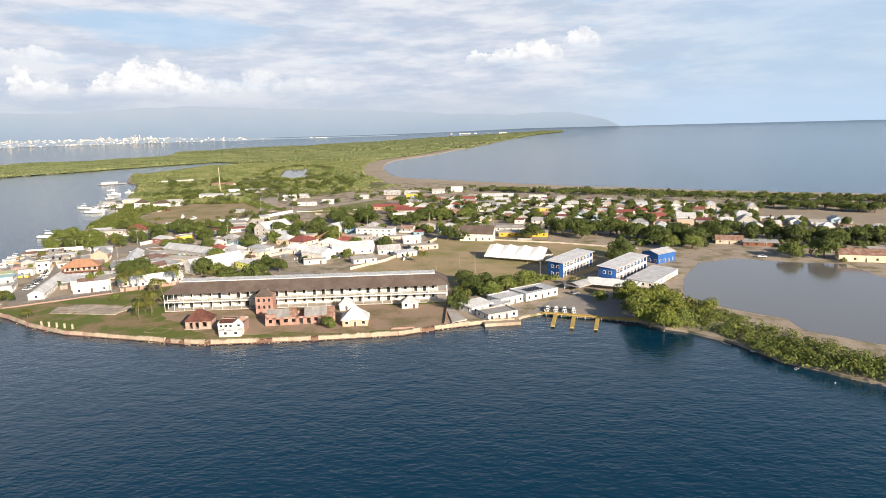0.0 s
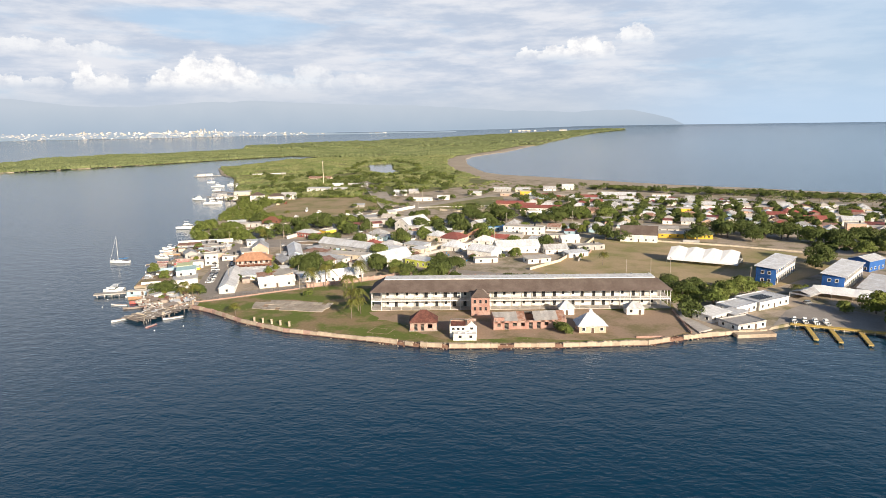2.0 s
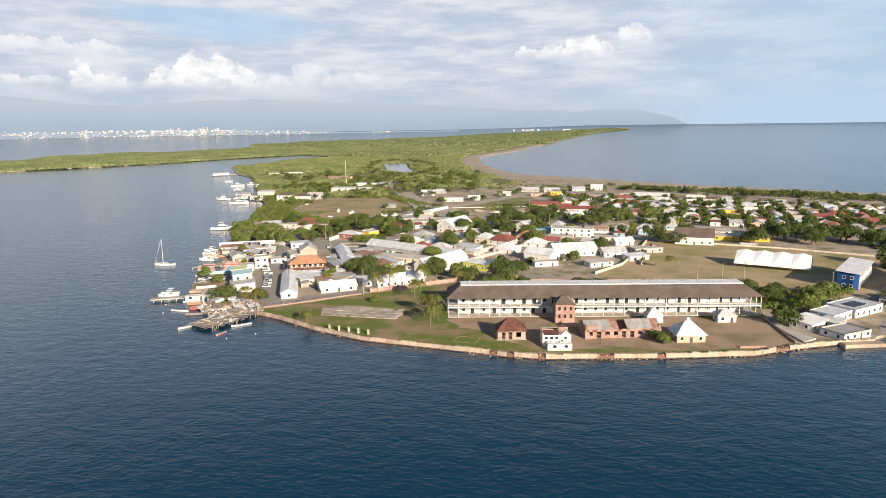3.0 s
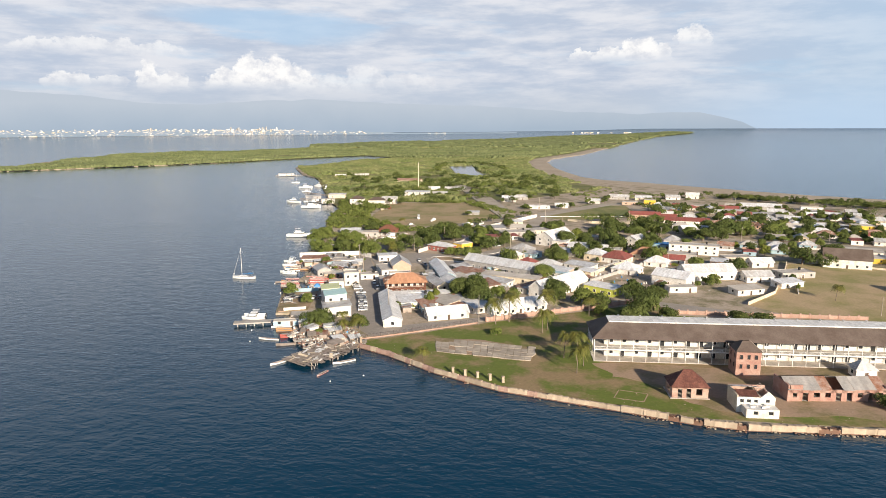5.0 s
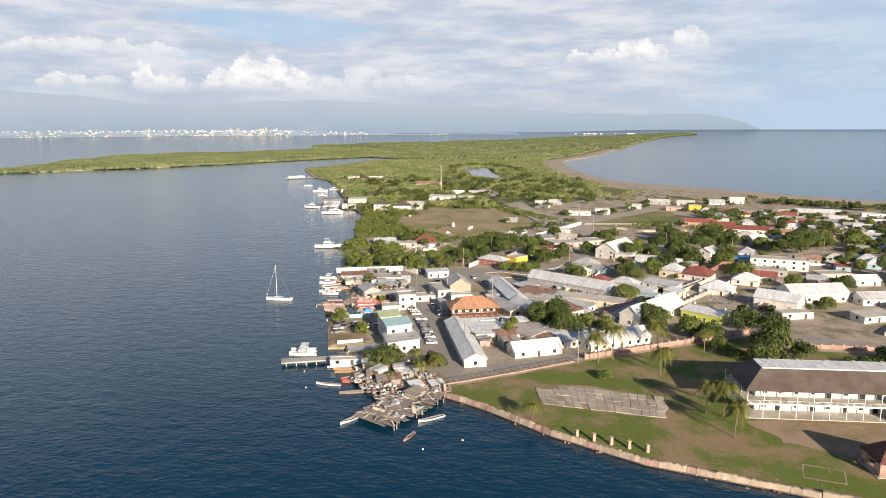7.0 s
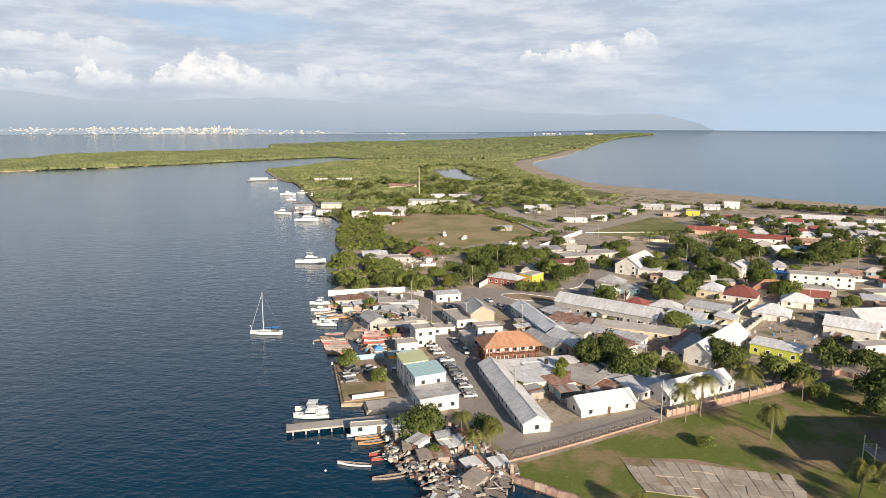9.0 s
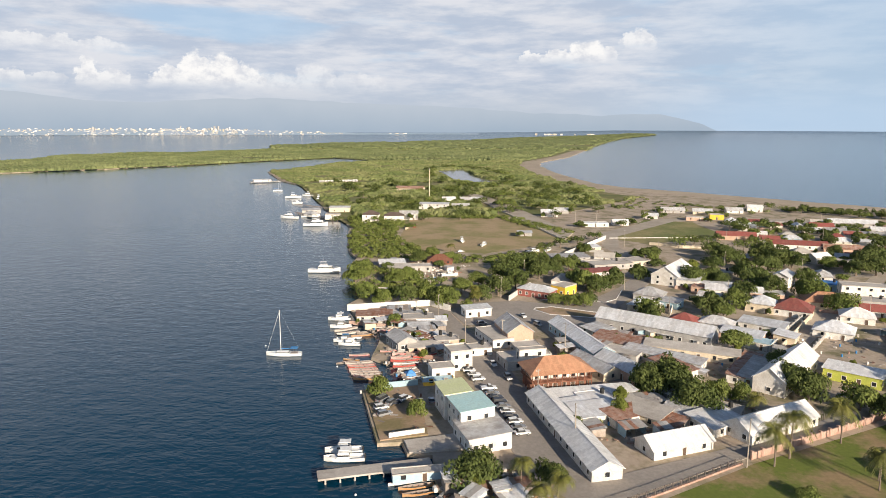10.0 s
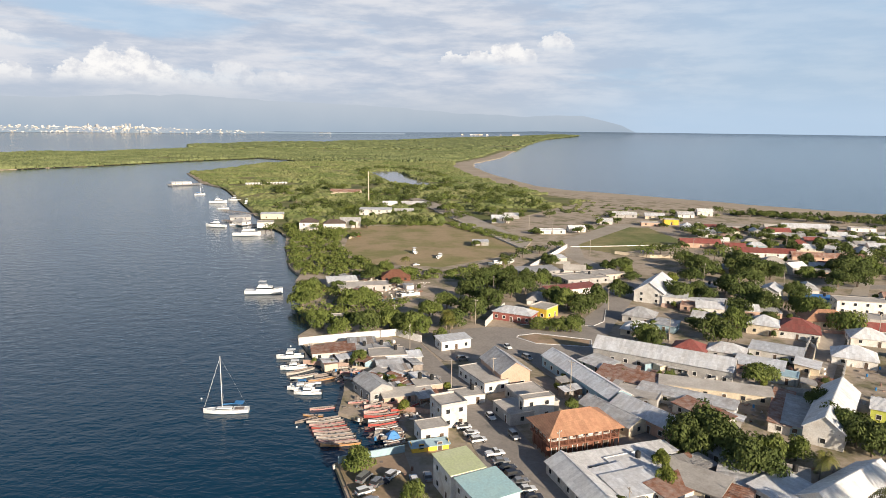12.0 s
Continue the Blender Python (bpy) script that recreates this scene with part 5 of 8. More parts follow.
village_house(-197.8, 652.9, 10, 7, 0, 3, 's', 'P', 'G')
village_house(-189.6, 384.7, 18, 7, -61, 3.4, 'g', 'Z', 'C')
village_house(-165.6, 395.1, 26, 5.5, -35, 3, 's', 'Z', 'W')
village_house(-155.0, 401.1, 30, 6, -21, 3.4, 's', 'C', 'C')
village_house(-165.2, 385.1, 15, 6, -62, 3.2, 's', 'U', 'W')
village_house(-177.4, 411.1, 17, 9, -34, 2.8, 's', 'U', 'G')
village_house(-182.5, 423.7, 10, 8, -58, 2.8, 's', 'Z', 'G')
village_house(-178.2, 398.2, 12, 8, -32, 3, 'f', 'C', 'G')
village_house(-142.3, 387.7, 26, 5, 58, 3, 's', 'U', 'W')
village_house(-139.9, 384.4, 22, 6, 57, 2.8, 's', 'Z', 'K')
village_house(-172.8, 364.3, 9, 4, -41, 2.8, 's', 'P', 'G')
village_house(-193.2, 357.2, 10, 8, 19, 3.2, 'f', 'W', 'W')
village_house(-200.9, 350.4, 13, 8, 22, 3, 's', 'P', 'W')
village_house(-194.7, 349.1, 13, 8, 19, 3, 's', 'P', 'W')
village_house(-182.5, 350.8, 14, 8, -42, 3.2, 's', 'C', 'C')
village_house(-194.4, 361.6, 24, 5, 15, 3, 's', 'W', 'W')
village_house(-169.5, 350.8, 13, 10, -31, 3, 's', 'Z', 'G')
village_house(-162.1, 353.1, 12, 9, -31, 3, 'f', 'C', 'G')
village_house(-187.2, 348.2, 11, 6, 29, 2.8, 's', 'U', 'W')
village_house(-179.2, 347.2, 14, 6, -39, 2.6, 's', 'U', 'G')
village_house(-164.7, 346.1, 12, 9, 32, 3, 's', 'P', 'W')
village_house(-209.1, 396.5, 15, 9, -72, 3.6, 'f', 'C', 'G')
village_house(-215.4, 388.1, 10, 7, -70, 3.4, 'f', 'C', 'G')
village_house(-209.3, 387.5, 9, 3, 16, 6, 'f', 'C', 'W')
village_house(-227.0, 399.1, 9, 6, 17, 3, 'f', 'C', 'W')
village_house(-268.4, 436.4, 14, 6, 10, 3, 's', 'U', 'W')
village_house(-261.1, 438.1, 12, 7, 12, 3, 'f', 'C', 'W')
village_house(-255.4, 439.2, 12, 7, 12, 3, 'f', 'Z', 'G')
village_house(-250.5, 433.4, 12, 8, 8, 3, 'f', 'C', 'W')
village_house(-244.9, 431.6, 11, 5, 11, 2.6, 's', 'P', 'G')
village_house(-249.2, 423.6, 8, 5, 12, 2.6, 's', 'Z', 'G')
village_house(-243.7, 400.4, 14, 5, 14, 2.6, 's', 'C', 'P')
village_house(-238.0, 407.0, 8, 6, 17, 3, 'f', 'C', 'P')
village_house(-238.1, 370.5, 9, 2.5, 14, 1.6, 's', 'K', 'Y')
village_house(-237.1, 315.5, 14, 3, 14, 2.2, 'f', 'C', 'K')
village_house(-57.2, 420.8, 26, 12, 13, 4.2, 'g', 'P', 'W')
village_house(-34.3, 417.7, 14, 9, 13, 3.6, 'g', 'Z', 'W')
village_house(-12.8, 428.7, 18, 9, 16, 3.4, 'f', 'C', 'G')
village_house(-21.3, 454.3, 12, 8, 10, 3.4, 'g', 'P', 'W')
village_house(-76.4, 404.7, 17, 11, -34, 4.4, 'g', 'P', 'W')
village_house(-46.8, 389.5, 14, 7, 22, 3, 's', 'C', 'W')
village_house(-94.9, 463.8, 12, 9, -21, 3.4, 'h', 'R', 'W')
village_house(-75.7, 390.0, 13, 6, 12, 3, 'f', 'C', 'W')
village_house(-23.3, 406.4, 13, 7, 25, 3, 's', 'P', 'W')
village_house(-29.8, 469.0, 16, 8, 11, 3, 'f', 'C', 'C')
village_house(-114.2, 496.4, 18, 9, -10, 3.2, 's', 'P', 'W')
village_house(57.1, 469.5, 34, 8, -13, 3.6, 's', 'C', 'Y')
village_house(49.8, 496.6, 20, 9, -14, 3, 's', 'C', 'W')
village_house(153.5, 562.5, 13, 9, -17, 3.4, 'g', 'R', 'W')
village_house(171.4, 536.3, 15, 9, -13, 3.4, 'g', 'R', 'P')
village_house(189.4, 519.4, 14, 10, -13, 4.2, 'g', 'P', 'W')
village_house(181.5, 498.6, 12, 8, -13, 4.5, 'f', 'C', 'P')
village_house(88.1, 586.3, 14, 10, -10, 5, 'f', 'C', 'Y')
village_house(181.7, 421.0, 16, 9, -18, 3.4, 'g', 'U', 'C')
village_house(196.7, 410.7, 20, 8, -17, 3, 's', 'Z', 'T')
village_house(228.6, 357.9, 26, 10, -20, 4, 'g', 'U', 'C')
village_house(246.2, 368.4, 16, 10, -24, 4, 'f', 'C', 'G')
village_house(-5.9, 571.3, 26, 9, -15, 3.6, 'g', 'R', 'W')
tree(-176.8, 368.2, 6, 9, 'd')
tree(-170.6, 371.5, 7, 10, 'd')
tree(-175.4, 365.0, 5.5, 8, 'd')
tree(-168.6, 363.6, 6, 9, 'd')
tree(-168.0, 356.7, 6.5, 9, 'd')
tree(-165.6, 353.9, 6, 8, 'd')
tree(-159.1, 361.6, 4, 7, 'l')
tree(-138.8, 406.7, 6, 8, 'l')
tree(-186.6, 358.0, 2.5, 6, 'p')
tree(-188.1, 350.6, 2.6, 6, 'p')
tree(-135.4, 372.1, 6.5, 9, 'd')
tree(-134.3, 368.6, 5.5, 8, 'd')
tree(-152.8, 362.6, 4, 6, 'l')
tree(-131.6, 452.0, 7, 10, 'd')
tree(-117.4, 465.1, 6, 9, 'l')
tree(-129.0, 447.5, 5, 7, 'l')
tree(-95.1, 500.9, 8, 11, 'd')
tree(-94.0, 488.5, 7, 10, 'd')
tree(-107.1, 483.9, 6, 8, 'd')
tree(-70.3, 506.4, 6, 10, 'd')
tree(-80.1, 488.4, 5.5, 8, 'l')
tree(-88.5, 584.8, 8, 9, 'd')
tree(-88.4, 563.0, 9, 11, 'd')
tree(-68.4, 593.6, 8, 9, 'l')
tree(-64.7, 570.9, 9, 11, 'd')
tree(-63.0, 555.9, 9, 11, 'd')
tree(-57.7, 551.7, 8, 10, 'd')
tree(-49.8, 615.4, 7, 8, 'l')
tree(-44.5, 688.1, 9, 10, 'd')
tree(-38.6, 677.6, 7, 8, 'd')
tree(-17.7, 683.3, 8, 8, 'd')
tree(-3.6, 671.0, 7, 8, 'd')
tree(-11.9, 557.8, 11, 13, 'd')
tree(-22.1, 535.7, 9, 11, 'd')
tree(-32.7, 534.6, 8, 9, 'd')
tree(27.4, 591.7, 9, 10, 'd')
tree(-37.2, 553.2, 6, 7, 'l')
tree(-132.2, 572.9, 6, 7, 'd')
tree(-126.6, 576.0, 5.5, 7, 'd')
tree(-136.8, 572.7, 4.5, 6, 'd')
tree(-101.9, 611.3, 7, 9, 'l')
tree(-89.6, 621.2, 7, 9, 'd')
tree(-85.9, 608.2, 8, 10, 'd')
tree(-115.8, 537.1, 4.5, 7, 'p')
tree(-120.0, 510.6, 5, 7, 'l')
tree(-159.2, 449.2, 6, 8, 'l')
tree(-157.8, 444.5, 5, 7, 'd')
tree(-76.6, 460.9, 7, 9, 'l')
tree(-111.9, 505.4, 5, 7, 'd')
tree(-95.3, 521.6, 5, 7, 'd')
tree(-133.6, 465.7, 4, 5, 'd')
tree(-217.2, 508.5, 7, 10, 'd')
tree(-210.3, 528.5, 8, 11, 'd')
tree(-202.3, 528.5, 8, 11, 'd')
tree(-197.7, 513.9, 7.5, 10, 'd')
tree(-189.9, 522.0, 6.5, 9, 'd')
tree(-218.5, 479.9, 7, 10, 'd')
tree(-210.2, 493.5, 7, 10, 'd')
tree(-227.1, 467.9, 5.5, 8, 'd')
tree(-227.9, 493.4, 6, 8, 'l')
tree(-232.0, 452.3, 3.5, 5, 'l')
tree(-176.7, 493.4, 6.5, 10, 'l')
tree(-172.4, 486.4, 6, 9, 'd')
tree(-163.4, 498.3, 6.5, 10, 'd')
tree(-180.0, 500.7, 6, 9, 'd')
tree(-193.7, 466.2, 4, 5, 'l')
tree(-187.7, 463.9, 4, 5, 'l')
tree(-182.6, 462.6, 5, 6, 'l')
tree(-178.7, 469.9, 4, 5, 'd')
tree(-177.4, 607.4, 6, 7, 'd')
tree(-164.8, 620.7, 6, 7, 'd')
tree(-151.8, 633.0, 6, 7, 'd')
tree(-187.7, 592.9, 5.5, 6, 'd')
tree(-288.8, 500.8, 7.5, 9, 'l')
tree(-287.9, 518.8, 6, 8, 'l')
tree(-276.2, 468.2, 6, 8, 'l')
tree(-268.9, 459.1, 5.5, 7, 'l')
tree(-258.8, 462.2, 6.5, 9, 'd')
tree(-250.7, 468.0, 6, 8, 'l')
tree(-241.1, 458.4, 6.5, 9, 'l')
tree(-235.4, 480.1, 6, 8, 'l')
tree(-245.3, 464.2, 5.5, 8, 'd')
tree(-268.3, 498.2, 6, 8, 'l')
tree(-261.5, 503.1, 6, 8, 'l')
tree(-263.1, 549.1, 6, 8, 'd')
tree(-256.8, 565.8, 6, 7, 'l')
tree(-245.0, 554.7, 5, 6, 'l')
tree(-259.4, 428.5, 3.5, 5, 'l')
tree(-343.6, 705.1, 6, 7, 'd')
tree(-305.5, 760.4, 8, 9, 'd')
tree(-303.9, 835.8, 9, 10, 'd')
tree(-323.7, 777.8, 8, 9, 'l')
tree(-344.2, 816.9, 8, 9, 'd')
tree(-246.4, 729.5, 8, 9, 'd')
tree(-237.6, 750.4, 8, 8, 'd')
tree(-275.9, 721.7, 7, 7, 'd')
tree(-266.4, 945.9, 10, 10, 'd')
tree(-229.7, 1205.9, 10, 10, 'd')
tree(-219.2, 1130.0, 9, 9, 'd')
tree(-275.6, 887.0, 9, 10, 'd')
tree(-330.3, 709.6, 6, 6, 'l')
tree(-311.5, 706.1, 6, 7, 'l')
tree(-300.1, 679.8, 6, 7, 'l')
tree(-226.9, 312.6, 5.5, 7, 'd')
tree(-224.5, 315.7, 5.5, 7, 'd')
tree(-209.4, 313.7, 4.5, 6, 'd')
tree(-254.2, 359.7, 4, 6, 'l')
tree(-242.1, 346.6, 3.2, 5, 'l')
tree(-135.0, 372.8, 5, 8, 'd')
tree(-131.0, 388.4, 4.5, 7, 'd')
tree(-99.0, 344.7, 8, 11, 'd')
tree(-104.8, 329.7, 7, 9, 'd')
tree(-116.2, 344.1, 3.5, 5, 'l')
tree(-91.1, 338.8, 5, 6, 'd')
tree(-64.1, 337.9, 6, 5, 'd')
tree(-56.2, 337.7, 6, 5, 'd')
tree(-123.9, 507.6, 8, 10, 'd')
tree(-95.1, 517.0, 8, 11, 'd')
tree(-68.4, 561.2, 9, 12, 'd')
tree(-76.6, 536.3, 8, 10, 'd')
tree(-80.2, 478.1, 7, 10, 'l')
tree(-99.3, 371.2, 6.5, 9, 'd')
tree(-91.1, 366.3, 6, 8, 'd')
tree(-121.9, 359.3, 6, 8, 'l')
tree(-116.7, 354.9, 6, 7, 'd')
tree(-133.5, 364.0, 6, 9, 'd')
tree(-101.9, 546.4, 7, 8, 'd')
tree(-11.0, 562.5, 9, 11, 'd')
tree(0.3, 561.8, 9, 11, 'l')
tree(20.6, 560.6, 9, 11, 'l')
tree(3.5, 462.4, 7.5, 10, 'd')
tree(21.5, 470.2, 8, 11, 'd')
tree(14.0, 457.6, 6, 8, 'd')
tree(-38.6, 437.0, 6, 8, 'd')
tree(-58.3, 441.1, 5, 7, 'l')
tree(-146.9, 516.9, 6, 8, 'd')
tree(-112.1, 515.3, 6, 8, 'd')
tree(-123.7, 505.3, 5, 7, 'l')
tree(103.4, 382.5, 8.5, 12, 'd')
tree(96.1, 371.4, 6, 8, 'd')
tree(6.1, 280.5, 5.5, 8, 'd')
tree(20.9, 298.9, 6.5, 8, 'l')
tree(29.6, 309.1, 6.5, 8, 'l')
tree(40.1, 319.9, 6, 8, 'l')
tree(10.7, 330.9, 6, 6, 'd')
tree(12.9, 316.9, 7, 7, 'd')
tree(21.1, 325.0, 5, 6, 'd')
tree(61.1, 456.5, 9, 11, 'd')
tree(82.4, 480.6, 9, 11, 'd')
tree(97.3, 479.9, 9, 11, 'd')
tree(107.7, 466.8, 9, 11, 'd')
tree(122.1, 466.2, 9, 11, 'd')
tree(130.2, 442.6, 9, 11, 'd')
tree(138.9, 431.6, 9, 11, 'd')
tree(157.0, 441.7, 9, 11, 'd')
tree(159.8, 420.8, 9, 11, 'd')
tree(177.8, 430.4, 9, 11, 'd')
tree(133.1, 675.3, 9, 8, 'd')
tree(68.6, 287.5, 4, 5, 'l')
tree(67.4, 318.9, 2.5, 4, 'l')
tree(-45.5, 256.9, 3, 4, 'l')
tree(-47.5, 260.5, 3, 4, 'd')
tree(84.3, 468.1, 9, 11, 'd')
tree(95.0, 452.9, 9, 11, 'd')
tree(116.6, 462.3, 9, 11, 'd')
tree(128.0, 447.1, 9, 11, 'l')
tree(141.4, 441.2, 8, 10, 'd')
tree(156.7, 442.1, 9, 11, 'd')
tree(160.2, 421.4, 8, 10, 'd')
tree(182.3, 454.6, 9, 10, 'd')
tree(193.2, 448.5, 9, 11, 'd')
tree(203.6, 437.9, 9, 10, 'd')
tree(215.5, 431.8, 9, 11, 'd')
tree(223.3, 418.5, 9, 11, 'd')
tree(238.3, 419.8, 8, 10, 'd')
tree(211.3, 365.7, 9, 12, 'd')
tree(242.1, 407.8, 9, 10, 'd')
tree(258.8, 412.4, 9, 11, 'd')
tree(271.4, 410.3, 9, 11, 'd')
tree(194.5, 369.3, 7, 9, 'l')
tree(139.2, 406.6, 7, 9, 'l')
tree(152.3, 404.6, 7, 9, 'l')
tree(130.8, 711.5, 10, 10, 'd')
tree(157.4, 723.3, 11, 10, 'd')
tree(174.3, 693.6, 10, 9, 'd')
tree(196.7, 670.1, 10, 9, 'd')
tree(206.1, 646.3, 9, 8, 'd')
tree(232.9, 660.6, 10, 9, 'd')
tree(247.6, 634.0, 11, 11, 'd')
tree(266.2, 633.8, 11, 12, 'd')
tree(273.4, 613.6, 10, 9, 'd')
tree(281.4, 597.3, 10, 9, 'd')
tree(290.9, 585.8, 10, 9, 'd')
tree(298.1, 570.8, 10, 9, 'd')
tree(310.9, 567.8, 10, 9, 'd')
tree(328.0, 572.5, 10, 9, 'd')
tree(331.9, 554.6, 10, 9, 'd')
tree(339.9, 544.6, 10, 9, 'd')
tree(349.8, 538.4, 10, 9, 'd')
tree(89.7, 769.1, 9, 8, 'd')
tree(80.1, 286.1, 7, 9, 'p')
tree(82.2, 268.3, 8, 11, 'p')
tree(90.0, 274.6, 8, 10, 'p')
tree(89.7, 256.4, 8, 10, 'p')
tree(78.6, 249.2, 8, 10, 'p')
tree(82.1, 243.1, 7, 9, 'p')
tree(77.5, 264.2, 7, 9, 'l')
tree(89.7, 246.6, 6, 7, 'l')

# ---- town: the buildings round the waterfront street ----
def gallery_house(x, y, rot, w=18.5, d=10.5):
    root = thing("gallery_house", pose(x, y, G, 0, 0, rot), "two-storey brown timber house with orange hipped roof and galleries", "building")
    part("wall", Shape().box(0, 1.0, -0.1, w - 1.2, d - 2.6, 3.2), WOOD, root)
    part("upper_wall", Shape().box(0, 1.0, 3.3, w - 1.2, d - 2.6, 3.2), WHITE, root, "white plastered upper wall")
    part("floor", Shape().box(0, 0, 3.05, w, d, 0.28), WOOD, root)
    part("roof", roof_shape("hip", w, d, 6.4, 3.0, 0.9), ORANGE, root)
    post = Shape().box(0, 0, 0, 0.2, 0.2, 6.4).mesh("post", WOOD)
    n = 8
    for k in range(n + 1):
        part("post", post, None, root, at=pose(-w / 2 + 0.15 + k * (w - 0.3) / n, -d / 2 + 0.15, 0))
    for k in range(1, 5):
        for u in (-1, 1):
            part("post", post, None, root, at=pose(u * (w / 2 - 0.15), -d / 2 + k * d / 5, 0))
    rail = Shape().box(0, 0, 0, w - 0.2, 0.1, 0.1).box(0, 0, -0.8, w - 0.2, 0.08, 0.08)
    for k in range(50):
        rail.box(-w / 2 + 0.3 + k * (w - 0.6) / 49, 0, -0.8, 0.06, 0.06, 0.8)
    part("balustrade", rail, WOOD, root, at=pose(0, -d / 2 + 0.15, 4.3))
    for u in (-1, 1):
        part("balustrade", Shape().box(0, 0, 0, 0.1, d - 0.2, 0.1).box(0, 0, -0.8, 0.08, d - 0.2, 0.08).box(0, 0, -0.45, 0.05, d - 0.2, 0.3), WOOD, root, at=pose(u * (w / 2 - 0.15), 0, 4.3))
    for k in range(6):
        part("window", window_mesh(1.1, 1.7, WOOD), None, root, at=pose(-7 + k * 2.8, -d / 2 + 2.28, 3.9))
        part("door", door_mesh(1.2, 2.2, DOORM), None, root, at=pose(-7 + k * 2.8, -d / 2 + 2.28, 0))


gallery_house(-203, 371.5, 16)
house(-203, 338, 44, 7.2, -74.5, 3.0, "gable", 1.8, WHITE, WHITEROOF, "long white street building with bright pale roof", name="shop_row", every=4)
house(-178.5, 333.5, 17, 7.5, 24, 2.5, "gable", 2.3, WHITE, WHITEROOF, "white house with bright white gabled roof", name="house", every=5)
house(-151, 346, 25, 9, 31, 2.9, "gable", 2.7, WHITE, WHITEROOF, "large white house with bright white gabled roof", name="house")
house(-132, 382, 33, 9, 51, 4.6, "gable", 3.4, WHITE, PALEZINC, "tall steep-gabled white hall with pale roof", name="hall", every=5)
house(-112, 382, 15.5, 8, -37, 3.6, "shed", 0.5, LIME, WHITEROOF, "lime green and yellow low building with pale flat roof", name="house")
house(-161.5, 424.5, 43, 9, -33.5, 4.4, "gable", 2.9, GREYW, PALEZINC, "long pale zinc-roofed market barn", name="barn", every=4)
house(-191, 410, 37, 7.5, -72, 3.8, "gable", 2.0, SKYBLUE, PALEZINC, "long low pale blue building with pale zinc roof", name="row_house", every=4)
house(-180, 381, 22, 8, -60, 3.6, "gable", 2.0, PINK, PALEZINC, "peach and pale blue house with pale zinc roof", name="row_house")
house(-214, 415, 15, 9.5, -73, 5.2, "gable", 3.0, PINK, ZINC, "peach gable-fronted house with grey zinc roof", name="house")
house(-221, 412, 16, 8, -66, 3.2, "flat", 0.3, WHITE, CONC, "low white flat-roofed shop", name="shop", category="shop")
house(-232.5, 351, 9.5, 7.5, -70, 7.0, "shed", 0.4, WHITE, LIMEROOF, "two-storey white and blue building with lime roof", 2, 0.3, name="fishery_building")
house(-227.5, 341.5, 10, 9, -68, 6.8, "shed", 0.5, WHITE, TEALROOF, "two-storey white and blue building with pale teal roof", 2, 0.3, name="fishery_building")
house(-224.5, 333.5, 11, 11, -68, 4.0, "shed", 0.5, WHITE, ZINC, "white shed with grey zinc roof on the quay", name="shed")
house(-237.5, 376.5, 7, 5.5, 18, 3.6, "flat", 0.2, WHITE, CONC, "white flat-roofed hut beside the boats", name="hut")
house(-232.8, 385.5, 7.2, 7.4, 22, 6.0, "flat", 0.6, WHITE, CONC, "white two-storey block with flat roof", 2, name="block")
house(-253.5, 404, 11, 7, -60, 3.6, "gable", 1.6, GREYW, ZINC, "grey boathouse with zinc roof near the beach", name="boathouse")
house(-201, 480, 16, 8, -30, 3.6, "hip", 1.8, REDROOF, PALEZINC, "red and yellow bar with pale hipped roof and veranda", name="bar")
house(-188.5, 485, 9, 8, 48, 4.2, "flat", 0.5, YELLOW, CONC, "bright yellow bar with flat roof and white railings", name="bar")
house(-228, 446, 11, 6, 20, 3.4, "shed", 0.4, WHITE, PALEZINC, "small white shop with pale roof", name="shop", category="shop")
# ---- east: the blue school blocks by the lagoon ----
def school(x, y, w, d, rot, label):
    """Two storeys with open galleries on the long side."""
    root = thing("school_block", pose(x, y, G - 0.05, 0, 0, rot), label, "school", "school blocks")
    part("wall", Shape().box(0, 1.2, 0, w, d - 2.4, 7.6), BLUE, root)
    for u in (-1, 1):
        part("end_wall", Shape().box(u * (w / 2 - 0.15), 0, 0, 0.3, d, 7.6), BLUE, root)
    part("floor", Shape().box(0, -d / 2 + 1.2, 3.6, w - 0.6, 2.4, 0.3), WHITE, root)
    part("roof", roof_shape("shed", w, d, 7.6, 0.8, 0.8), PALEZINC, root)
    n = 9
    post = Shape().box(0, 0, 0, 0.5, 0.4, 7.6).mesh("pillar", WHITE)
    para = Shape().box(0, 0, 0, w / n - 0.5, 0.18, 1.1).mesh("parapet", WHITE)
    for k in range(n + 1):
        px = -w / 2 + 0.3 + k * (w - 0.6) / n
        part("pillar", post, None, root, at=pose(px, -d / 2 + 0.2, 0))
        if k < n:
            part("parapet", para, None, root, at=pose(px + w / n / 2, -d / 2 + 0.2, 3.9))
            for z in (0.0, 3.9):
                part("door", door_mesh(1.1, 2.2, DOORM), None, root, at=pose(px + w / n / 3, -d / 2 + 2.38, z))
                part("window", window_mesh(1.2, 1.2, FRAME), None, root, at=pose(px + w / n * 0.75, -d / 2 + 2.38, z + 1.0))
    for z in (1.2, 4.9):
        for yy in (-1.5, 1.5):
            part("window", window_mesh(1.2, 1.3, FRAME), None, root, at=pose(-w / 2 - 0.02, yy, z, 0, 0, -90))


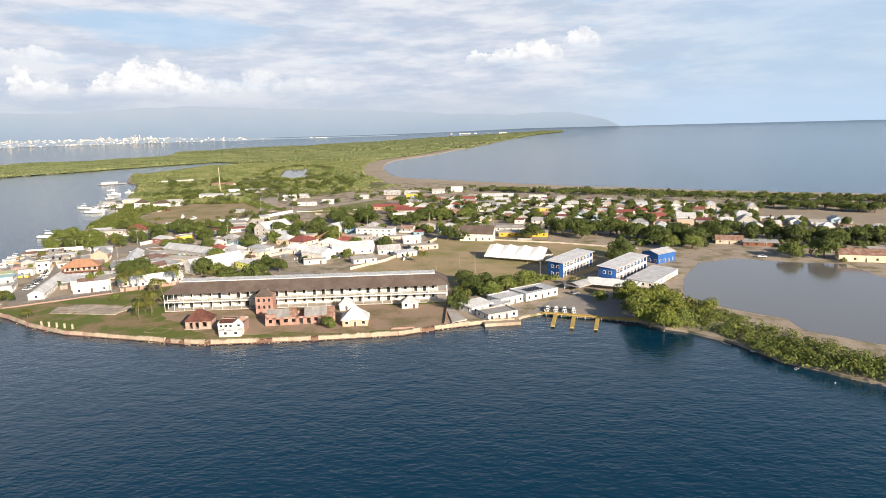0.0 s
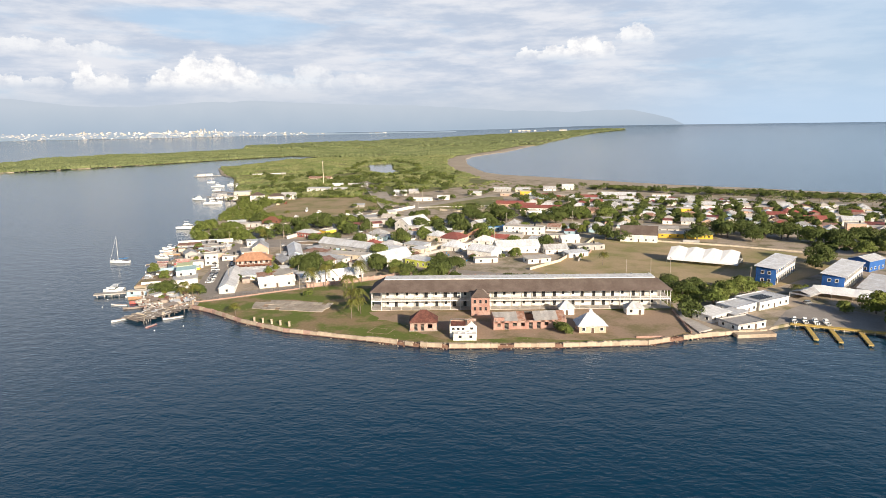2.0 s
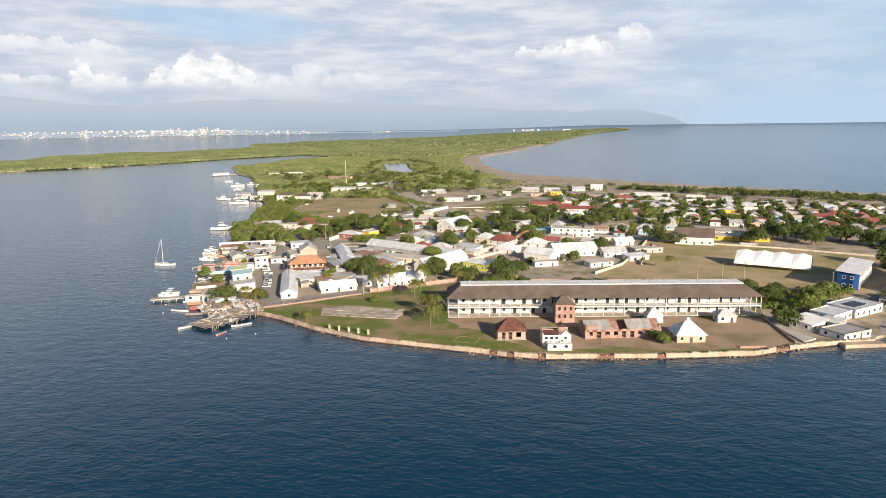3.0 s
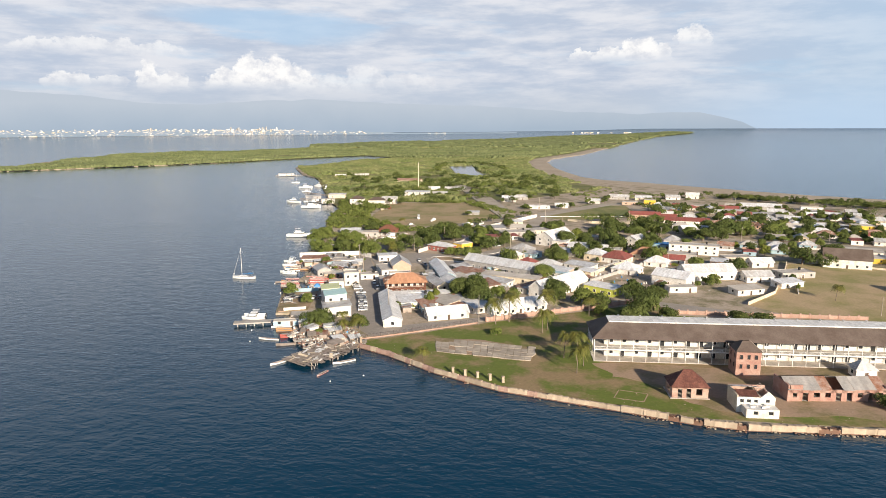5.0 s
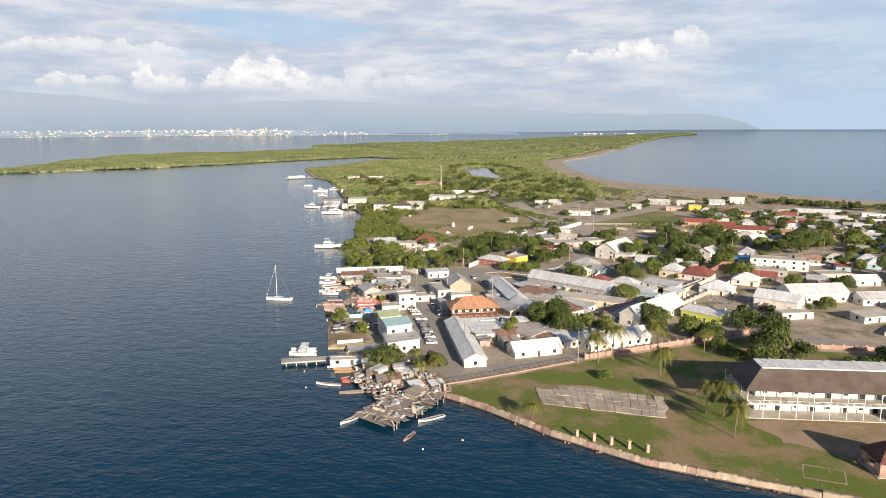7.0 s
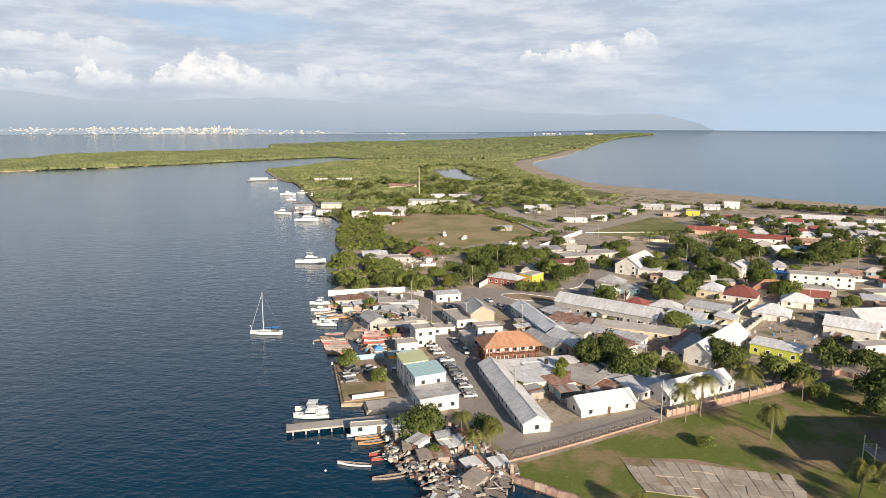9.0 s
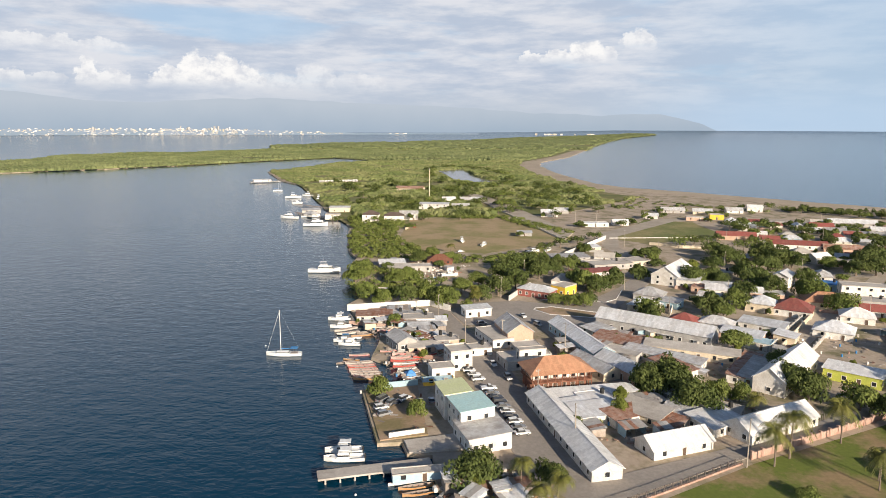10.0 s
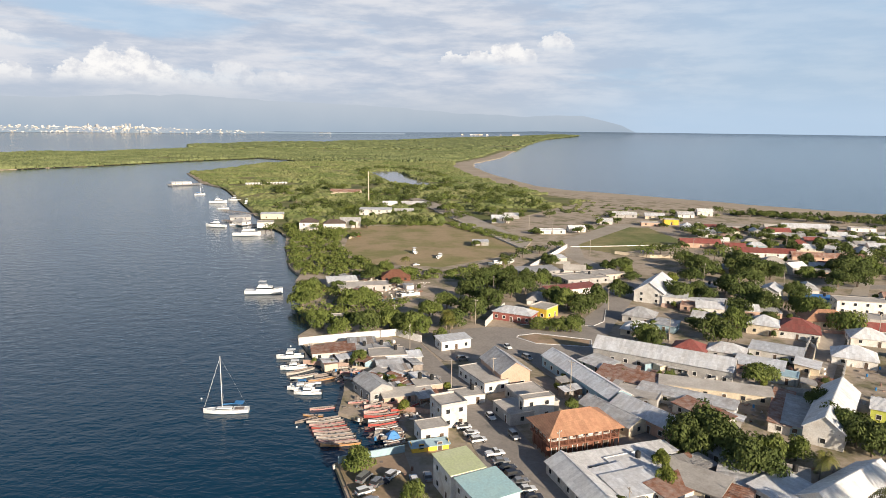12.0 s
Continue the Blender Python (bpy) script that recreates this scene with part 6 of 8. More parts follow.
school(68, 352, 37, 9, 54, "blue two-storey school block with white galleries and pale roof")
school(92, 336, 40, 9, 52, "blue and white two-storey school block beside the lagoon")
house(121, 371, 15, 11, 35, 5.6, "gable", 1.6, BLUE, PALEZINC, "blue schoolhouse with pale zinc roof", 1, 0.6, name="school_house", category="school")
house(104, 326, 36, 13, 53, 2.8, "shed", 0.6, WHITE, PALEZINC, "low white building with pale flat roof", name="low_building", category="building")
house(13.5, 278.5, 12, 8.5, 38, 2.8, "shed", 0.8, WHITE, WHITEROOF, "white lean-to clubhouse by the sea wall", name="clubhouse", category="building")
house(27, 290, 13, 9.5, 36, 3.0, "flat", 0.4, WHITE, PALEZINC, "white flat-roofed boat clubhouse", name="clubhouse", category="building")
house(23, 280.5, 9, 6, 36, 2.4, "shed", 0.5, GREYW, PALEZINC, "open grey shed between the clubhouses", name="shed", category="shed")
house(41, 300, 19, 12, 33, 3.2, "flat", 0.3, WHITE, PALEZINC, "white flat-roofed building with solar panels", name="clubhouse", category="building")
house(21.5, 268, 14, 9.5, 27, 2.2, "flat", 0.6, WHITE, DULLZINC, "white walled building with dark flat roof by the jetty", name="clubhouse", category="building")
house(24, 457, 23, 9.5, -15, 5.2, "gable", 5.0, WHITE, SLATE, "white church with steep dark roof at the playing field", 1, 0.4, every=4.5, name="church", category="church")
house(-131, 516, 26, 13, 58, 5.2, "gable", 4.2, WHITE, PALEZINC, "large white gabled hall with pale zinc roof", 2, 0.5, every=4.5, name="hall", category="building")

# ---- more of the village, in rows behind the main street ----
fill = random.Random(77)
FREE = [[(-45, 560), (35, 540), (160, 482), (300, 432), (300, 500), (240, 520), (285, 600), (100, 700), (20, 730), (-40, 735), (-45, 660)],
        [(-120, 470), (-60, 395), (-10, 470), (35, 520), (-40, 533), (-100, 535)],
        [(-185, 490), (-150, 505), (-135, 560), (-150, 600), (-190, 575), (-205, 520)]]
grid = []
for j in range(60):
    for i in range(60):
        u, v = -300 + i * 15.5 + fill.uniform(-2, 2), 250 + j * 13.5 + fill.uniform(-2, 2)
        c, s = math.cos(radians(-16)), math.sin(radians(-16))
        grid.append((c * u - s * v - 80, s * u + c * v + 20))
grid = np.array(grid)
free = np.zeros(len(grid), bool)
for poly in FREE:
    free |= inside(grid, poly)
for line in ([(-110, 543), (40, 531), (160, 473), (300, 426)], [(-140, 545), (-140, 610), (-136, 660), (-75, 745), (20, 748), (95, 716), (300, 634)], [(-123, 405), (-83, 459), (-46, 501), (-11, 547)]):
    free &= off_line(grid, line) > 11
free &= ~inside(grid, [(-140, 645), (-95, 741), (-59, 730), (-55, 655), (-118, 625)])
for x, y in grid[free]:
    near = min([math.hypot(x - a, y - b) - r for a, b, r in HOUSES])
    if near < 5.0 or fill.random() < 0.22:
        if fill.random() < 0.45 and near > 2:
            tree(x, y, fill.uniform(3.0, 5.5), fill.uniform(5, 8.5), fill.choice("ldd"))
        continue
    if min([math.hypot(x - a, y - b) - r for a, b, r in TREES]) < 3.5:
        continue
    w, d = fill.uniform(8, 13), fill.uniform(6.5, 9)
    village_house(x, y, w, d, -16 + fill.choice((0, 0, 90)) + fill.uniform(-3, 3), fill.uniform(2.8, 3.6), fill.choice("gghhfs"), fill.choice("ZZPPPWCCRU"), fill.choice("WWWWCCGPK"))
    if fill.random() < 0.55:
        tree(x + fill.uniform(6, 9), y + fill.uniform(-5, 5), fill.uniform(2.2, 4.2), fill.uniform(4, 7), fill.choice("lldp"))
# trees along the beach road and loose trees in the yards
for k in range(60):
    u = k / 60
    x, y = 30 + 390 * u + fill.uniform(-8, 8), 835 - 225 * u + fill.uniform(-16, 6)
    tree(x, y - 14, fill.uniform(4, 8), fill.uniform(4.5, 8.5), fill.choice("ddl"))

for k in range(70):
    x, y = fill.uniform(-330, -120), fill.uniform(760, 1010)
    if min([math.hypot(x - a, y - b) - r for a, b, r in HOUSES]) > 5 and x > -300 - (y - 700) * 0.4 and x < -90 - (y - 900) * 0.1:
        tree(x, y, fill.uniform(4, 7), fill.uniform(5, 9), fill.choice("lldd"))

# gardens: trees in front of and beside the outlying houses
for x, y, r in list(HOUSES):
    if y > 535 and x > -320:
        for k in range(fill.choice((1, 2, 2, 3))):
            a = radians(fill.choice((-150, -120, -90, -60, -20, 20, 160, 200)) + fill.uniform(-15, 15))
            q = r + fill.uniform(1.0, 4.0)
            u, v = x + q * math.cos(a), y + q * math.sin(a)
            if min([math.hypot(u - b, v - c) - d for b, c, d in HOUSES]) > -1.5:
                tree(u, v, fill.uniform(2.2, 4.6), fill.uniform(3.5, 7.0), fill.choice("lddd"))
# taller woods round the marina houses and the lagoon in the marsh
for k in range(240):
    x, y = fill.uniform(-440, -120), fill.uniform(745, 1090)
    shore_x = np.interp(y, [700, 790, 918, 1040, 1110], [-322, -360, -405, -450, -495])
    if shore_x + 8 < x < -110 + (y - 745) * 0.12 and noise.noise((x * 0.02, y * 0.02, 4.0)) > -0.12 and min([math.hypot(x - a, y - b) - r for a, b, r in HOUSES]) > 4:
        tree(x, y, fill.uniform(4, 7.5), fill.uniform(5, 10), fill.choice("ldddd"))
for k in range(46):
    a = 2 * math.pi * k / 46
    x, y = -258 + 62 * math.cos(a) + 28 * math.sin(a) + fill.uniform(-9, 9), 1225 - 190 * math.sin(a) + fill.uniform(-9, 9)
    tree(x, y, fill.uniform(5, 9), fill.uniform(6, 10), fill.choice("ddl"))

# ---- scrub, mangroves and woods ----
rs = np.random.default_rng(5)


def scatter(poly, step):
    xs, ys = [p[0] for p in poly], [p[1] for p in poly]
    gx, gy = np.meshgrid(np.arange(min(xs), max(xs), step), np.arange(min(ys), max(ys), step))
    p = np.stack([gx.ravel(), gy.ravel()], 1)
    p += rs.uniform(-0.5, 0.5, p.shape) * step
    return p[inside(p, poly)]


POOL = [(-318, 1355), (-270, 1398), (-238, 1203), (-198, 1085), (-238, 1072), (-275, 1130)]
beach_line = [(p[0], p[1]) for p in BEACH]
woods = scatter([(-330, 745), (-372, 800), (-418, 925), (-464, 1045), (-500, 1100), (-588, 1290), (-552, 1454), (-498, 1593), (-440, 1665), (-150, 1668), (-165, 1512), (-145, 1300), (-120, 1130), (-95, 1010), (-60, 925), (-100, 860), (-190, 850), (-215, 900), (-255, 960), (-245, 860), (-225, 800), (-215, 750), (-290, 748)], 4.3)
dens = np.array([noise.noise((x * 0.018, y * 0.018, 2.0)) for x, y in woods])
keep = (off_line(woods, beach_line) > 42) & ~inside(woods, POOL) & (dens > -0.32)
keep &= off_line(woods, [(-452, 1082), (-407, 1103)]) > 26
for a, b, r in HOUSES:
    keep &= np.hypot(woods[:, 0] - a, woods[:, 1] - b) > r + 3
woods, dens = woods[keep], dens[keep]
tall = 1.8 + 5.0 * np.clip(dens + 0.1, 0, 1) + rs.uniform(-0.5, 1.2, len(woods))
clumps("mangrove_wood", woods, tall, rs.uniform(2.6, 4.8, len(woods)), SCRUBDARK, "low green coastal wood and mangrove", 3)
marsh = scatter([(-440, 1672), (-600, 1825), (-735, 1625), (-820, 1460), (-1062, 1178), (-1117, 1122), (-1168, 1134), (-1128, 1233), (-1200, 1405), (-1255, 1640), (-1270, 1847), (-1078, 2023), (-935, 2353), (-883, 2398), (-500, 2335), (40, 2395), (-55, 1930), (-150, 1668)], 8.0)
rim = [(p + Vector((math.sin(radians(a)), -math.cos(radians(a)))) * rs.uniform(-10, 1)) for p, a, l in along([(-1180, 1130), (-1120, 1105), (-1070, 1160), (-900, 1340), (-823, 1450), (-734, 1619), (-600, 1815)], 2.2)]
marsh = np.concatenate([marsh, np.array([(q.x, q.y) for q in rim])])
dens = np.array([noise.noise((x * 0.007, y * 0.007, 6.0)) for x, y in marsh])
keep = (off_line(marsh, beach_line) > 55) & ((dens > -0.42) | (np.arange(len(marsh)) >= len(marsh) - len(rim)))
marsh, dens = marsh[keep], dens[keep]
clumps("mangrove_marsh", marsh, 3.0 + 5.0 * np.clip(dens + 0.2, 0, 1) + rs.uniform(-0.5, 1.5, len(marsh)), rs.uniform(3.5, 7.0, len(marsh)), SCRUB, "wide flat green mangrove marsh", 4)
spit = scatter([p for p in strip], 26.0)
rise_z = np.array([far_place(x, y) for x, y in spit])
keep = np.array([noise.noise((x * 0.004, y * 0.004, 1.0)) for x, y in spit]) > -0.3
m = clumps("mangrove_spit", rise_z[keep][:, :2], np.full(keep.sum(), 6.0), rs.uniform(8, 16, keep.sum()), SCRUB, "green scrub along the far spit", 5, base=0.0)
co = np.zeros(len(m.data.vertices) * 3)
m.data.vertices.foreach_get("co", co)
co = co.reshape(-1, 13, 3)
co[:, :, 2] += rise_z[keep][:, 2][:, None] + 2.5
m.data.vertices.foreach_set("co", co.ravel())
m.data.update()

thicket("shore_bushes", [(-328, 690), (-318, 628), (-308, 585), (-298, 560), (-280, 560), (-262, 575), (-272, 600), (-290, 640), (-288, 690), (-296, 730), (-340, 730)], 420, 0.55, LEAF, "dense green bushes along the harbour shore", 8, (2.0, 5.0))
thicket("shore_bushes", [(-292, 500), (-284, 474), (-262, 470), (-244, 472), (-240, 505), (-262, 510), (-280, 530), (-296, 540)], 120, 0.5, LEAF, "green bushes between harbour and boatyard", 9, (2.0, 4.5))
thicket("meadow_bushes", [(-285, 590), (-225, 570), (-190, 590), (-175, 560), (-230, 548), (-270, 560)], 120, 0.5, LEAF, "rough green bushes at the meadow's edge", 10, (1.2, 3.0))
thicket("meadow_bushes", [(-290, 742), (-205, 755), (-160, 665), (-172, 655), (-214, 735)], 150, 0.5, LEAF, "rough bushes beside the causeway", 12, (1.5, 3.5))
thicket("lagoon_bushes", [(84, 254), (92, 246), (102, 236), (108, 222), (113, 209), (121, 202), (133, 188), (146, 196), (128, 224), (120, 248), (112, 268), (100, 270), (92, 276)], 300, 0.36, LEAF, "bushy green bank between sea and lagoon", 13, (1.2, 4.2))
thicket("lagoon_hedge", [(80, 257), (88, 280), (104, 288), (112, 270), (96, 252), (88, 248)], 120, 0.5, LEAFPALE, "bright green sea-grape bushes at the shore", 14, (3.0, 6.0))
thicket("shore_hedge", [(104, 224), (108, 207), (117, 198), (130, 184), (150, 166), (158, 174), (136, 196), (122, 212), (114, 228)], 190, 0.36, LEAF, "thick bushes at the water's edge", 15, (2.5, 5.5))
thicket("yard_bushes", [(4, 300), (8, 322), (24, 330), (52, 342), (58, 336), (44, 318), (22, 306)], 110, 0.45, LEAF, "green bushes at the edge of the playing field", 16, (1.5, 4.0))
thicket("back_hedge", [(-80, 330), (-20, 334), (-20, 341), (-80, 337)], 60, 0.45, LEAFDARK, "dark clipped hedge behind the hospital", 17, (1.2, 2.4))
thicket("far_belt", [(122, 420), (160, 405), (230, 395), (330, 370), (430, 400), (430, 450), (300, 470), (180, 440), (125, 440)], 380, 0.8, LEAFDARK, "belt of dark bushes behind the lagoon", 18, (2.0, 5.0))
thicket("beach_belt", [(40, 815), (180, 735), (330, 640), (440, 580), (440, 630), (330, 690), (200, 770), (90, 825)], 420, 0.8, LEAFDARK, "dark belt of low trees behind the beach", 19, (2.0, 5.5))
thicket("dune_scrub", [(-60, 925), (-40, 880), (40, 815), (20, 790), (-90, 800), (-120, 850)], 90, 0.7, SCRUBDARK, "scattered scrub on the sandy ground", 20, (1.0, 2.6))

# ---- boats ----
def hull(s, L, B, D, sheer=0.25, open_top=True, stern=0.75, mi=0, mi_in=1, n=11, floor=0.35):
    """A boat's shell from stern (-x) to bow (+x), standing on z = 0."""
    rings = []
    for i in range(n):
        u = i / (n - 1)
        half = B / 2 * (stern + (1 - stern) * math.sin(math.pi * min(1, u * 1.6) / 2)) * (1 - max(0, (u - 0.5) / 0.5) ** 2.2)
        half = max(half, 0.02)
        top = D + sheer * (max(0, u - 0.4) / 0.6) ** 2 * D + 0.1 * D * (1 - u) ** 2
        keel = 0.35 * D * max(0, (u - 0.7) / 0.3) ** 2
        x = -L / 2 + u * L
        rings.append([(x, -half, top), (x, -half * 0.82, top * 0.4 + keel * 0.6), (x, 0, keel), (x, half * 0.82, top * 0.4 + keel * 0.6), (x, half, top)])
    vs = [p for r in rings for p in r]
    fs = [(i * 5 + k, (i + 1) * 5 + k, (i + 1) * 5 + k + 1, i * 5 + k + 1) for i in range(n - 1) for k in range(4)]
    fs.append((0, 1, 2, 3, 4))
    s.add(vs, [f[::-1] for f in fs], mi)
    inner = []
    for r in rings:
        t = 0.07
        x, hy, tp = r[0][0], abs(r[0][1]), r[0][2]
        z = D * floor if open_top else tp - 0.06
        inner.append([(x, -max(hy - t, 0.01), tp), (x, -max(hy - 2 * t, 0.005), z), (x, max(hy - 2 * t, 0.005), z), (x, max(hy - t, 0.01), tp)])
    vs = [p for r in inner for p in r]
    s.add(vs, [(i * 4 + k, (i + 1) * 4 + k, (i + 1) * 4 + k + 1, i * 4 + k + 1) for i in range(n - 1) for k in range(3)], mi_in)
    a, b = [], []
    for i, (r, q) in enumerate(zip(rings, inner)):
        a += [r[0], q[0]]
        b += [r[4], q[3]]
    s.add(a, [(2 * i, 2 * i + 2, 2 * i + 3, 2 * i + 1) for i in range(n - 1)], 2)
    s.add(b, [(2 * i, 2 * i + 1, 2 * i + 3, 2 * i + 2) for i in range(n - 1)], 2)
    return s


boat_rng = random.Random(31)
SEATS = Shape().box(0, 0, 0, 0.28, 1.0, 0.06).mesh("thwart", GREYWOOD)
MOTOR = Shape().box(0, 0, 0.3, 0.35, 0.32, 0.45, 0, 0, 0.8).box(-0.05, 0, -0.4, 0.14, 0.12, 0.75).mesh("outboard_motor", RUBBER)
CANOES = {}
for code, (mat, rim) in {"w": (HULLW, HULLB), "r": (HULLR, HULLC), "p": (HULLP, HULLW), "o": (HULLO, HULLC), "c": (HULLC, HULLW), "b": (HULLW, HULLR), "g": (GREYWOOD, GREYWOOD)}.items():
    CANOES[code] = hull(Shape(), 8.0, 1.55, 0.75, 0.5).mesh("hull", (mat, HULLIN, rim))
NAMES = {"w": "white", "r": "red", "p": "pink", "o": "orange", "c": "cream", "b": "red-rimmed white", "g": "weathered grey"}


def canoe(x, y, rot, code, z=-0.25, L=8.0, group="fishing boats at the beach", motor=None):
    place = "afloat near the shore" if z < 0 else "drawn up on the beach"
    root = thing("fishing_boat", pose(x, y, z, boat_rng.uniform(-4, 4), 0, rot), NAMES[code] + " open wooden fishing boat " + place, "boat", group)
    k = L / 8.0
    part("hull", CANOES[code], None, root, at=Matrix.Diagonal((k, k, k, 1)))
    for u in (-2.2, -0.8, 0.6, 1.8):
        part("thwart", SEATS, None, root, at=pose(u * k, 0, 0.55 * k))
    if boat_rng.random() < 0.5 if motor is None else motor:
        part("outboard_motor", MOTOR, None, root, at=pose(-4.1 * k, 0, 0.5 * k))
    return root


def motor_boat(x, y, rot, L=8.5, z=-0.35, tall=True, label="white motor boat with cabin and canopy moored at the pier", roof=HULLW):
    root = thing("motor_boat", pose(x, y, z, 0, 0, rot), label, "boat")
    B, D = L * 0.3, L * 0.15
    part("hull", hull(Shape(), L, B, D, 0.35, True, 0.9, floor=0.7), (HULLW, HULLW, HULLW), root)
    part("foredeck", Shape().slab((L * 0.05, -B * 0.42, D * 1.05), (L * 0.33, -B * 0.22, D * 1.15), (L * 0.33, B * 0.22, D * 1.15), (L * 0.05, B * 0.42, D * 1.05), 0.08), HULLW, root)
    part("cabin", Shape().box(L * 0.02, 0, D * 0.7, L * 0.3, B * 0.66, D * 1.0 + 0.3, 0, 0, 0.86), HULLW, root)
    part("windscreen", Shape().box(L * 0.02, 0, D * 1.28, L * 0.305, B * 0.67, 0.35, 0, 0, 0.93), GLASS, root)
    if tall:
        part("canopy", Shape().box(-L * 0.05, 0, D + 2.0, L * 0.3, B * 0.7, 0.1), roof, root)
        for u, v in ((-0.17, -1), (-0.17, 1), (0.07, -1), (0.07, 1)):
            part("canopy_post", Shape().tube([(L * u, v * B * 0.3, D * 0.8), (L * u, v * B * 0.3, D + 2.0)], 0.035, 5), METAL, root)
    for v in (-0.18, 0.18):
        part("outboard_motor", MOTOR, None, root, at=pose(-L / 2 - 0.1, v * B, D * 0.7))
    return root


def cruiser(x, y, rot, L=16.0, label="white cabin cruiser with flybridge at anchor"):
    root = thing("cabin_cruiser", pose(x, y, -0.6, 0, 0, rot), label, "boat")
    B, D = L * 0.28, L * 0.14
    part("hull", hull(Shape(), L, B, D, 0.45, False, 0.9), (HULLW, HULLW, HULLW), root)
    part("cabin", Shape().box(L * 0.03, 0, D * 0.95, L * 0.46, B * 0.72, 1.9, 0, 0, 0.88), HULLW, root)
    part("windscreen", Shape().box(L * 0.03, 0, D * 0.95 + 0.9, L * 0.455, B * 0.715, 0.6, 0, 0, 0.955), GLASS, root)
    part("flybridge", Shape().box(-L * 0.02, 0, D * 0.95 + 1.9, L * 0.24, B * 0.58, 0.9, 0, 0, 0.9), HULLW, root)
    part("hardtop", Shape().box(-L * 0.03, 0, D * 0.95 + 4.2, L * 0.2, B * 0.55, 0.12), HULLW, root)
    for u, v in ((-0.11, -1), (-0.11, 1), (0.05, -1), (0.05, 1)):
        part("hardtop_post", Shape().tube([(L * u, v * B * 0.24, D + 2.6), (L * u, v * B * 0.24, D * 0.95 + 4.2)], 0.05, 5), METAL, root)
    for v in (-1, 1):
        part("outrigger", Shape().tube([(0, v * B * 0.3, D + 2.4), (-L * 0.1, v * B * 0.6, D + 7.5)], 0.04, 4), METAL, root)
    part("bow_rail", Shape().tube([(L * 0.2, -B * 0.4, D * 1.15 + 0.7), (L * 0.38, -B * 0.2, D * 1.3 + 0.7), (L * 0.49, 0, D * 1.4 + 0.7), (L * 0.38, B * 0.2, D * 1.3 + 0.7), (L * 0.2, B * 0.4, D * 1.15 + 0.7)], 0.035, 4), METAL, root)
    return root


def sailing_yacht(x, y, rot, L=12.0, H=16.5, label="white sailing yacht at anchor with bare mast"):
    root = thing("sailing_yacht", pose(x, y, -0.5, 0, 0, rot), label, "boat")
    part("hull", hull(Shape(), L, L * 0.28, 1.55, 0.25, False, 0.7), (HULLW, HULLW, HULLB), root)
    part("cabin", Shape().box(L * 0.03, 0, 1.5, L * 0.38, L * 0.15, 0.6, 0, 0, 0.85), HULLW, root)
    part("windscreen", Shape().box(L * 0.03, 0, 1.72, L * 0.376, L * 0.152, 0.2, 0, 0, 0.96), GLASS, root)
    part("cockpit", Shape().box(-L * 0.3, 0, 1.45, L * 0.2, L * 0.14, 0.3), HULLIN, root)
    part("bimini", Shape().slab((-L * 0.4, -1.2, 3.3), (-L * 0.2, -1.2, 3.4), (-L * 0.2, 1.2, 3.4), (-L * 0.4, 1.2, 3.3), 0.06), HULLB, root)
    for v in (-1, 1):
        part("bimini_frame", Shape().tube([(-L * 0.3, v * 1.2, 1.6), (-L * 0.3, v * 1.2, 3.3)], 0.03, 4), METAL, root)
    part("mast", Shape().tube([(L * 0.08, 0, 1.8), (L * 0.08, 0, H)], [0.13, 0.09], 7), FRAME, root)
    part("boom", Shape().tube([(L * 0.08, 0, 2.9), (-L * 0.34, 0, 3.1)], 0.14, 6), HULLB, root, "boom with furled sail in a blue cover")
    for a, b in (((L * 0.49, 0, 1.9), 0.98), ((-L * 0.49, 0, 1.7), 0.98), ((L * 0.06, 1.4, 1.6), 0.8), ((L * 0.06, -1.4, 1.6), 0.8)):
        part("stay", Shape().tube([a, (L * 0.08, 0, H * b)], 0.012, 3), METAL, root)
    part("furled_jib", Shape().tube([(L * 0.47, 0, 2.2), (L * 0.1, 0, H * 0.93)], 0.035, 5), FRAME, root)
    for z in (0.45, 0.75):
        part("spreader", Shape().tube([(L * 0.08, -0.9, H * z), (L * 0.08, 0.9, H * z)], 0.03, 4), METAL, root)
    return root


sailing_yacht(-292.5, 394.5, 183)
sailing_yacht(-476, 972, 10, 11, 15, "white sailing yacht moored near the far jetty")
cruiser(-310.5, 526, 4, 17)
cruiser(-358, 692, 5, 19, "large white cabin cruiser at the marina dock")
cruiser(-391, 733, 170, 16, "white cabin cruiser stern to the dock")
cruiser(-434, 893, 8, 17, "white cabin cruiser at the far moorings")
cruiser(-404, 884, 95, 13, "small white cruiser among the moored boats")
cruiser(-424, 915, 172, 13, "small white cruiser among the moored boats")
motor_boat(-415, 842, 10, 10, label="white motor boat at the far moorings")
motor_boat(-378, 742, 15, 10, label="white motor boat at the marina dock")
motor_boat(-362, 716, 175, 9, label="white motor boat at the marina dock")
motor_boat(-257.5, 327.5, 186, 9)
motor_boat(-256.5, 323.5, 188, 9.5)
motor_boat(-283, 438, 190, 9, label="white motor boat moored off the beach")
motor_boat(-280, 427.5, 188, 8.5, label="white motor boat moored off the beach")
motor_boat(-272.5, 407, 182, 8, tall=False, label="white open motor boat with blue cover off the beach")
motor_boat(-275, 410.5, 186, 8, label="white motor boat with blue canopy off the beach", roof=HULLB)
motor_boat(-241, 623, 100, 9, G, label="white motor boat laid up on the meadow")
motor_boat(-226, 609, 75, 9, G, tall=False, label="white motor boat laid up on the meadow")
motor_boat(-243, 517, 20, 9, G, label="white motor boat laid up in the boatyard")
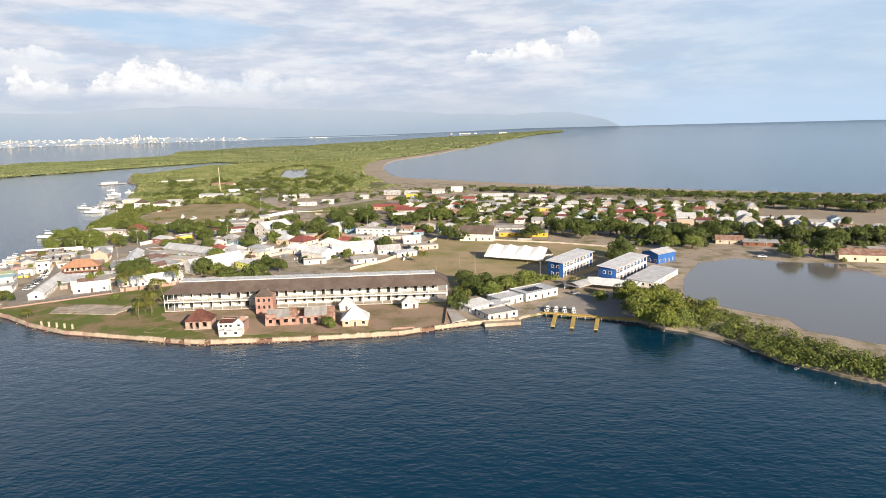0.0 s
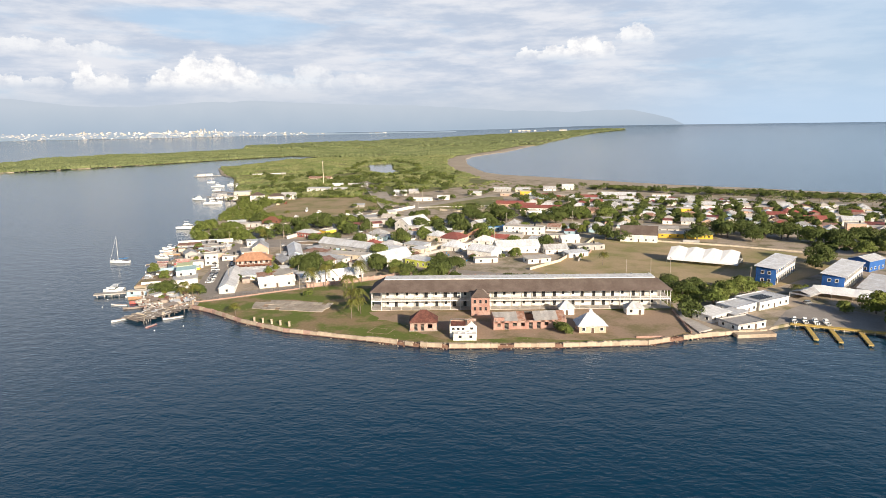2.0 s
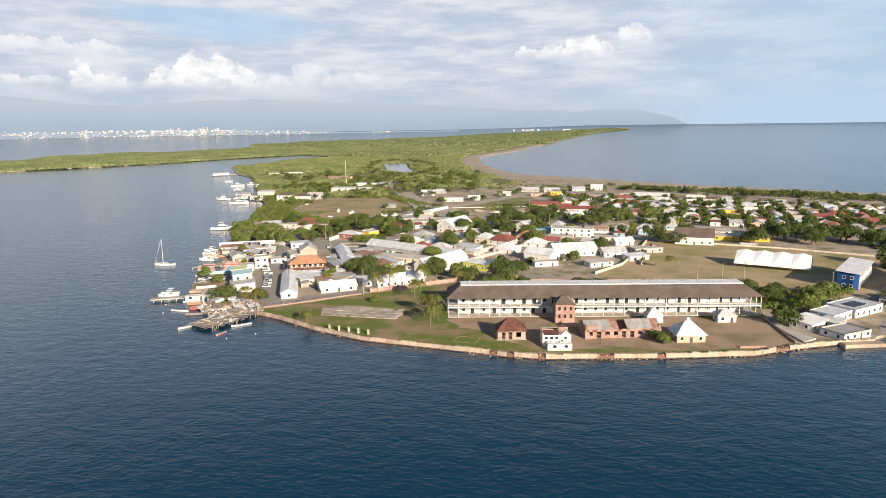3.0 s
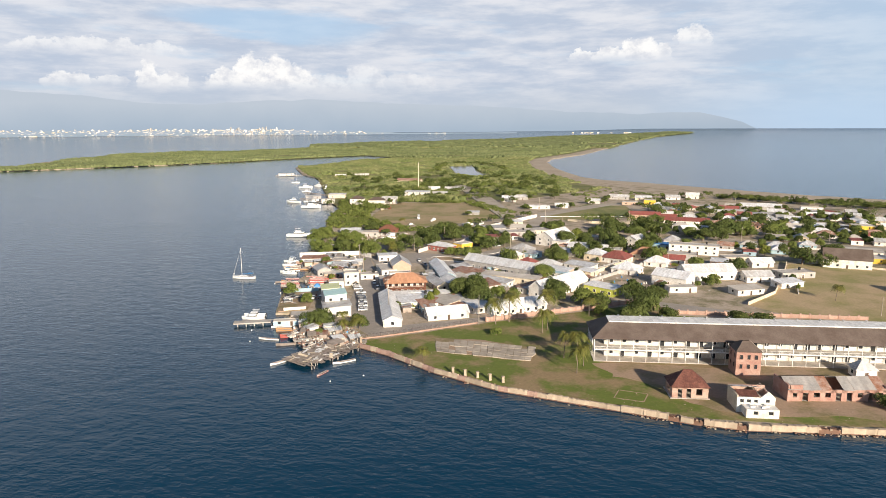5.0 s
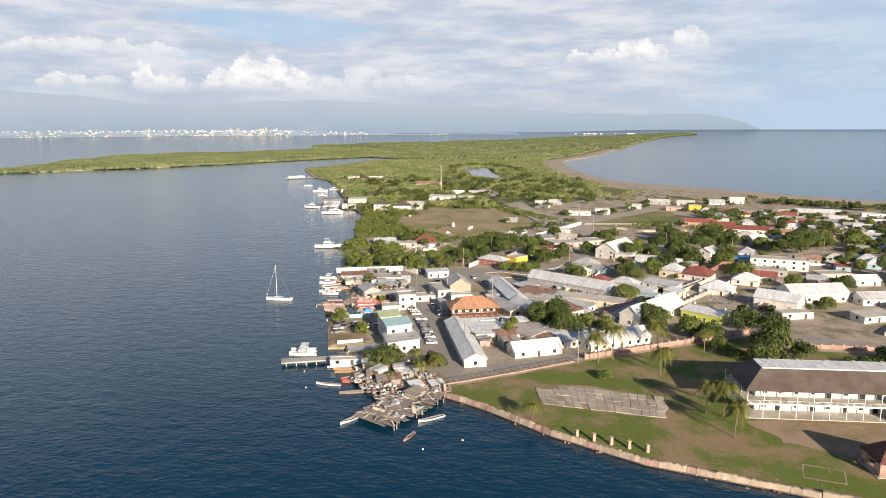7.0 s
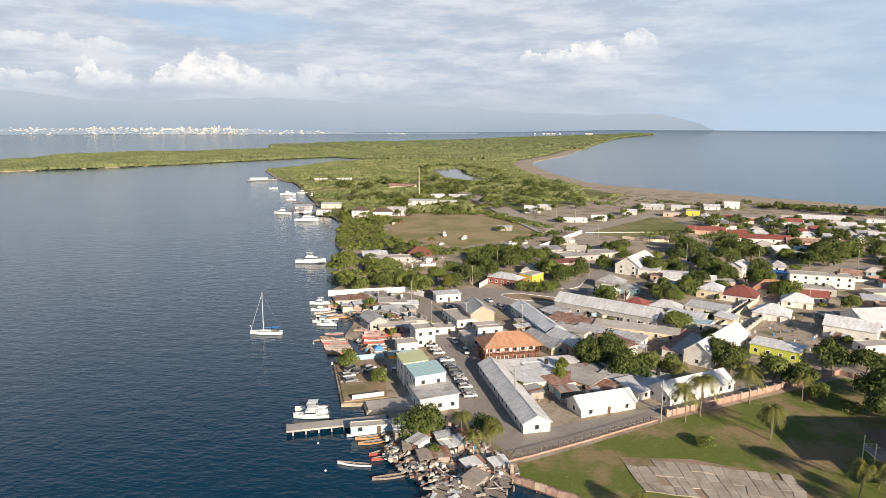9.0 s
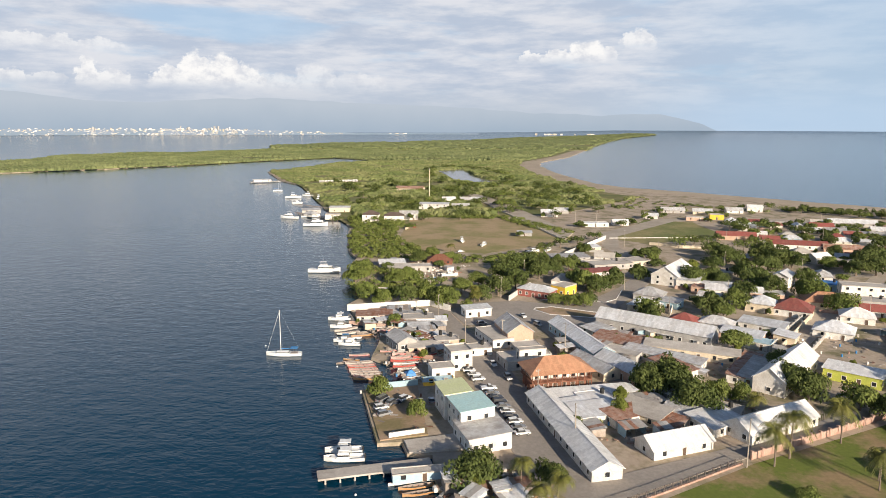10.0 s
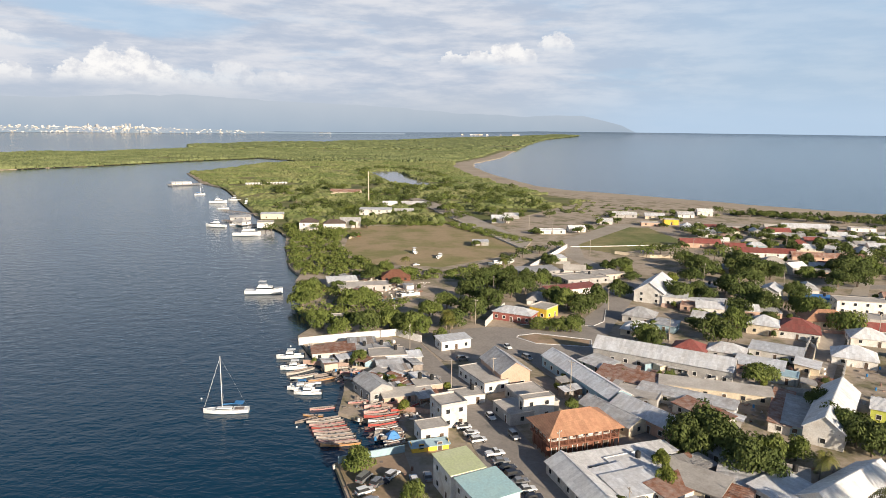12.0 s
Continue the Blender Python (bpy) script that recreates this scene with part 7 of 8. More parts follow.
motor_boat(-196, 588, 20, 9, G, tall=False, label="white motor boat laid up near the trees")
motor_boat(-186, 593, 60, 8, G, label="white motor boat laid up near the trees")
motor_boat(-253, 405.5, 192, 9, G, tall=False, label="long white motor boat drawn up beside the boathouse")
motor_boat(-251, 408, 192, 8.5, G, tall=False, label="white motor boat drawn up beside the boathouse")
for k in range(4):
    motor_boat(43.5 + 3.4 * k, 274.5 - 1.1 * k, 70 + 4 * k, 6.5, G, tall=False, label="white boat parked on the quay of the boat club")
# boats off the beach, and drawn up side by side on it
BEACHED = G - 0.02
canoe(-266.9, 396.3, 195, "p", -0.25, 6.9)
canoe(-268.8, 391.9, 175, "o", -0.25, 5.5)
canoe(-270.2, 388.9, 216, "g", -0.25, 6.4)
canoe(-265.6, 388.4, 201, "c", -0.25, 9.0)
canoe(-264.4, 386.3, 198, "p", -0.25, 9.2)
canoe(-263.6, 384.3, 196, "r", -0.25, 9.0)
canoe(-262.9, 382.3, 193, "p", -0.25, 9.2)
canoe(-262.2, 380.4, 192, "c", -0.25, 9.4)
canoe(-261.2, 378.5, 190, "c", -0.25, 9.6)
canoe(-260.7, 376.6, 189, "p", -0.25, 9.0)
canoe(-259.7, 374.7, 189, "o", -0.25, 9.8)
canoe(-251.1, 395.5, 207, "p", BEACHED, 9.2)
canoe(-244.2, 393.5, 219, "r", BEACHED, 9.6)
canoe(-250.8, 391.6, 205, "p", BEACHED, 9.4)
canoe(-250.4, 388.4, 194, "r", BEACHED, 9.2)
canoe(-249.6, 386.0, 198, "w", BEACHED, 8.3)
canoe(-249.6, 383.6, 202, "r", BEACHED, 8.2)
canoe(-248.6, 381.6, 203, "b", BEACHED, 6.4)
canoe(-247.9, 379.8, 196, "g", BEACHED, 6.5)
canoe(-247.3, 378.1, 201, "w", BEACHED, 6.3)
canoe(-247.0, 376.3, 202, "g", BEACHED, 6.2)
canoe(-246.6, 374.4, 204, "w", BEACHED, 5.6)
canoe(-246.2, 372.6, 203, "b", BEACHED, 5.7)
canoe(-277.5, 424.5, 219, "c", -0.25, 9.6)
canoe(-275.6, 420.0, 208, "c", -0.25, 8.9)
canoe(-269.8, 417.6, 208, "o", -0.25, 8.5)
canoe(-274.1, 414.0, 195, "w", -0.25, 9.0)
canoe(-279.0, 431.0, 200, "g", -0.25, 8.0)
canoe(-269.0, 422.0, 212, "g", -0.25, 8.0)
canoe(-241, 314.5, 204, "b")
canoe(-238.5, 312.8, 200, "o")
canoe(-237.3, 310.3, 202, "o")
canoe(-234, 305.5, 212, "r")
canoe(-232.8, 303, 208, "r")
canoe(-240, 299, 176, "w")
canoe(-231, 294, 200, "g")
canoe(-226.5, 276, 238, "w", group="fishing boats off the jetty")
canoe(-205.5, 279, 218, "w", group="fishing boats off the jetty")
canoe(-209.5, 268, 250, "p", L=5.5, group="fishing boats off the jetty")
canoe(-228, 313.5, 20, "w", G - 0.02, 7)
canoe(-226, 316, 12, "r", G - 0.02, 7)
canoe(-231, 317, 25, "o", G - 0.02, 7)
canoe(106.5, 219, 150, "w", L=5, group="small boats at the lagoon bank")
canoe(99.5, 228.5, 120, "g", L=4.5, group="small boats at the lagoon bank")
canoe(112, 203.5, 40, "w", L=4.5, group="small boats at the lagoon bank")
buoy = Shape().tube([(0, 0, -0.2), (0, 0, 0.1), (0, 0, 0.35)], [0.2, 0.3, 0.12], 8).mesh("mooring_buoy", HULLW)
for x, y in ((-251, 309), (-246, 296), (-205, 262), (-272, 385), (-196, 268), (-302, 404), (-297, 520), (-420, 828), (116, 190), (-285, 450)):
    tagged(part("mooring_buoy", buoy, None, at=pose(x, y, 0)), "small white mooring buoy floating on the water", "buoy", "mooring buoys")

# ---- cars ----
def car_meshes(L, W, H, mat, kind):
    b = Shape()
    prof = [(-0.5, 0.28), (-0.5, 0.62), (-0.3, 0.66), (0.22, 0.62), (0.46, 0.52), (0.5, 0.3)]
    half = W / 2
    for sgn in (-1, 1):
        pass
    vs = [(u * L, -half * (0.94 if abs(u) > 0.45 else 1), z * H) for u, z in prof] + [(u * L, half * (0.94 if abs(u) > 0.45 else 1), z * H) for u, z in prof]
    n = len(prof)
    b.add(vs, [tuple(range(n)), tuple(range(2 * n - 1, n - 1, -1))] + [(i, n + i, n + (i + 1) % n, (i + 1) % n) for i in range(n)])
    c = Shape()
    u0, u1, v0, v1 = {"car": (-0.40, 0.18, -0.30, 0.05), "suv": (-0.48, 0.2, -0.44, 0.1), "van": (-0.49, 0.36, -0.47, 0.24), "pickup": (-0.1, 0.24, -0.06, 0.12)}[kind]
    vs = []
    for (a, z), k in (((u0, 0.63), 0.93), ((u1, 0.62), 0.93)):
        vs += [(a * L, -half * k, z * H), (a * L, half * k, z * H)]
    for a in (v0, v1):
        vs += [(a * L, -half * 0.78, H), (a * L, half * 0.78, H)]
    c.add(vs, [(0, 2, 6, 4), (3, 1, 5, 7), (1, 0, 4, 5), (2, 3, 7, 6)], 1)
    c.add(vs, [(4, 6, 7, 5)], 0)
    return b.mesh("body", mat), c.mesh("cabin", (mat, GLASS))


TYRE = Shape().tube([(0, -0.11, 0), (0, 0.11, 0)], 0.33, 12).mesh("tyre", RUBBER)
RIM = Shape().tube([(0, -0.12, 0), (0, 0.12, 0)], 0.19, 8).mesh("rim", METAL)
CARS = {}
for cname, cmat in (("white", CARWHITE), ("silver", CARGREY), ("dark", CARDARK), ("red", CARRED)):
    for kind, (L, W, H) in {"car": (4.0, 1.7, 1.45), "suv": (4.1, 1.75, 1.7), "van": (4.5, 1.8, 2.0), "pickup": (4.7, 1.8, 1.75)}.items():
        CARS[cname, kind] = (*car_meshes(L, W, H, cmat, kind), L, W, H)
LIGHTM = Shape().box(0, 0, 0, 0.06, 0.32, 0.14).mesh("headlight", FRAME)
TAIL = Shape().box(0, 0, 0, 0.06, 0.28, 0.16).mesh("tail_light", CARRED)


def car(x, y, rot, colour="white", kind="car", label="", group="parked cars in the street"):
    body, cabin, L, W, H = CARS[colour, kind]
    root = thing("car", pose(x, y, G + 0.09, 0, 0, rot), label or colour + {"car": " saloon car", "suv": " estate car", "van": " minibus", "pickup": " pickup truck"}[kind] + " parked beside the street", "car", group)
    part("body", body, None, root)
    part("cabin", cabin, None, root)
    for u in (-0.31, 0.31):
        for v in (-1, 1):
            wheel = part("wheel", TYRE, None, root, at=pose(u * L, v * (W / 2 - 0.1), 0.33))
            part("rim", RIM, None, wheel)
    for v in (-1, 1):
        part("headlight", LIGHTM, None, root, at=pose(L * 0.485, v * W * 0.33, H * 0.42))
        part("tail_light", TAIL, None, root, at=pose(-L * 0.5, v * W * 0.36, H * 0.48))


for k, (x, y, c, kd) in enumerate(((-229, 381, "white", "car"), (-227.4, 377.4, "white", "car"), (-226, 373.5, "white", "suv"), (-222.8, 366.5, "white", "pickup"), (-221.8, 362.8, "silver", "car"), (-220.7, 359.8, "dark", "car"), (-219.8, 356.8, "dark", "suv"),
                                   (-218.8, 353.8, "silver", "car"), (-217.8, 350.6, "white", "car"), (-217, 347.4, "dark", "car"), (-216, 344.2, "white", "suv"), (-215.2, 341, "silver", "car"), (-214.4, 338, "white", "car"))):
    car(x, y, 12 + (k * 7) % 9, c, kd)
car(-221.5, 387, -72, "white", "car", "white saloon car driving along the street")
car(-217, 375.5, -72, "silver", "suv", "silver estate car driving along the street")
for x, y, r, c, k in ((-252.5, 355.8, 60, "silver", "van"), (-249.6, 354.2, 62, "silver", "suv"), (-246.5, 357.2, 55, "white", "suv"), (-241.8, 355.2, 100, "white", "car"), (-238.8, 356.4, 98, "silver", "car")):
    car(x, y, r, c, k, group="cars parked beside the fishery building")
car(-209, 444, -70, "white", "car")
car(-204, 432.5, -60, "silver", "suv")
car(-246, 413, 10, "white", "van")
car(-225.5, 432, 15, "silver", "suv")
car(-247, 431, 10, "white", "car")
car(-246, 428, 10, "silver", "car")
car(-250.5, 346.5, 35, "silver", "suv", "silver estate car under the tree on the quay")
car(-252, 350.5, 30, "white", "suv", "white estate car under the tree on the quay")
car(-249, 354, 30, "dark", "car", "dark car beside the blue wall on the quay")
car(-167.5, 497, 30, "white", "car")
car(-240, 585, 20, "white", "car", "white car standing on the rough meadow")
car(-120, 540, -10, "white", "car")
car(-40, 756, 0, "white", "car")
car(-10, 752, 0, "silver", "suv")
car(20, 540, -20, "white", "van")
car(60, 300, 30, "silver", "suv", "silver estate car behind the boat club")
car(180, 372, -20, "white", "pickup", "white pickup truck beside the lagoon")

# ---- poles, fences and walls ----
def pole(x, y, h=9.0, arm=True, label="tall weathered wooden power pole with crossarm", lean=0.0):
    root = thing("utility_pole", pose(x, y, G, lean, lean * 0.5, tree_rng.uniform(0, 180)), label, "pole", "power poles")
    part("shaft", Shape().tube([(0, 0, -0.3), (0, 0, h)], [0.17, 0.11], 7), POLEWOOD, root)
    if arm:
        part("crossarm", Shape().box(0, 0, h - 0.7, 2.0, 0.12, 0.14), POLEWOOD, root)
        for u in (-0.8, 0.0, 0.8):
            part("insulator", Shape().tube([(u, 0, h - 0.55), (u, 0, h - 0.3)], 0.06, 5), FRAME, root)
    return root


POLE_AT = [(-218, 410), (-231, 403), (-217.5, 474), (-209, 361), (-197, 401), (-159, 494), (-150, 449), (-141, 698), (-153, 726), (-249, 470), (-136, 612), (-124, 575), (-60, 535), (-10, 529), (40, 520), (100, 500), (160, 470), (-30, 742), (40, 728), (100, 705),
           (17, 353), (49, 334), (-98, 540), (-70, 452), (-205, 520), (-202, 333), (-243, 440), (205, 452), (250, 440), (60, 620), (120, 590), (0, 640), (-70, 620), (200, 560), (-120, 470)]
for k, (x, y) in enumerate(POLE_AT):
    pole(x, y, 9 + (k * 5) % 3, lean=((k * 7) % 5 - 2) * 0.6)
pole(-164.5, 325, 12, False, "tall bare white concrete lamp post at the garden wall")
for k in range(2):
    pole(-4 + 13 * k, 357 + 3 * k, 8, False, "slender sports field light post")

chim = thing("radio_mast", pose(-284, 866, G), "slim white mast standing over the trees", "mast")
part("shaft", Shape().tube([(0, 0, -0.2), (0, 0, 33)], [0.5, 0.32], 10), CREAM, chim)
part("collar", Shape().tube([(0, 0, 32.4), (0, 0, 33.4)], 0.45, 10), METAL, chim)


def garden_wall(line, h, mat, name, label, pier=3.6, cap=True):
    root = tagged(part(name, Shape().box(0, 0, 0, 0.01, 0.01, 0.01), mat), label, "wall", kind="structure")
    root.matrix_basis = pose(line[0][0], line[0][1], G)
    inv = root.matrix_basis.inverted()
    for p, a, l in along(line, pier):
        at = inv @ pose(p.x, p.y, G - 0.2, 0, 0, a)
        part("wall_panel", Shape().box(0, 0, 0, l + 0.02, 0.32, h + 0.2), mat, root, at=at)
        if cap:
            part("pier", Shape().box(-l / 2, 0, 0, 0.55, 0.55, h + 0.55).box(-l / 2, 0, h + 0.55, 0.7, 0.7, 0.14), mat, root, at=at)
    return root


garden_wall([(-162, 329), (-135, 344.5), (-114, 357), (-100, 365)], 1.7, PALEBRICK, "brick_wall", "old pink brick garden wall with piers")
garden_wall([(-100, 365), (-88, 350), (-12, 350)], 1.5, PALEBRICK, "brick_wall", "old pink brick wall behind the hospital")
garden_wall([(-282, 449), (-262, 455), (-248, 459), (-239, 451)], 2.6, WHITE, "white_wall", "long white boundary wall at the boatyard", 6, False)
garden_wall([(-247.5, 333.5), (-239, 337)], 1.5, WHITE, "white_wall", "white wall across the quay yard", 4, False)
garden_wall([(-259, 363.5), (-244, 369)], 1.8, SKYBLUE, "blue_wall", "pale blue wall at the boat beach", 4, False)
garden_wall([(-214, 470), (-207, 488), (-203, 497)], 2.4, WHITE, "white_wall", "white boundary wall beside the bar", 5, False)
garden_wall([(-178, 577), (-160, 610), (-143, 642)], 2.6, WHITE, "white_wall", "long white boundary wall", 6, False)
garden_wall([(-118, 622), (-100, 610), (-70, 612)], 1.8, CREAM, "white_wall", "low cream boundary wall", 6, False)
garden_wall([(-52, 368), (-34, 390), (-16, 432), (-4, 464)], 1.5, CREAM, "field_wall", "cream boundary wall of the playing field", 6, False)
garden_wall([(8, 466), (75, 436), (120, 408)], 0.9, CREAM, "field_wall", "low pale wall along the road", 6, False)
garden_wall([(-126, 404), (-90, 456)], 2.0, CREAM, "lane_wall", "cream lane wall between the houses", 6, False)
garden_wall([(-140, 645), (-55, 655)], 0.5, WHITE, "kerb_wall", "low pale kerb wall of the green", 8, False)
garden_wall([(-200, 472), (-186, 476), (-172, 470), (-166, 476), (-160, 494)], 0.25, FRAME, "kerb_wall", "white painted garden kerb", 6, False)
garden_wall([(-204, 456), (-203, 458.5), (-196, 461), (-177, 453), (-179, 445), (-198, 449), (-204, 456)], 0.22, FRAME, "kerb_wall", "white kerb round the traffic island", 5, False)
garden_wall([(-172, 632), (-222, 828)], 0.9, CONC, "causeway_wall", "grey concrete retaining wall of the causeway", 8, True)
garden_wall([(0, 258.5), (1.5, 290)], 0.8, PALEBRICK, "yard_wall", "low broken brick yard wall", 6, False)
garden_wall([(-21, 253), (-12, 254), (-9, 252)], 0.7, PALEBRICK, "yard_wall", "low broken brick foundations", 4, False)
garden_wall([(-120, 258), (-112, 256), (-110, 262), (-118, 264), (-120, 258)], 0.06, DIRT, "foundation", "low brick foundation outline in the grass", 4, False)
patch("yard_floor", [(3, 259), (9, 263), (3, 282), (0.6, 281)], CONC, 0.5, "pale concrete ramp at the yard's end", "slab")


def fence(line, h, label, gap=2.6):
    root = thing("railing_fence", pose(line[0][0], line[0][1], G), label, "fence")
    inv = root.matrix_basis.inverted()
    for p, a, l in along(line, gap):
        at = inv @ pose(p.x, p.y, G, 0, 0, a)
        part("kerb", Shape().box(0, 0, -0.2, l + 0.02, 0.35, 0.65), PALEBRICK, root, at=at)
        part("post", Shape().box(-l / 2, 0, 0.3, 0.14, 0.14, h), RAIL, root, at=at)
        for z in (0.75, h - 0.1):
            part("rail", Shape().box(0, 0, z, l, 0.06, 0.07), RAIL, root, at=at)
        b = Shape()
        for k in range(6):
            b.box((k - 2.5) * l / 6, 0, 0.4, 0.035, 0.035, h - 0.2)
        part("bars", b, RAIL, root, at=at)


fence([(-206, 300.5), (-199, 304.5), (-186, 312.5), (-165, 326.5)], 1.7, "dark iron railing fence on a low kerb")
for k in range(5):
    g = thing("gun_post", pose(-168 + 4 * k, 271.2 - 1.45 * k, G, 0, 0, 20), "old stone post standing on the lawn near the wall", "post", "stone posts")
    part("shaft", Shape().box(0, 0, -0.1, 0.8, 0.8, 1.9, 0, 0, 0.85), WALLSTONE, g)
    part("cap", Shape().box(0, 0, 1.8, 0.9, 0.9, 0.25), WALLSTONE, g)
g = thing("gate_post", pose(-204, 295.5, G), "tall white gate post at the corner of the wall", "post")
part("shaft", Shape().box(0, 0, -0.1, 0.7, 0.7, 2.6), WALLSTONE, g)
part("cap", Shape().box(0, 0, 2.5, 0.9, 0.9, 0.2), WALLSTONE, g)

# palms
for x, y, h in ((-158, 326, 11), (-153, 330, 12.5), (-137, 339, 12), (-140, 317, 9.5), (-121, 343, 8), (-129, 288, 11), (-129.5, 276, 9), (-138, 321, 8.5), (-133, 290, 10), (-127, 283, 8)):
    palm(x, y, h)
palm(-179, 280, 5.5, "small coconut palm near the sea wall")
palm(-213, 303, 7, "palm tree beside the jetty shacks")
palm(-209, 306, 7.5, "palm tree beside the jetty shacks")
palm(-153, 353, 7, "dead brown palm beside the white hall")
palm(-12, 380, 8, "palm tree on the playing field")
palm(-228, 462, 6, "palm tree at the white wall")
palm(-246, 578, 7, "palm tree at the edge of the meadow")
palm(-193, 575, 7, "palm tree near the boats ashore")
palm(62, 316, 5, "small palm in the boat club garden")
tree(-157, 312, 2.6, 3.0, "l", "bush", "round green bush on the lawn")
tree(-112, 336, 2.6, 3.2, "l", "bush", "round green bush on the lawn")

# ---- piers, jetties and decks ----
def pier(a, b, w, top, mat, label, step=3.0, t=0.45, name="pier"):
    a, b = Vector(a), Vector(b)
    L, rot = (b - a).length, math.degrees(math.atan2(b.y - a.y, b.x - a.x))
    m = (a + b) / 2
    root = thing(name, pose(m.x, m.y, 0, 0, 0, rot), label, "pier")
    part("deck", Shape().box(0, 0, top - t, L, w, t), mat, root)
    n = max(2, int(L / step))
    pile = Shape().tube([(0, 0, -1.5), (0, 0, top - t + 0.05)], 0.22, 7).mesh("pile", CONC if mat is not GREYWOOD else GREYWOOD)
    for k in range(n):
        for v in (-1, 1):
            part("pile", pile, None, root, at=pose(-L / 2 + (k + 0.5) * L / n, v * (w / 2 - 0.25), 0))
    return root


pier((-260.5, 314), (-236, 322), 4.0, 1.45, CONC, "concrete pier on round piles with moored motor boats")
for x0, y0, x1, y1 in ((46, 269.5, 42, 253), (53, 266.5, 49, 250), (62, 263, 57.5, 247)):
    pier((x0, y0), (x1, y1), 1.5, 0.9, YELLOWQ, "narrow yellow finger jetty", name="jetty")
pier((41, 272), (77, 257.5), 2.2, 1.15, YELLOWQ, "long yellow painted quay edge of the boat club", name="quay_edge")
pier((15.5, 258.5), (30, 260.5), 4.5, 1.3, WALLSTONE, "pale stone jetty in front of the club", name="stone_jetty", t=1.4)
pier((-548, 1078), (-512, 1100), 10, 1.6, CONC, "far dark jetty with sheds", name="jetty")
village_house(-535, 1090, 24, 8, 30, 3.2, "s", "W", "W")
for k in range(14):
    village_house(-452 + 3.5 * k, 1084 + 1.6 * k, 2.2, 4, 25, 2.4, "g", "W", "W")
pier((-394, 765), (-345, 722), 4, 1.2, GREYWOOD, "long weathered wooden marina dock", name="dock", t=0.3)
pier((-412, 830), (-372, 800), 3, 1.2, GREYWOOD, "long weathered wooden marina dock", name="dock", t=0.3)
village_house(-374, 742, 12, 8, -40, 3.2, "h", "Z", "W")
patch("quay_platform", [(-243.5, 332), (-241.5, 326), (-228, 329), (-230.5, 337)], CONC, 0.5, "raised grey concrete platform at the pier", "quay")
patch("quay_yard", [(-259, 363), (-249.5, 332), (-238, 336), (-241, 352), (-244, 368)], DIRT, 0.3, "pale concrete quay yard", "quay")


def shack_deck():
    """The ramshackle jetty: planks and loose sheets on crooked piles over the water."""
    root = thing("plank_jetty", pose(-214, 286, 0, 0, 0, 62), "ramshackle grey plank jetty on crooked piles over the water", "jetty")
    rr = random.Random(8)
    n = 0
    for k in range(34):
        x = -14 + k * 0.86
        w = 16 * (1 - 0.25 * abs(k - 15) / 17) * rr.uniform(0.85, 1.05)
        part("plank", Shape().box(0, 0, 0, 0.78, w, 0.09), GREYWOOD, root, at=pose(x, rr.uniform(-0.8, 0.8), 1.15 + rr.uniform(-0.06, 0.12), rr.uniform(-1.5, 1.5), rr.uniform(-3, 3), rr.uniform(-3, 3)))
    pile = Shape().tube([(0, 0, -1.5), (0.1, 0.05, 1.2)], 0.16, 6).mesh("pile", GREYWOOD)
    for k in range(26):
        part("pile", pile, None, root, at=pose(rr.uniform(-14, 14), rr.choice((-1, 1)) * rr.uniform(5, 7.5), 0, rr.uniform(-6, 6), rr.uniform(-6, 6), 0))
    for k in range(95):
        part("loose_board", Shape().box(0, 0, 0, rr.uniform(1.0, 3.6), rr.uniform(0.15, 1.2), 0.06), rr.choice((GREYWOOD, GREYWOOD, CREAM, PALEZINC, WHITE)), root, at=pose(rr.uniform(-13, 16), rr.uniform(-6, 6), 1.35 + rr.uniform(0, 0.5), rr.uniform(-12, 12), rr.uniform(-12, 12), rr.uniform(0, 180)))


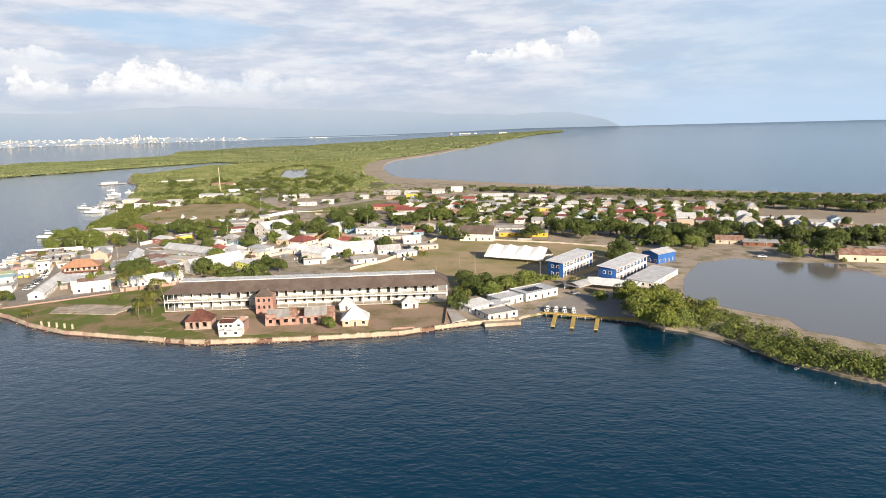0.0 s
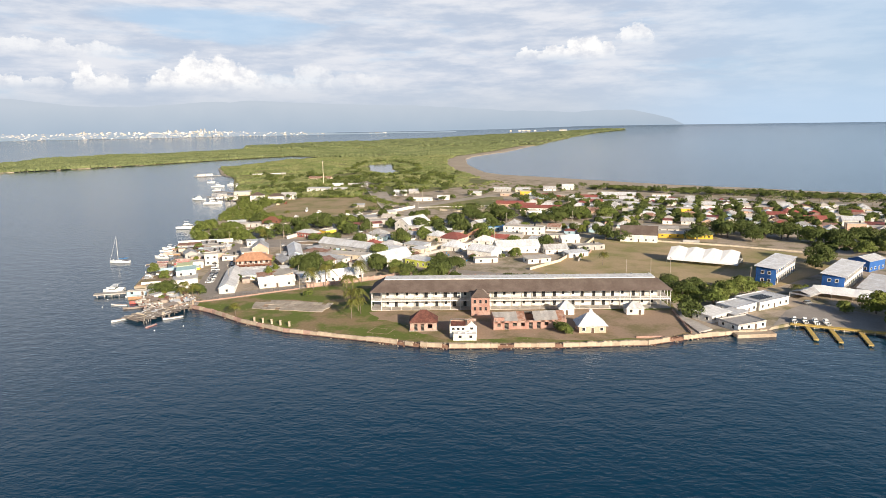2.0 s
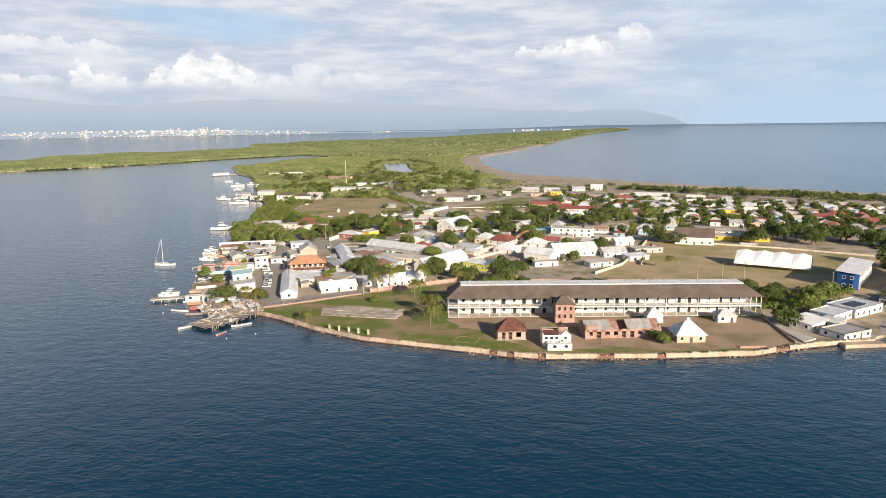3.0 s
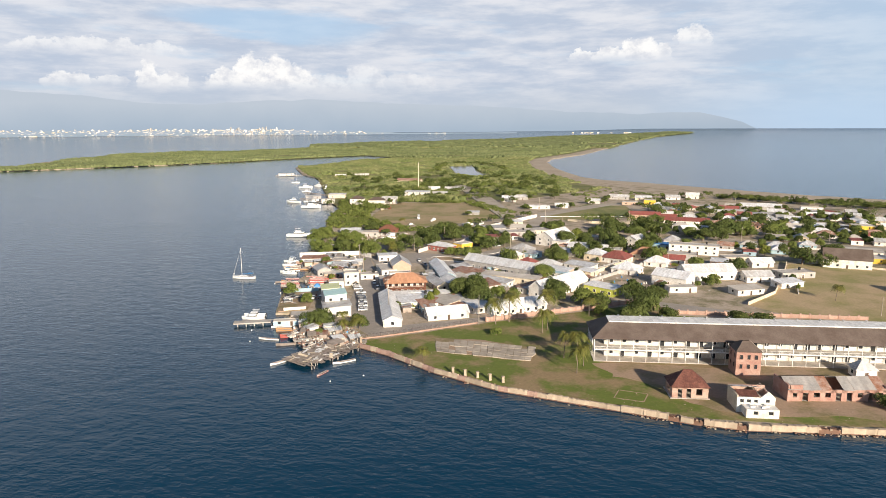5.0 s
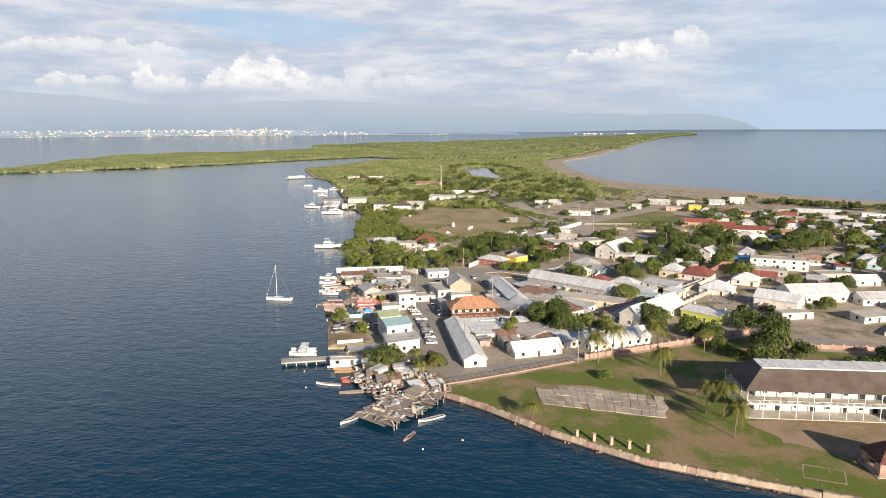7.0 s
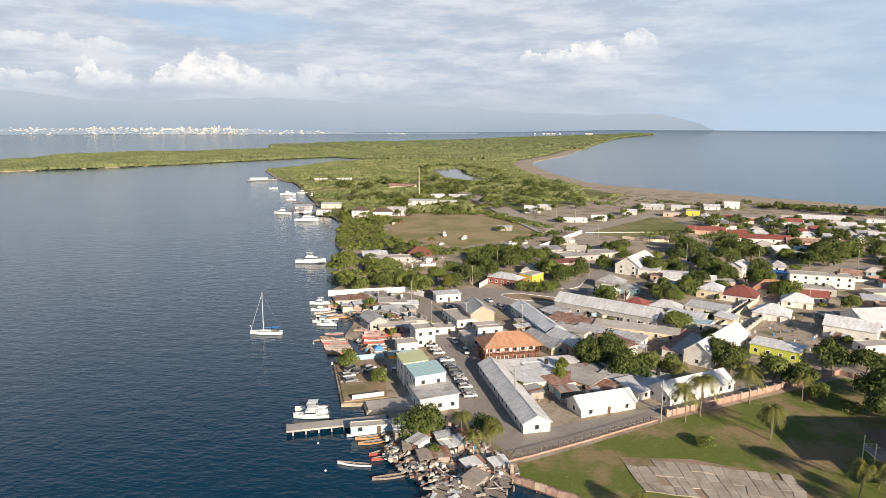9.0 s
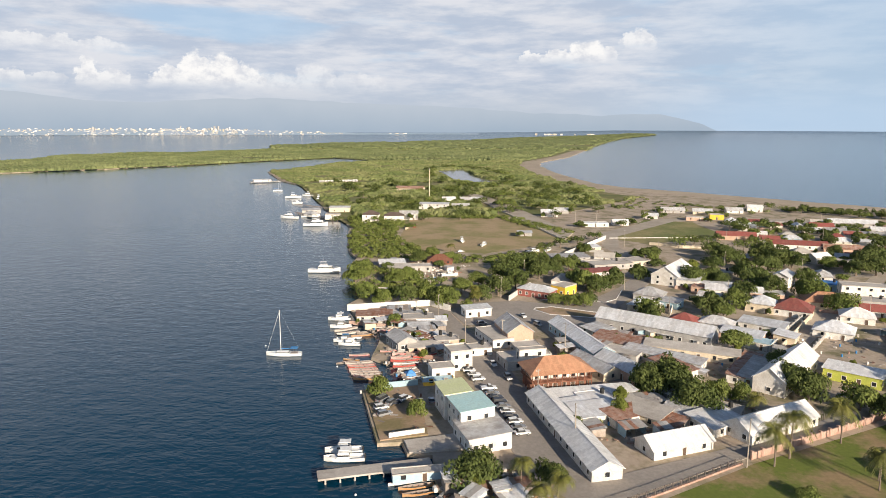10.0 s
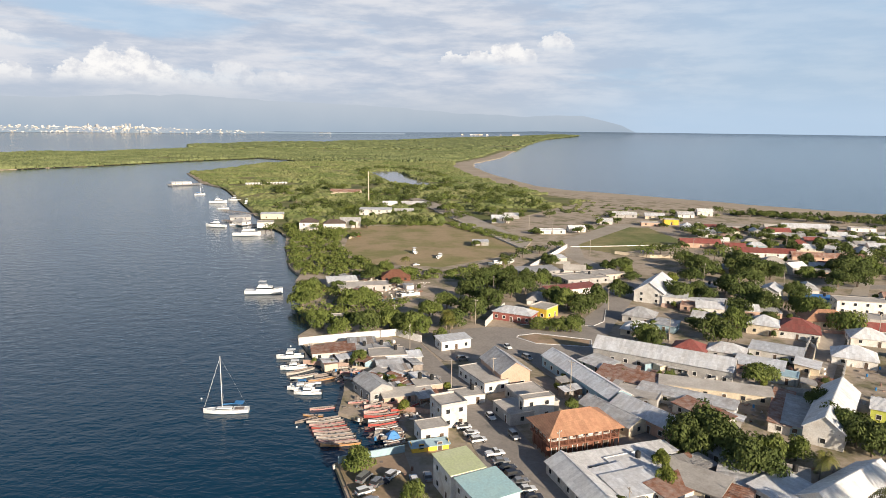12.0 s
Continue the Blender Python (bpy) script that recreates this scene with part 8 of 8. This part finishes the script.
shack_deck()
sr = random.Random(19)
for x, y, w, d, rot, h, m in ((-222, 301, 7, 4, 20, 1.7, GREYWOOD), (-218, 307, 6, 4.5, 30, 1.8, PALEZINC), (-227, 305, 5, 3.4, 10, 1.6, GREYWOOD), (-213, 298, 4.5, 3, 35, 1.6, PALEZINC), (-223, 311, 5, 3.2, 25, 1.7, ZINC), (-212, 291, 5, 3.5, 60, 2.0, GREYWOOD), (-229, 311, 5, 3, 15, 2.0, ZINC), (-216, 312, 4, 3, 20, 1.7, RUST),
                              (-207, 298, 4, 3, 30, 2.0, PALEZINC), (-256, 428, 9, 5, 10, 2.4, GREYWOOD), (-262, 434, 7, 4, 5, 2.2, RUST), (-268, 441, 7, 5, 15, 2.4, RUST), (-246, 420, 6, 4, 15, 2.2, ZINC), (-242, 405, 8, 4, -70, 2.2, RUST), (-238, 398, 6, 4, 20, 2.4, ZINC), (-260, 445, 9, 6, 8, 2.8, ZINC)):
    root = thing("shack", pose(x, y, G - 0.05, 0, 0, rot), "patched waterside shack of boards and zinc sheets", "shack")
    part("wall", Shape().box(0, d / 2 - 0.1, 0, w, 0.12, h).box(-w / 2 + 0.1, 0, 0, 0.12, d, h * 0.95).box(w * 0.3, -d / 2 + 0.1, 0, w * 0.4, 0.12, h * 0.9), GREYWOOD, root)
    for u, v in ((-1, -1), (1, -1), (1, 1)):
        part("post", Shape().box(u * (w / 2 - 0.1), v * (d / 2 - 0.1), 0, 0.14, 0.14, h), GREYWOOD, root)
    k = 0
    while k * 1.1 < w:
        part("roof_sheet", Shape().slab((-w / 2 + k * 1.1 - 0.2, -d / 2 - 0.4, h - 0.1), (-w / 2 + k * 1.1 + 0.95, -d / 2 - 0.4, h - 0.1), (-w / 2 + k * 1.1 + 0.95, d / 2 + 0.3, h + 0.35), (-w / 2 + k * 1.1 - 0.2, d / 2 + 0.3, h + 0.35), 0.04), m if sr.random() < 0.65 else sr.choice((RUST, ZINC, GREYWOOD)), root, at=pose(0, 0, sr.uniform(0, 0.08), 0, 0, sr.uniform(-2, 2)))
        k += 1

YARDS = ([(-274, 441), (-246, 446), (-233, 404), (-245, 394), (-264, 412)], [(-200, 405), (-178, 432), (-150, 420), (-128, 402), (-150, 384), (-178, 376)],
         [(-206, 364), (-168, 368), (-156, 350), (-176, 340), (-196, 334)], [(-286, 505), (-242, 505), (-236, 556), (-282, 560)], [(-236, 318), (-224, 318), (-204, 306), (-207, 296), (-232, 300)],
         [(-128, 402), (-96, 440), (-68, 430), (-60, 392), (-96, 380)])


def lean_to(x, y, w, d, rot, h, mat):
    """A low lean-to: three board walls, posts and a roof of lapped sheets."""
    root = thing("lean_to", pose(x, y, G - 0.05, 0, 0, rot), "patched backyard lean-to of boards under zinc sheets", "shack")
    part("wall", Shape().box(0, d / 2 - 0.1, 0, w, 0.12, h + 0.2).box(-w / 2 + 0.1, 0, 0, 0.12, d, h).box(w / 2 - 0.1, 0, 0, 0.12, d, h), sr.choice((GREYWOOD, GREYW, CREAM, SKYBLUE, WHITE)), root)
    for u in (-1, 0, 1):
        part("post", Shape().box(u * (w / 2 - 0.2), -d / 2 + 0.1, 0, 0.14, 0.14, h), GREYWOOD, root)
    n = max(2, round(w / 1.2))
    for k in range(n):
        a, b = -w / 2 - 0.2 + k * (w + 0.4) / n, -w / 2 - 0.2 + (k + 0.97) * (w + 0.4) / n
        lift = sr.uniform(0, 0.1)
        part("roof_sheet", Shape().slab((a, -d / 2 - sr.uniform(0.2, 0.6), h + lift), (b, -d / 2 - sr.uniform(0.2, 0.6), h + lift), (b, d / 2 + 0.3, h + 0.4 + lift), (a, d / 2 + 0.3, h + 0.4 + lift), 0.05), mat if sr.random() < 0.7 else sr.choice((RUST, ZINC, DULLZINC)), root)


for yard, count in zip(YARDS, (11, 13, 7, 5, 3, 6)):
    xs, ys = [p[0] for p in yard], [p[1] for p in yard]
    made = 0
    for k in range(400):
        x, y = sr.uniform(min(xs), max(xs)), sr.uniform(min(ys), max(ys))
        if inside(np.array([(x, y)]), yard)[0] and min([math.hypot(x - a, y - b) - 0.72 * r for a, b, r in HOUSES]) > 0.6 and min([math.hypot(x - a, y - b) - r for a, b, r in TREES]) > -1.5:
            lean_to(x, y, sr.uniform(3.5, 6.5), sr.uniform(2.6, 4.2), sr.choice((-70, 20, 110, -33, 57)) + sr.uniform(-6, 6), sr.uniform(2.0, 2.6), sr.choice((RUST, DULLZINC, ZINC, PALEZINC)))
            HOUSES.append((x, y, 3.6))
            made += 1
            if made == count:
                break


def yard_clutter(yard, n, seed):
    """Scrap boards, sheets, drums, crates and blocks lying about."""
    rng = random.Random(seed)
    s = Shape()
    xs, ys = [p[0] for p in yard], [p[1] for p in yard]
    pts = np.array([(rng.uniform(min(xs), max(xs)), rng.uniform(min(ys), max(ys))) for _ in range(n * 3)])
    for x, y in pts[inside(pts, yard)][:n]:
        what, a = rng.random(), rng.uniform(0, 180)
        if what < 0.4:
            s.box(x, y, G + rng.uniform(0, 0.35), rng.uniform(1.2, 3.2), rng.uniform(0.15, 1.0), 0.06, a, rng.choice((0, 0, 1, 2)))
        elif what < 0.6:
            s.box(x, y, G - 0.05, rng.uniform(0.5, 1.4), rng.uniform(0.4, 1.1), rng.uniform(0.4, 1.1), a, rng.choice((0, 2, 3, 4)), 0.95)
        elif what < 0.75:
            s.tube([(x, y, G), (x, y, G + 0.9)], 0.3, 8, rng.choice((3, 5, 1)))
        else:
            rock(s, x, y, G + 0.1, rng.uniform(0.15, 0.5), rng)
    tagged(part("yard_clutter", s, (GREYWOOD, RUST, CONC, WHITE, GREYW, HULLB)), "scrap boards, rusty sheets, drums and crates lying about", "clutter", kind="stuff")


for k, yard in enumerate(YARDS):
    yard_clutter(yard, (260, 240, 150, 220, 170, 130)[k], 60 + k)
yard_clutter([(-262, 398), (-244, 396), (-242, 372), (-250, 368)], 60, 71)
yard_clutter([(-260, 362), (-240, 368), (-238, 340), (-248, 334)], 40, 72)
for line in ([(-127, 408), (-109, 434), (-89, 461)], [(-116, 403), (-98, 428), (-78, 457)], [(-205, 362), (-200, 365), (-184, 368)], [(-130, 398), (-146, 412), (-158, 409)]):
    garden_wall(line, 1.7, GREYW, "yard_wall", "grey block wall round a town yard", 4.5)
palm(-216, 312.5, 7.5, "bushy coconut palm at the end of the street")
palm(-229.3, 465.4, 8.5, "coconut palm behind the white shop")

# ---- tents and awnings ----
def marquee(x, y, rot, L, W, peaks, eave, top, label, mat=TARP, name="marquee"):
    root = thing(name, pose(x, y, G, 0, 0, rot), label, "tent")
    s = Shape()
    n = peaks
    seg = L / n
    for i in range(n):
        cx = -L / 2 + (i + 0.5) * seg
        c = [(cx - seg / 2, -W / 2, eave), (cx + seg / 2, -W / 2, eave), (cx + seg / 2, W / 2, eave), (cx - seg / 2, W / 2, eave)]
        ridge = [(cx - seg / 2, 0, eave + (top - eave) * 0.84), (cx + seg / 2, 0, eave + (top - eave) * 0.84)]
        pk = (cx, 0, top)
        s.add(c + ridge + [pk], [(0, 1, 6), (1, 5, 6), (5, 2, 6), (2, 3, 6), (3, 4, 6), (4, 0, 6)])
    part("canopy", s, mat, root)
    post = Shape().tube([(0, 0, 0), (0, 0, eave)], 0.06, 5).mesh("tent_pole", METAL)
    for i in range(n + 1):
        for v in (-1, 1):
            part("tent_pole", post, None, root, at=pose(-L / 2 + i * seg, v * W / 2, 0))
    part("valance", Shape().box(0, -W / 2, eave - 0.7, L, 0.05, 0.72).box(-L / 2, 0, eave - 0.7, 0.05, W, 0.72).box(L / 2, 0, eave - 0.7, 0.05, W, 0.72).box(0, W / 2, 0, L, 0.05, eave), mat, root)


marquee(44, 386, -28, 36, 18, 4, 2.6, 8.6, "large white peaked marquee tent on the playing field")
marquee(80, 311, -32, 24, 12, 3, 2.8, 4.6, "white stretched awnings at the boat club", name="awning")
marquee(65, 312, 40, 13, 9, 2, 2.6, 4.0, "grey-white open tent roof at the boat club", ZINC, "awning")
panel = Shape().box(0, 0, 0, 1.6, 1.0, 0.05, 0, 0).mesh("solar_panel", GLASS)
solar = thing("solar_array", pose(40, 299.5, G + 3.45, 0, 0, 33), "rows of dark solar panels on the flat roof", "solar panels")
for i in range(5):
    for j in range(4):
        part("solar_panel", panel, None, solar, at=pose(-4 + i * 1.75, -3 + j * 1.4, 0.12, 12, 0, 0))
for x, y, z in ((-247, 373, 0), ):
    root = thing("covered_boat", pose(x, y + 3, G, 0, 0, 20), "heap under a bright blue tarpaulin beside the boats", "tarpaulin")
    part("cover", Shape().box(0, 0, 0, 3.4, 2.6, 1.2, 0, 0, 0.8).box(0, 0, 1.2, 2.5, 1.8, 0.8, 0, 0, 0.4), BLUETARP, root)
tank = Shape().tube([(0, 0, 0), (0, 0, 1.5), (0, 0, 1.8)], [0.65, 0.65, 0.2], 12).mesh("water_tank", RUBBER)
for x, y, z in ((-230, 381, 0.0), (-228.5, 381, 0.0), (-240, 408, 3.3), (-96, 461, 3.5), (-150, 440, 0), (-60, 600, 3.6)):
    tagged(part("water_tank", tank, None, at=pose(x, y, G + z)), "black round plastic water tank", "tank", "water tanks")

# ---- clutter of the beach and yards ----
cl = random.Random(41)
for name, poly, count, label in (("beach_clutter", [(-282, 450), (-268, 432), (-260, 415), (-258, 395), (-240, 385), (-234, 400), (-240, 430), (-248, 452)], 420, "scattered boards, crates and fishing gear on the beach"),
                                 ("shore_clutter", [(-232, 318), (-234, 302), (-222, 288), (-203, 296), (-208, 308), (-218, 320)], 650, "heaps of boards, sheets and gear by the jetty"),
                                 ("yard_clutter", [(-192, 350), (-188, 332), (-168, 340), (-142, 356), (-160, 372), (-176, 366)], 200, "odds and ends lying in the back yards"),
                                 ("yard_clutter", [(-178, 432), (-186, 396), (-170, 378), (-140, 400), (-150, 412)], 160, "odds and ends lying in the market yard"),
                                 ("boatyard_clutter", [(-263, 539), (-234, 545), (-240, 512), (-262, 512)], 120, "boat parts and timber in the boatyard")):
    s = Shape()
    xs, ys = [p[0] for p in poly], [p[1] for p in poly]
    pts = np.array([(cl.uniform(min(xs), max(xs)), cl.uniform(min(ys), max(ys))) for _ in range(count * 3)])
    for x, y in pts[inside(pts, poly)][:count]:
        if cl.random() < 0.5:
            s.box(x, y, G, cl.uniform(0.8, 3.0), cl.uniform(0.2, 0.7), cl.uniform(0.1, 0.3), cl.uniform(0, 180), cl.randrange(5))
        else:
            k = cl.uniform(0.4, 1.1)
            s.box(x, y, G, k, k * cl.uniform(0.6, 1.2), k * cl.uniform(0.5, 1.0), cl.uniform(0, 90), cl.randrange(5), cl.uniform(0.8, 1.0))
    tagged(part(name, s, (GREYWOOD, HULLC, WHITE, RUST, METAL)), label, "clutter", kind="stuff")
# small green bushes and low yard walls among the houses
spots = [(x, y, r) for x, y, r in HOUSES if y < 700]
for k, (x, y, r) in enumerate(spots):
    if k % 2 == 0:
        a = cl.uniform(0, 6.28)
        tree(x + (r + 1.5) * math.cos(a), y + (r + 1.5) * math.sin(a), cl.uniform(1.2, 2.4), cl.uniform(2, 4), cl.choice("lldp"), "bush", "leafy green bush in a yard")
    if k % 3 == 0 and y > 400:
        w = cl.uniform(9, 16)
        a = -16 + cl.choice((0, 90)) + cl.uniform(-4, 4)
        tagged(part("yard_wall", Shape().box(0, 0, -0.1, w, 0.2, cl.uniform(1.2, 1.9)), cl.choice((WHITE, CREAM, GREYW, PALEBRICK)), at=pose(x + cl.uniform(-2, 2), y - r - 1.0, G, 0, 0, a)), "low plastered wall round a house yard", "wall", "yard walls")

join_far_trees()
for x, y, r, c in ((-265, 425, 190, "c"), (-261, 421, 196, "p"), (-259, 416, 188, "w"), (-256, 412, 194, "b"), (-268, 431, 186, "c"), (-257, 398, 200, "p"), (-252, 395, 190, "r"), (-262, 438, 12, "w"), (-255, 420, 20, "g"), (-250, 434, 15, "c")):
    canoe(x, y, r, c, G - 0.02, boat_rng.uniform(6, 8))
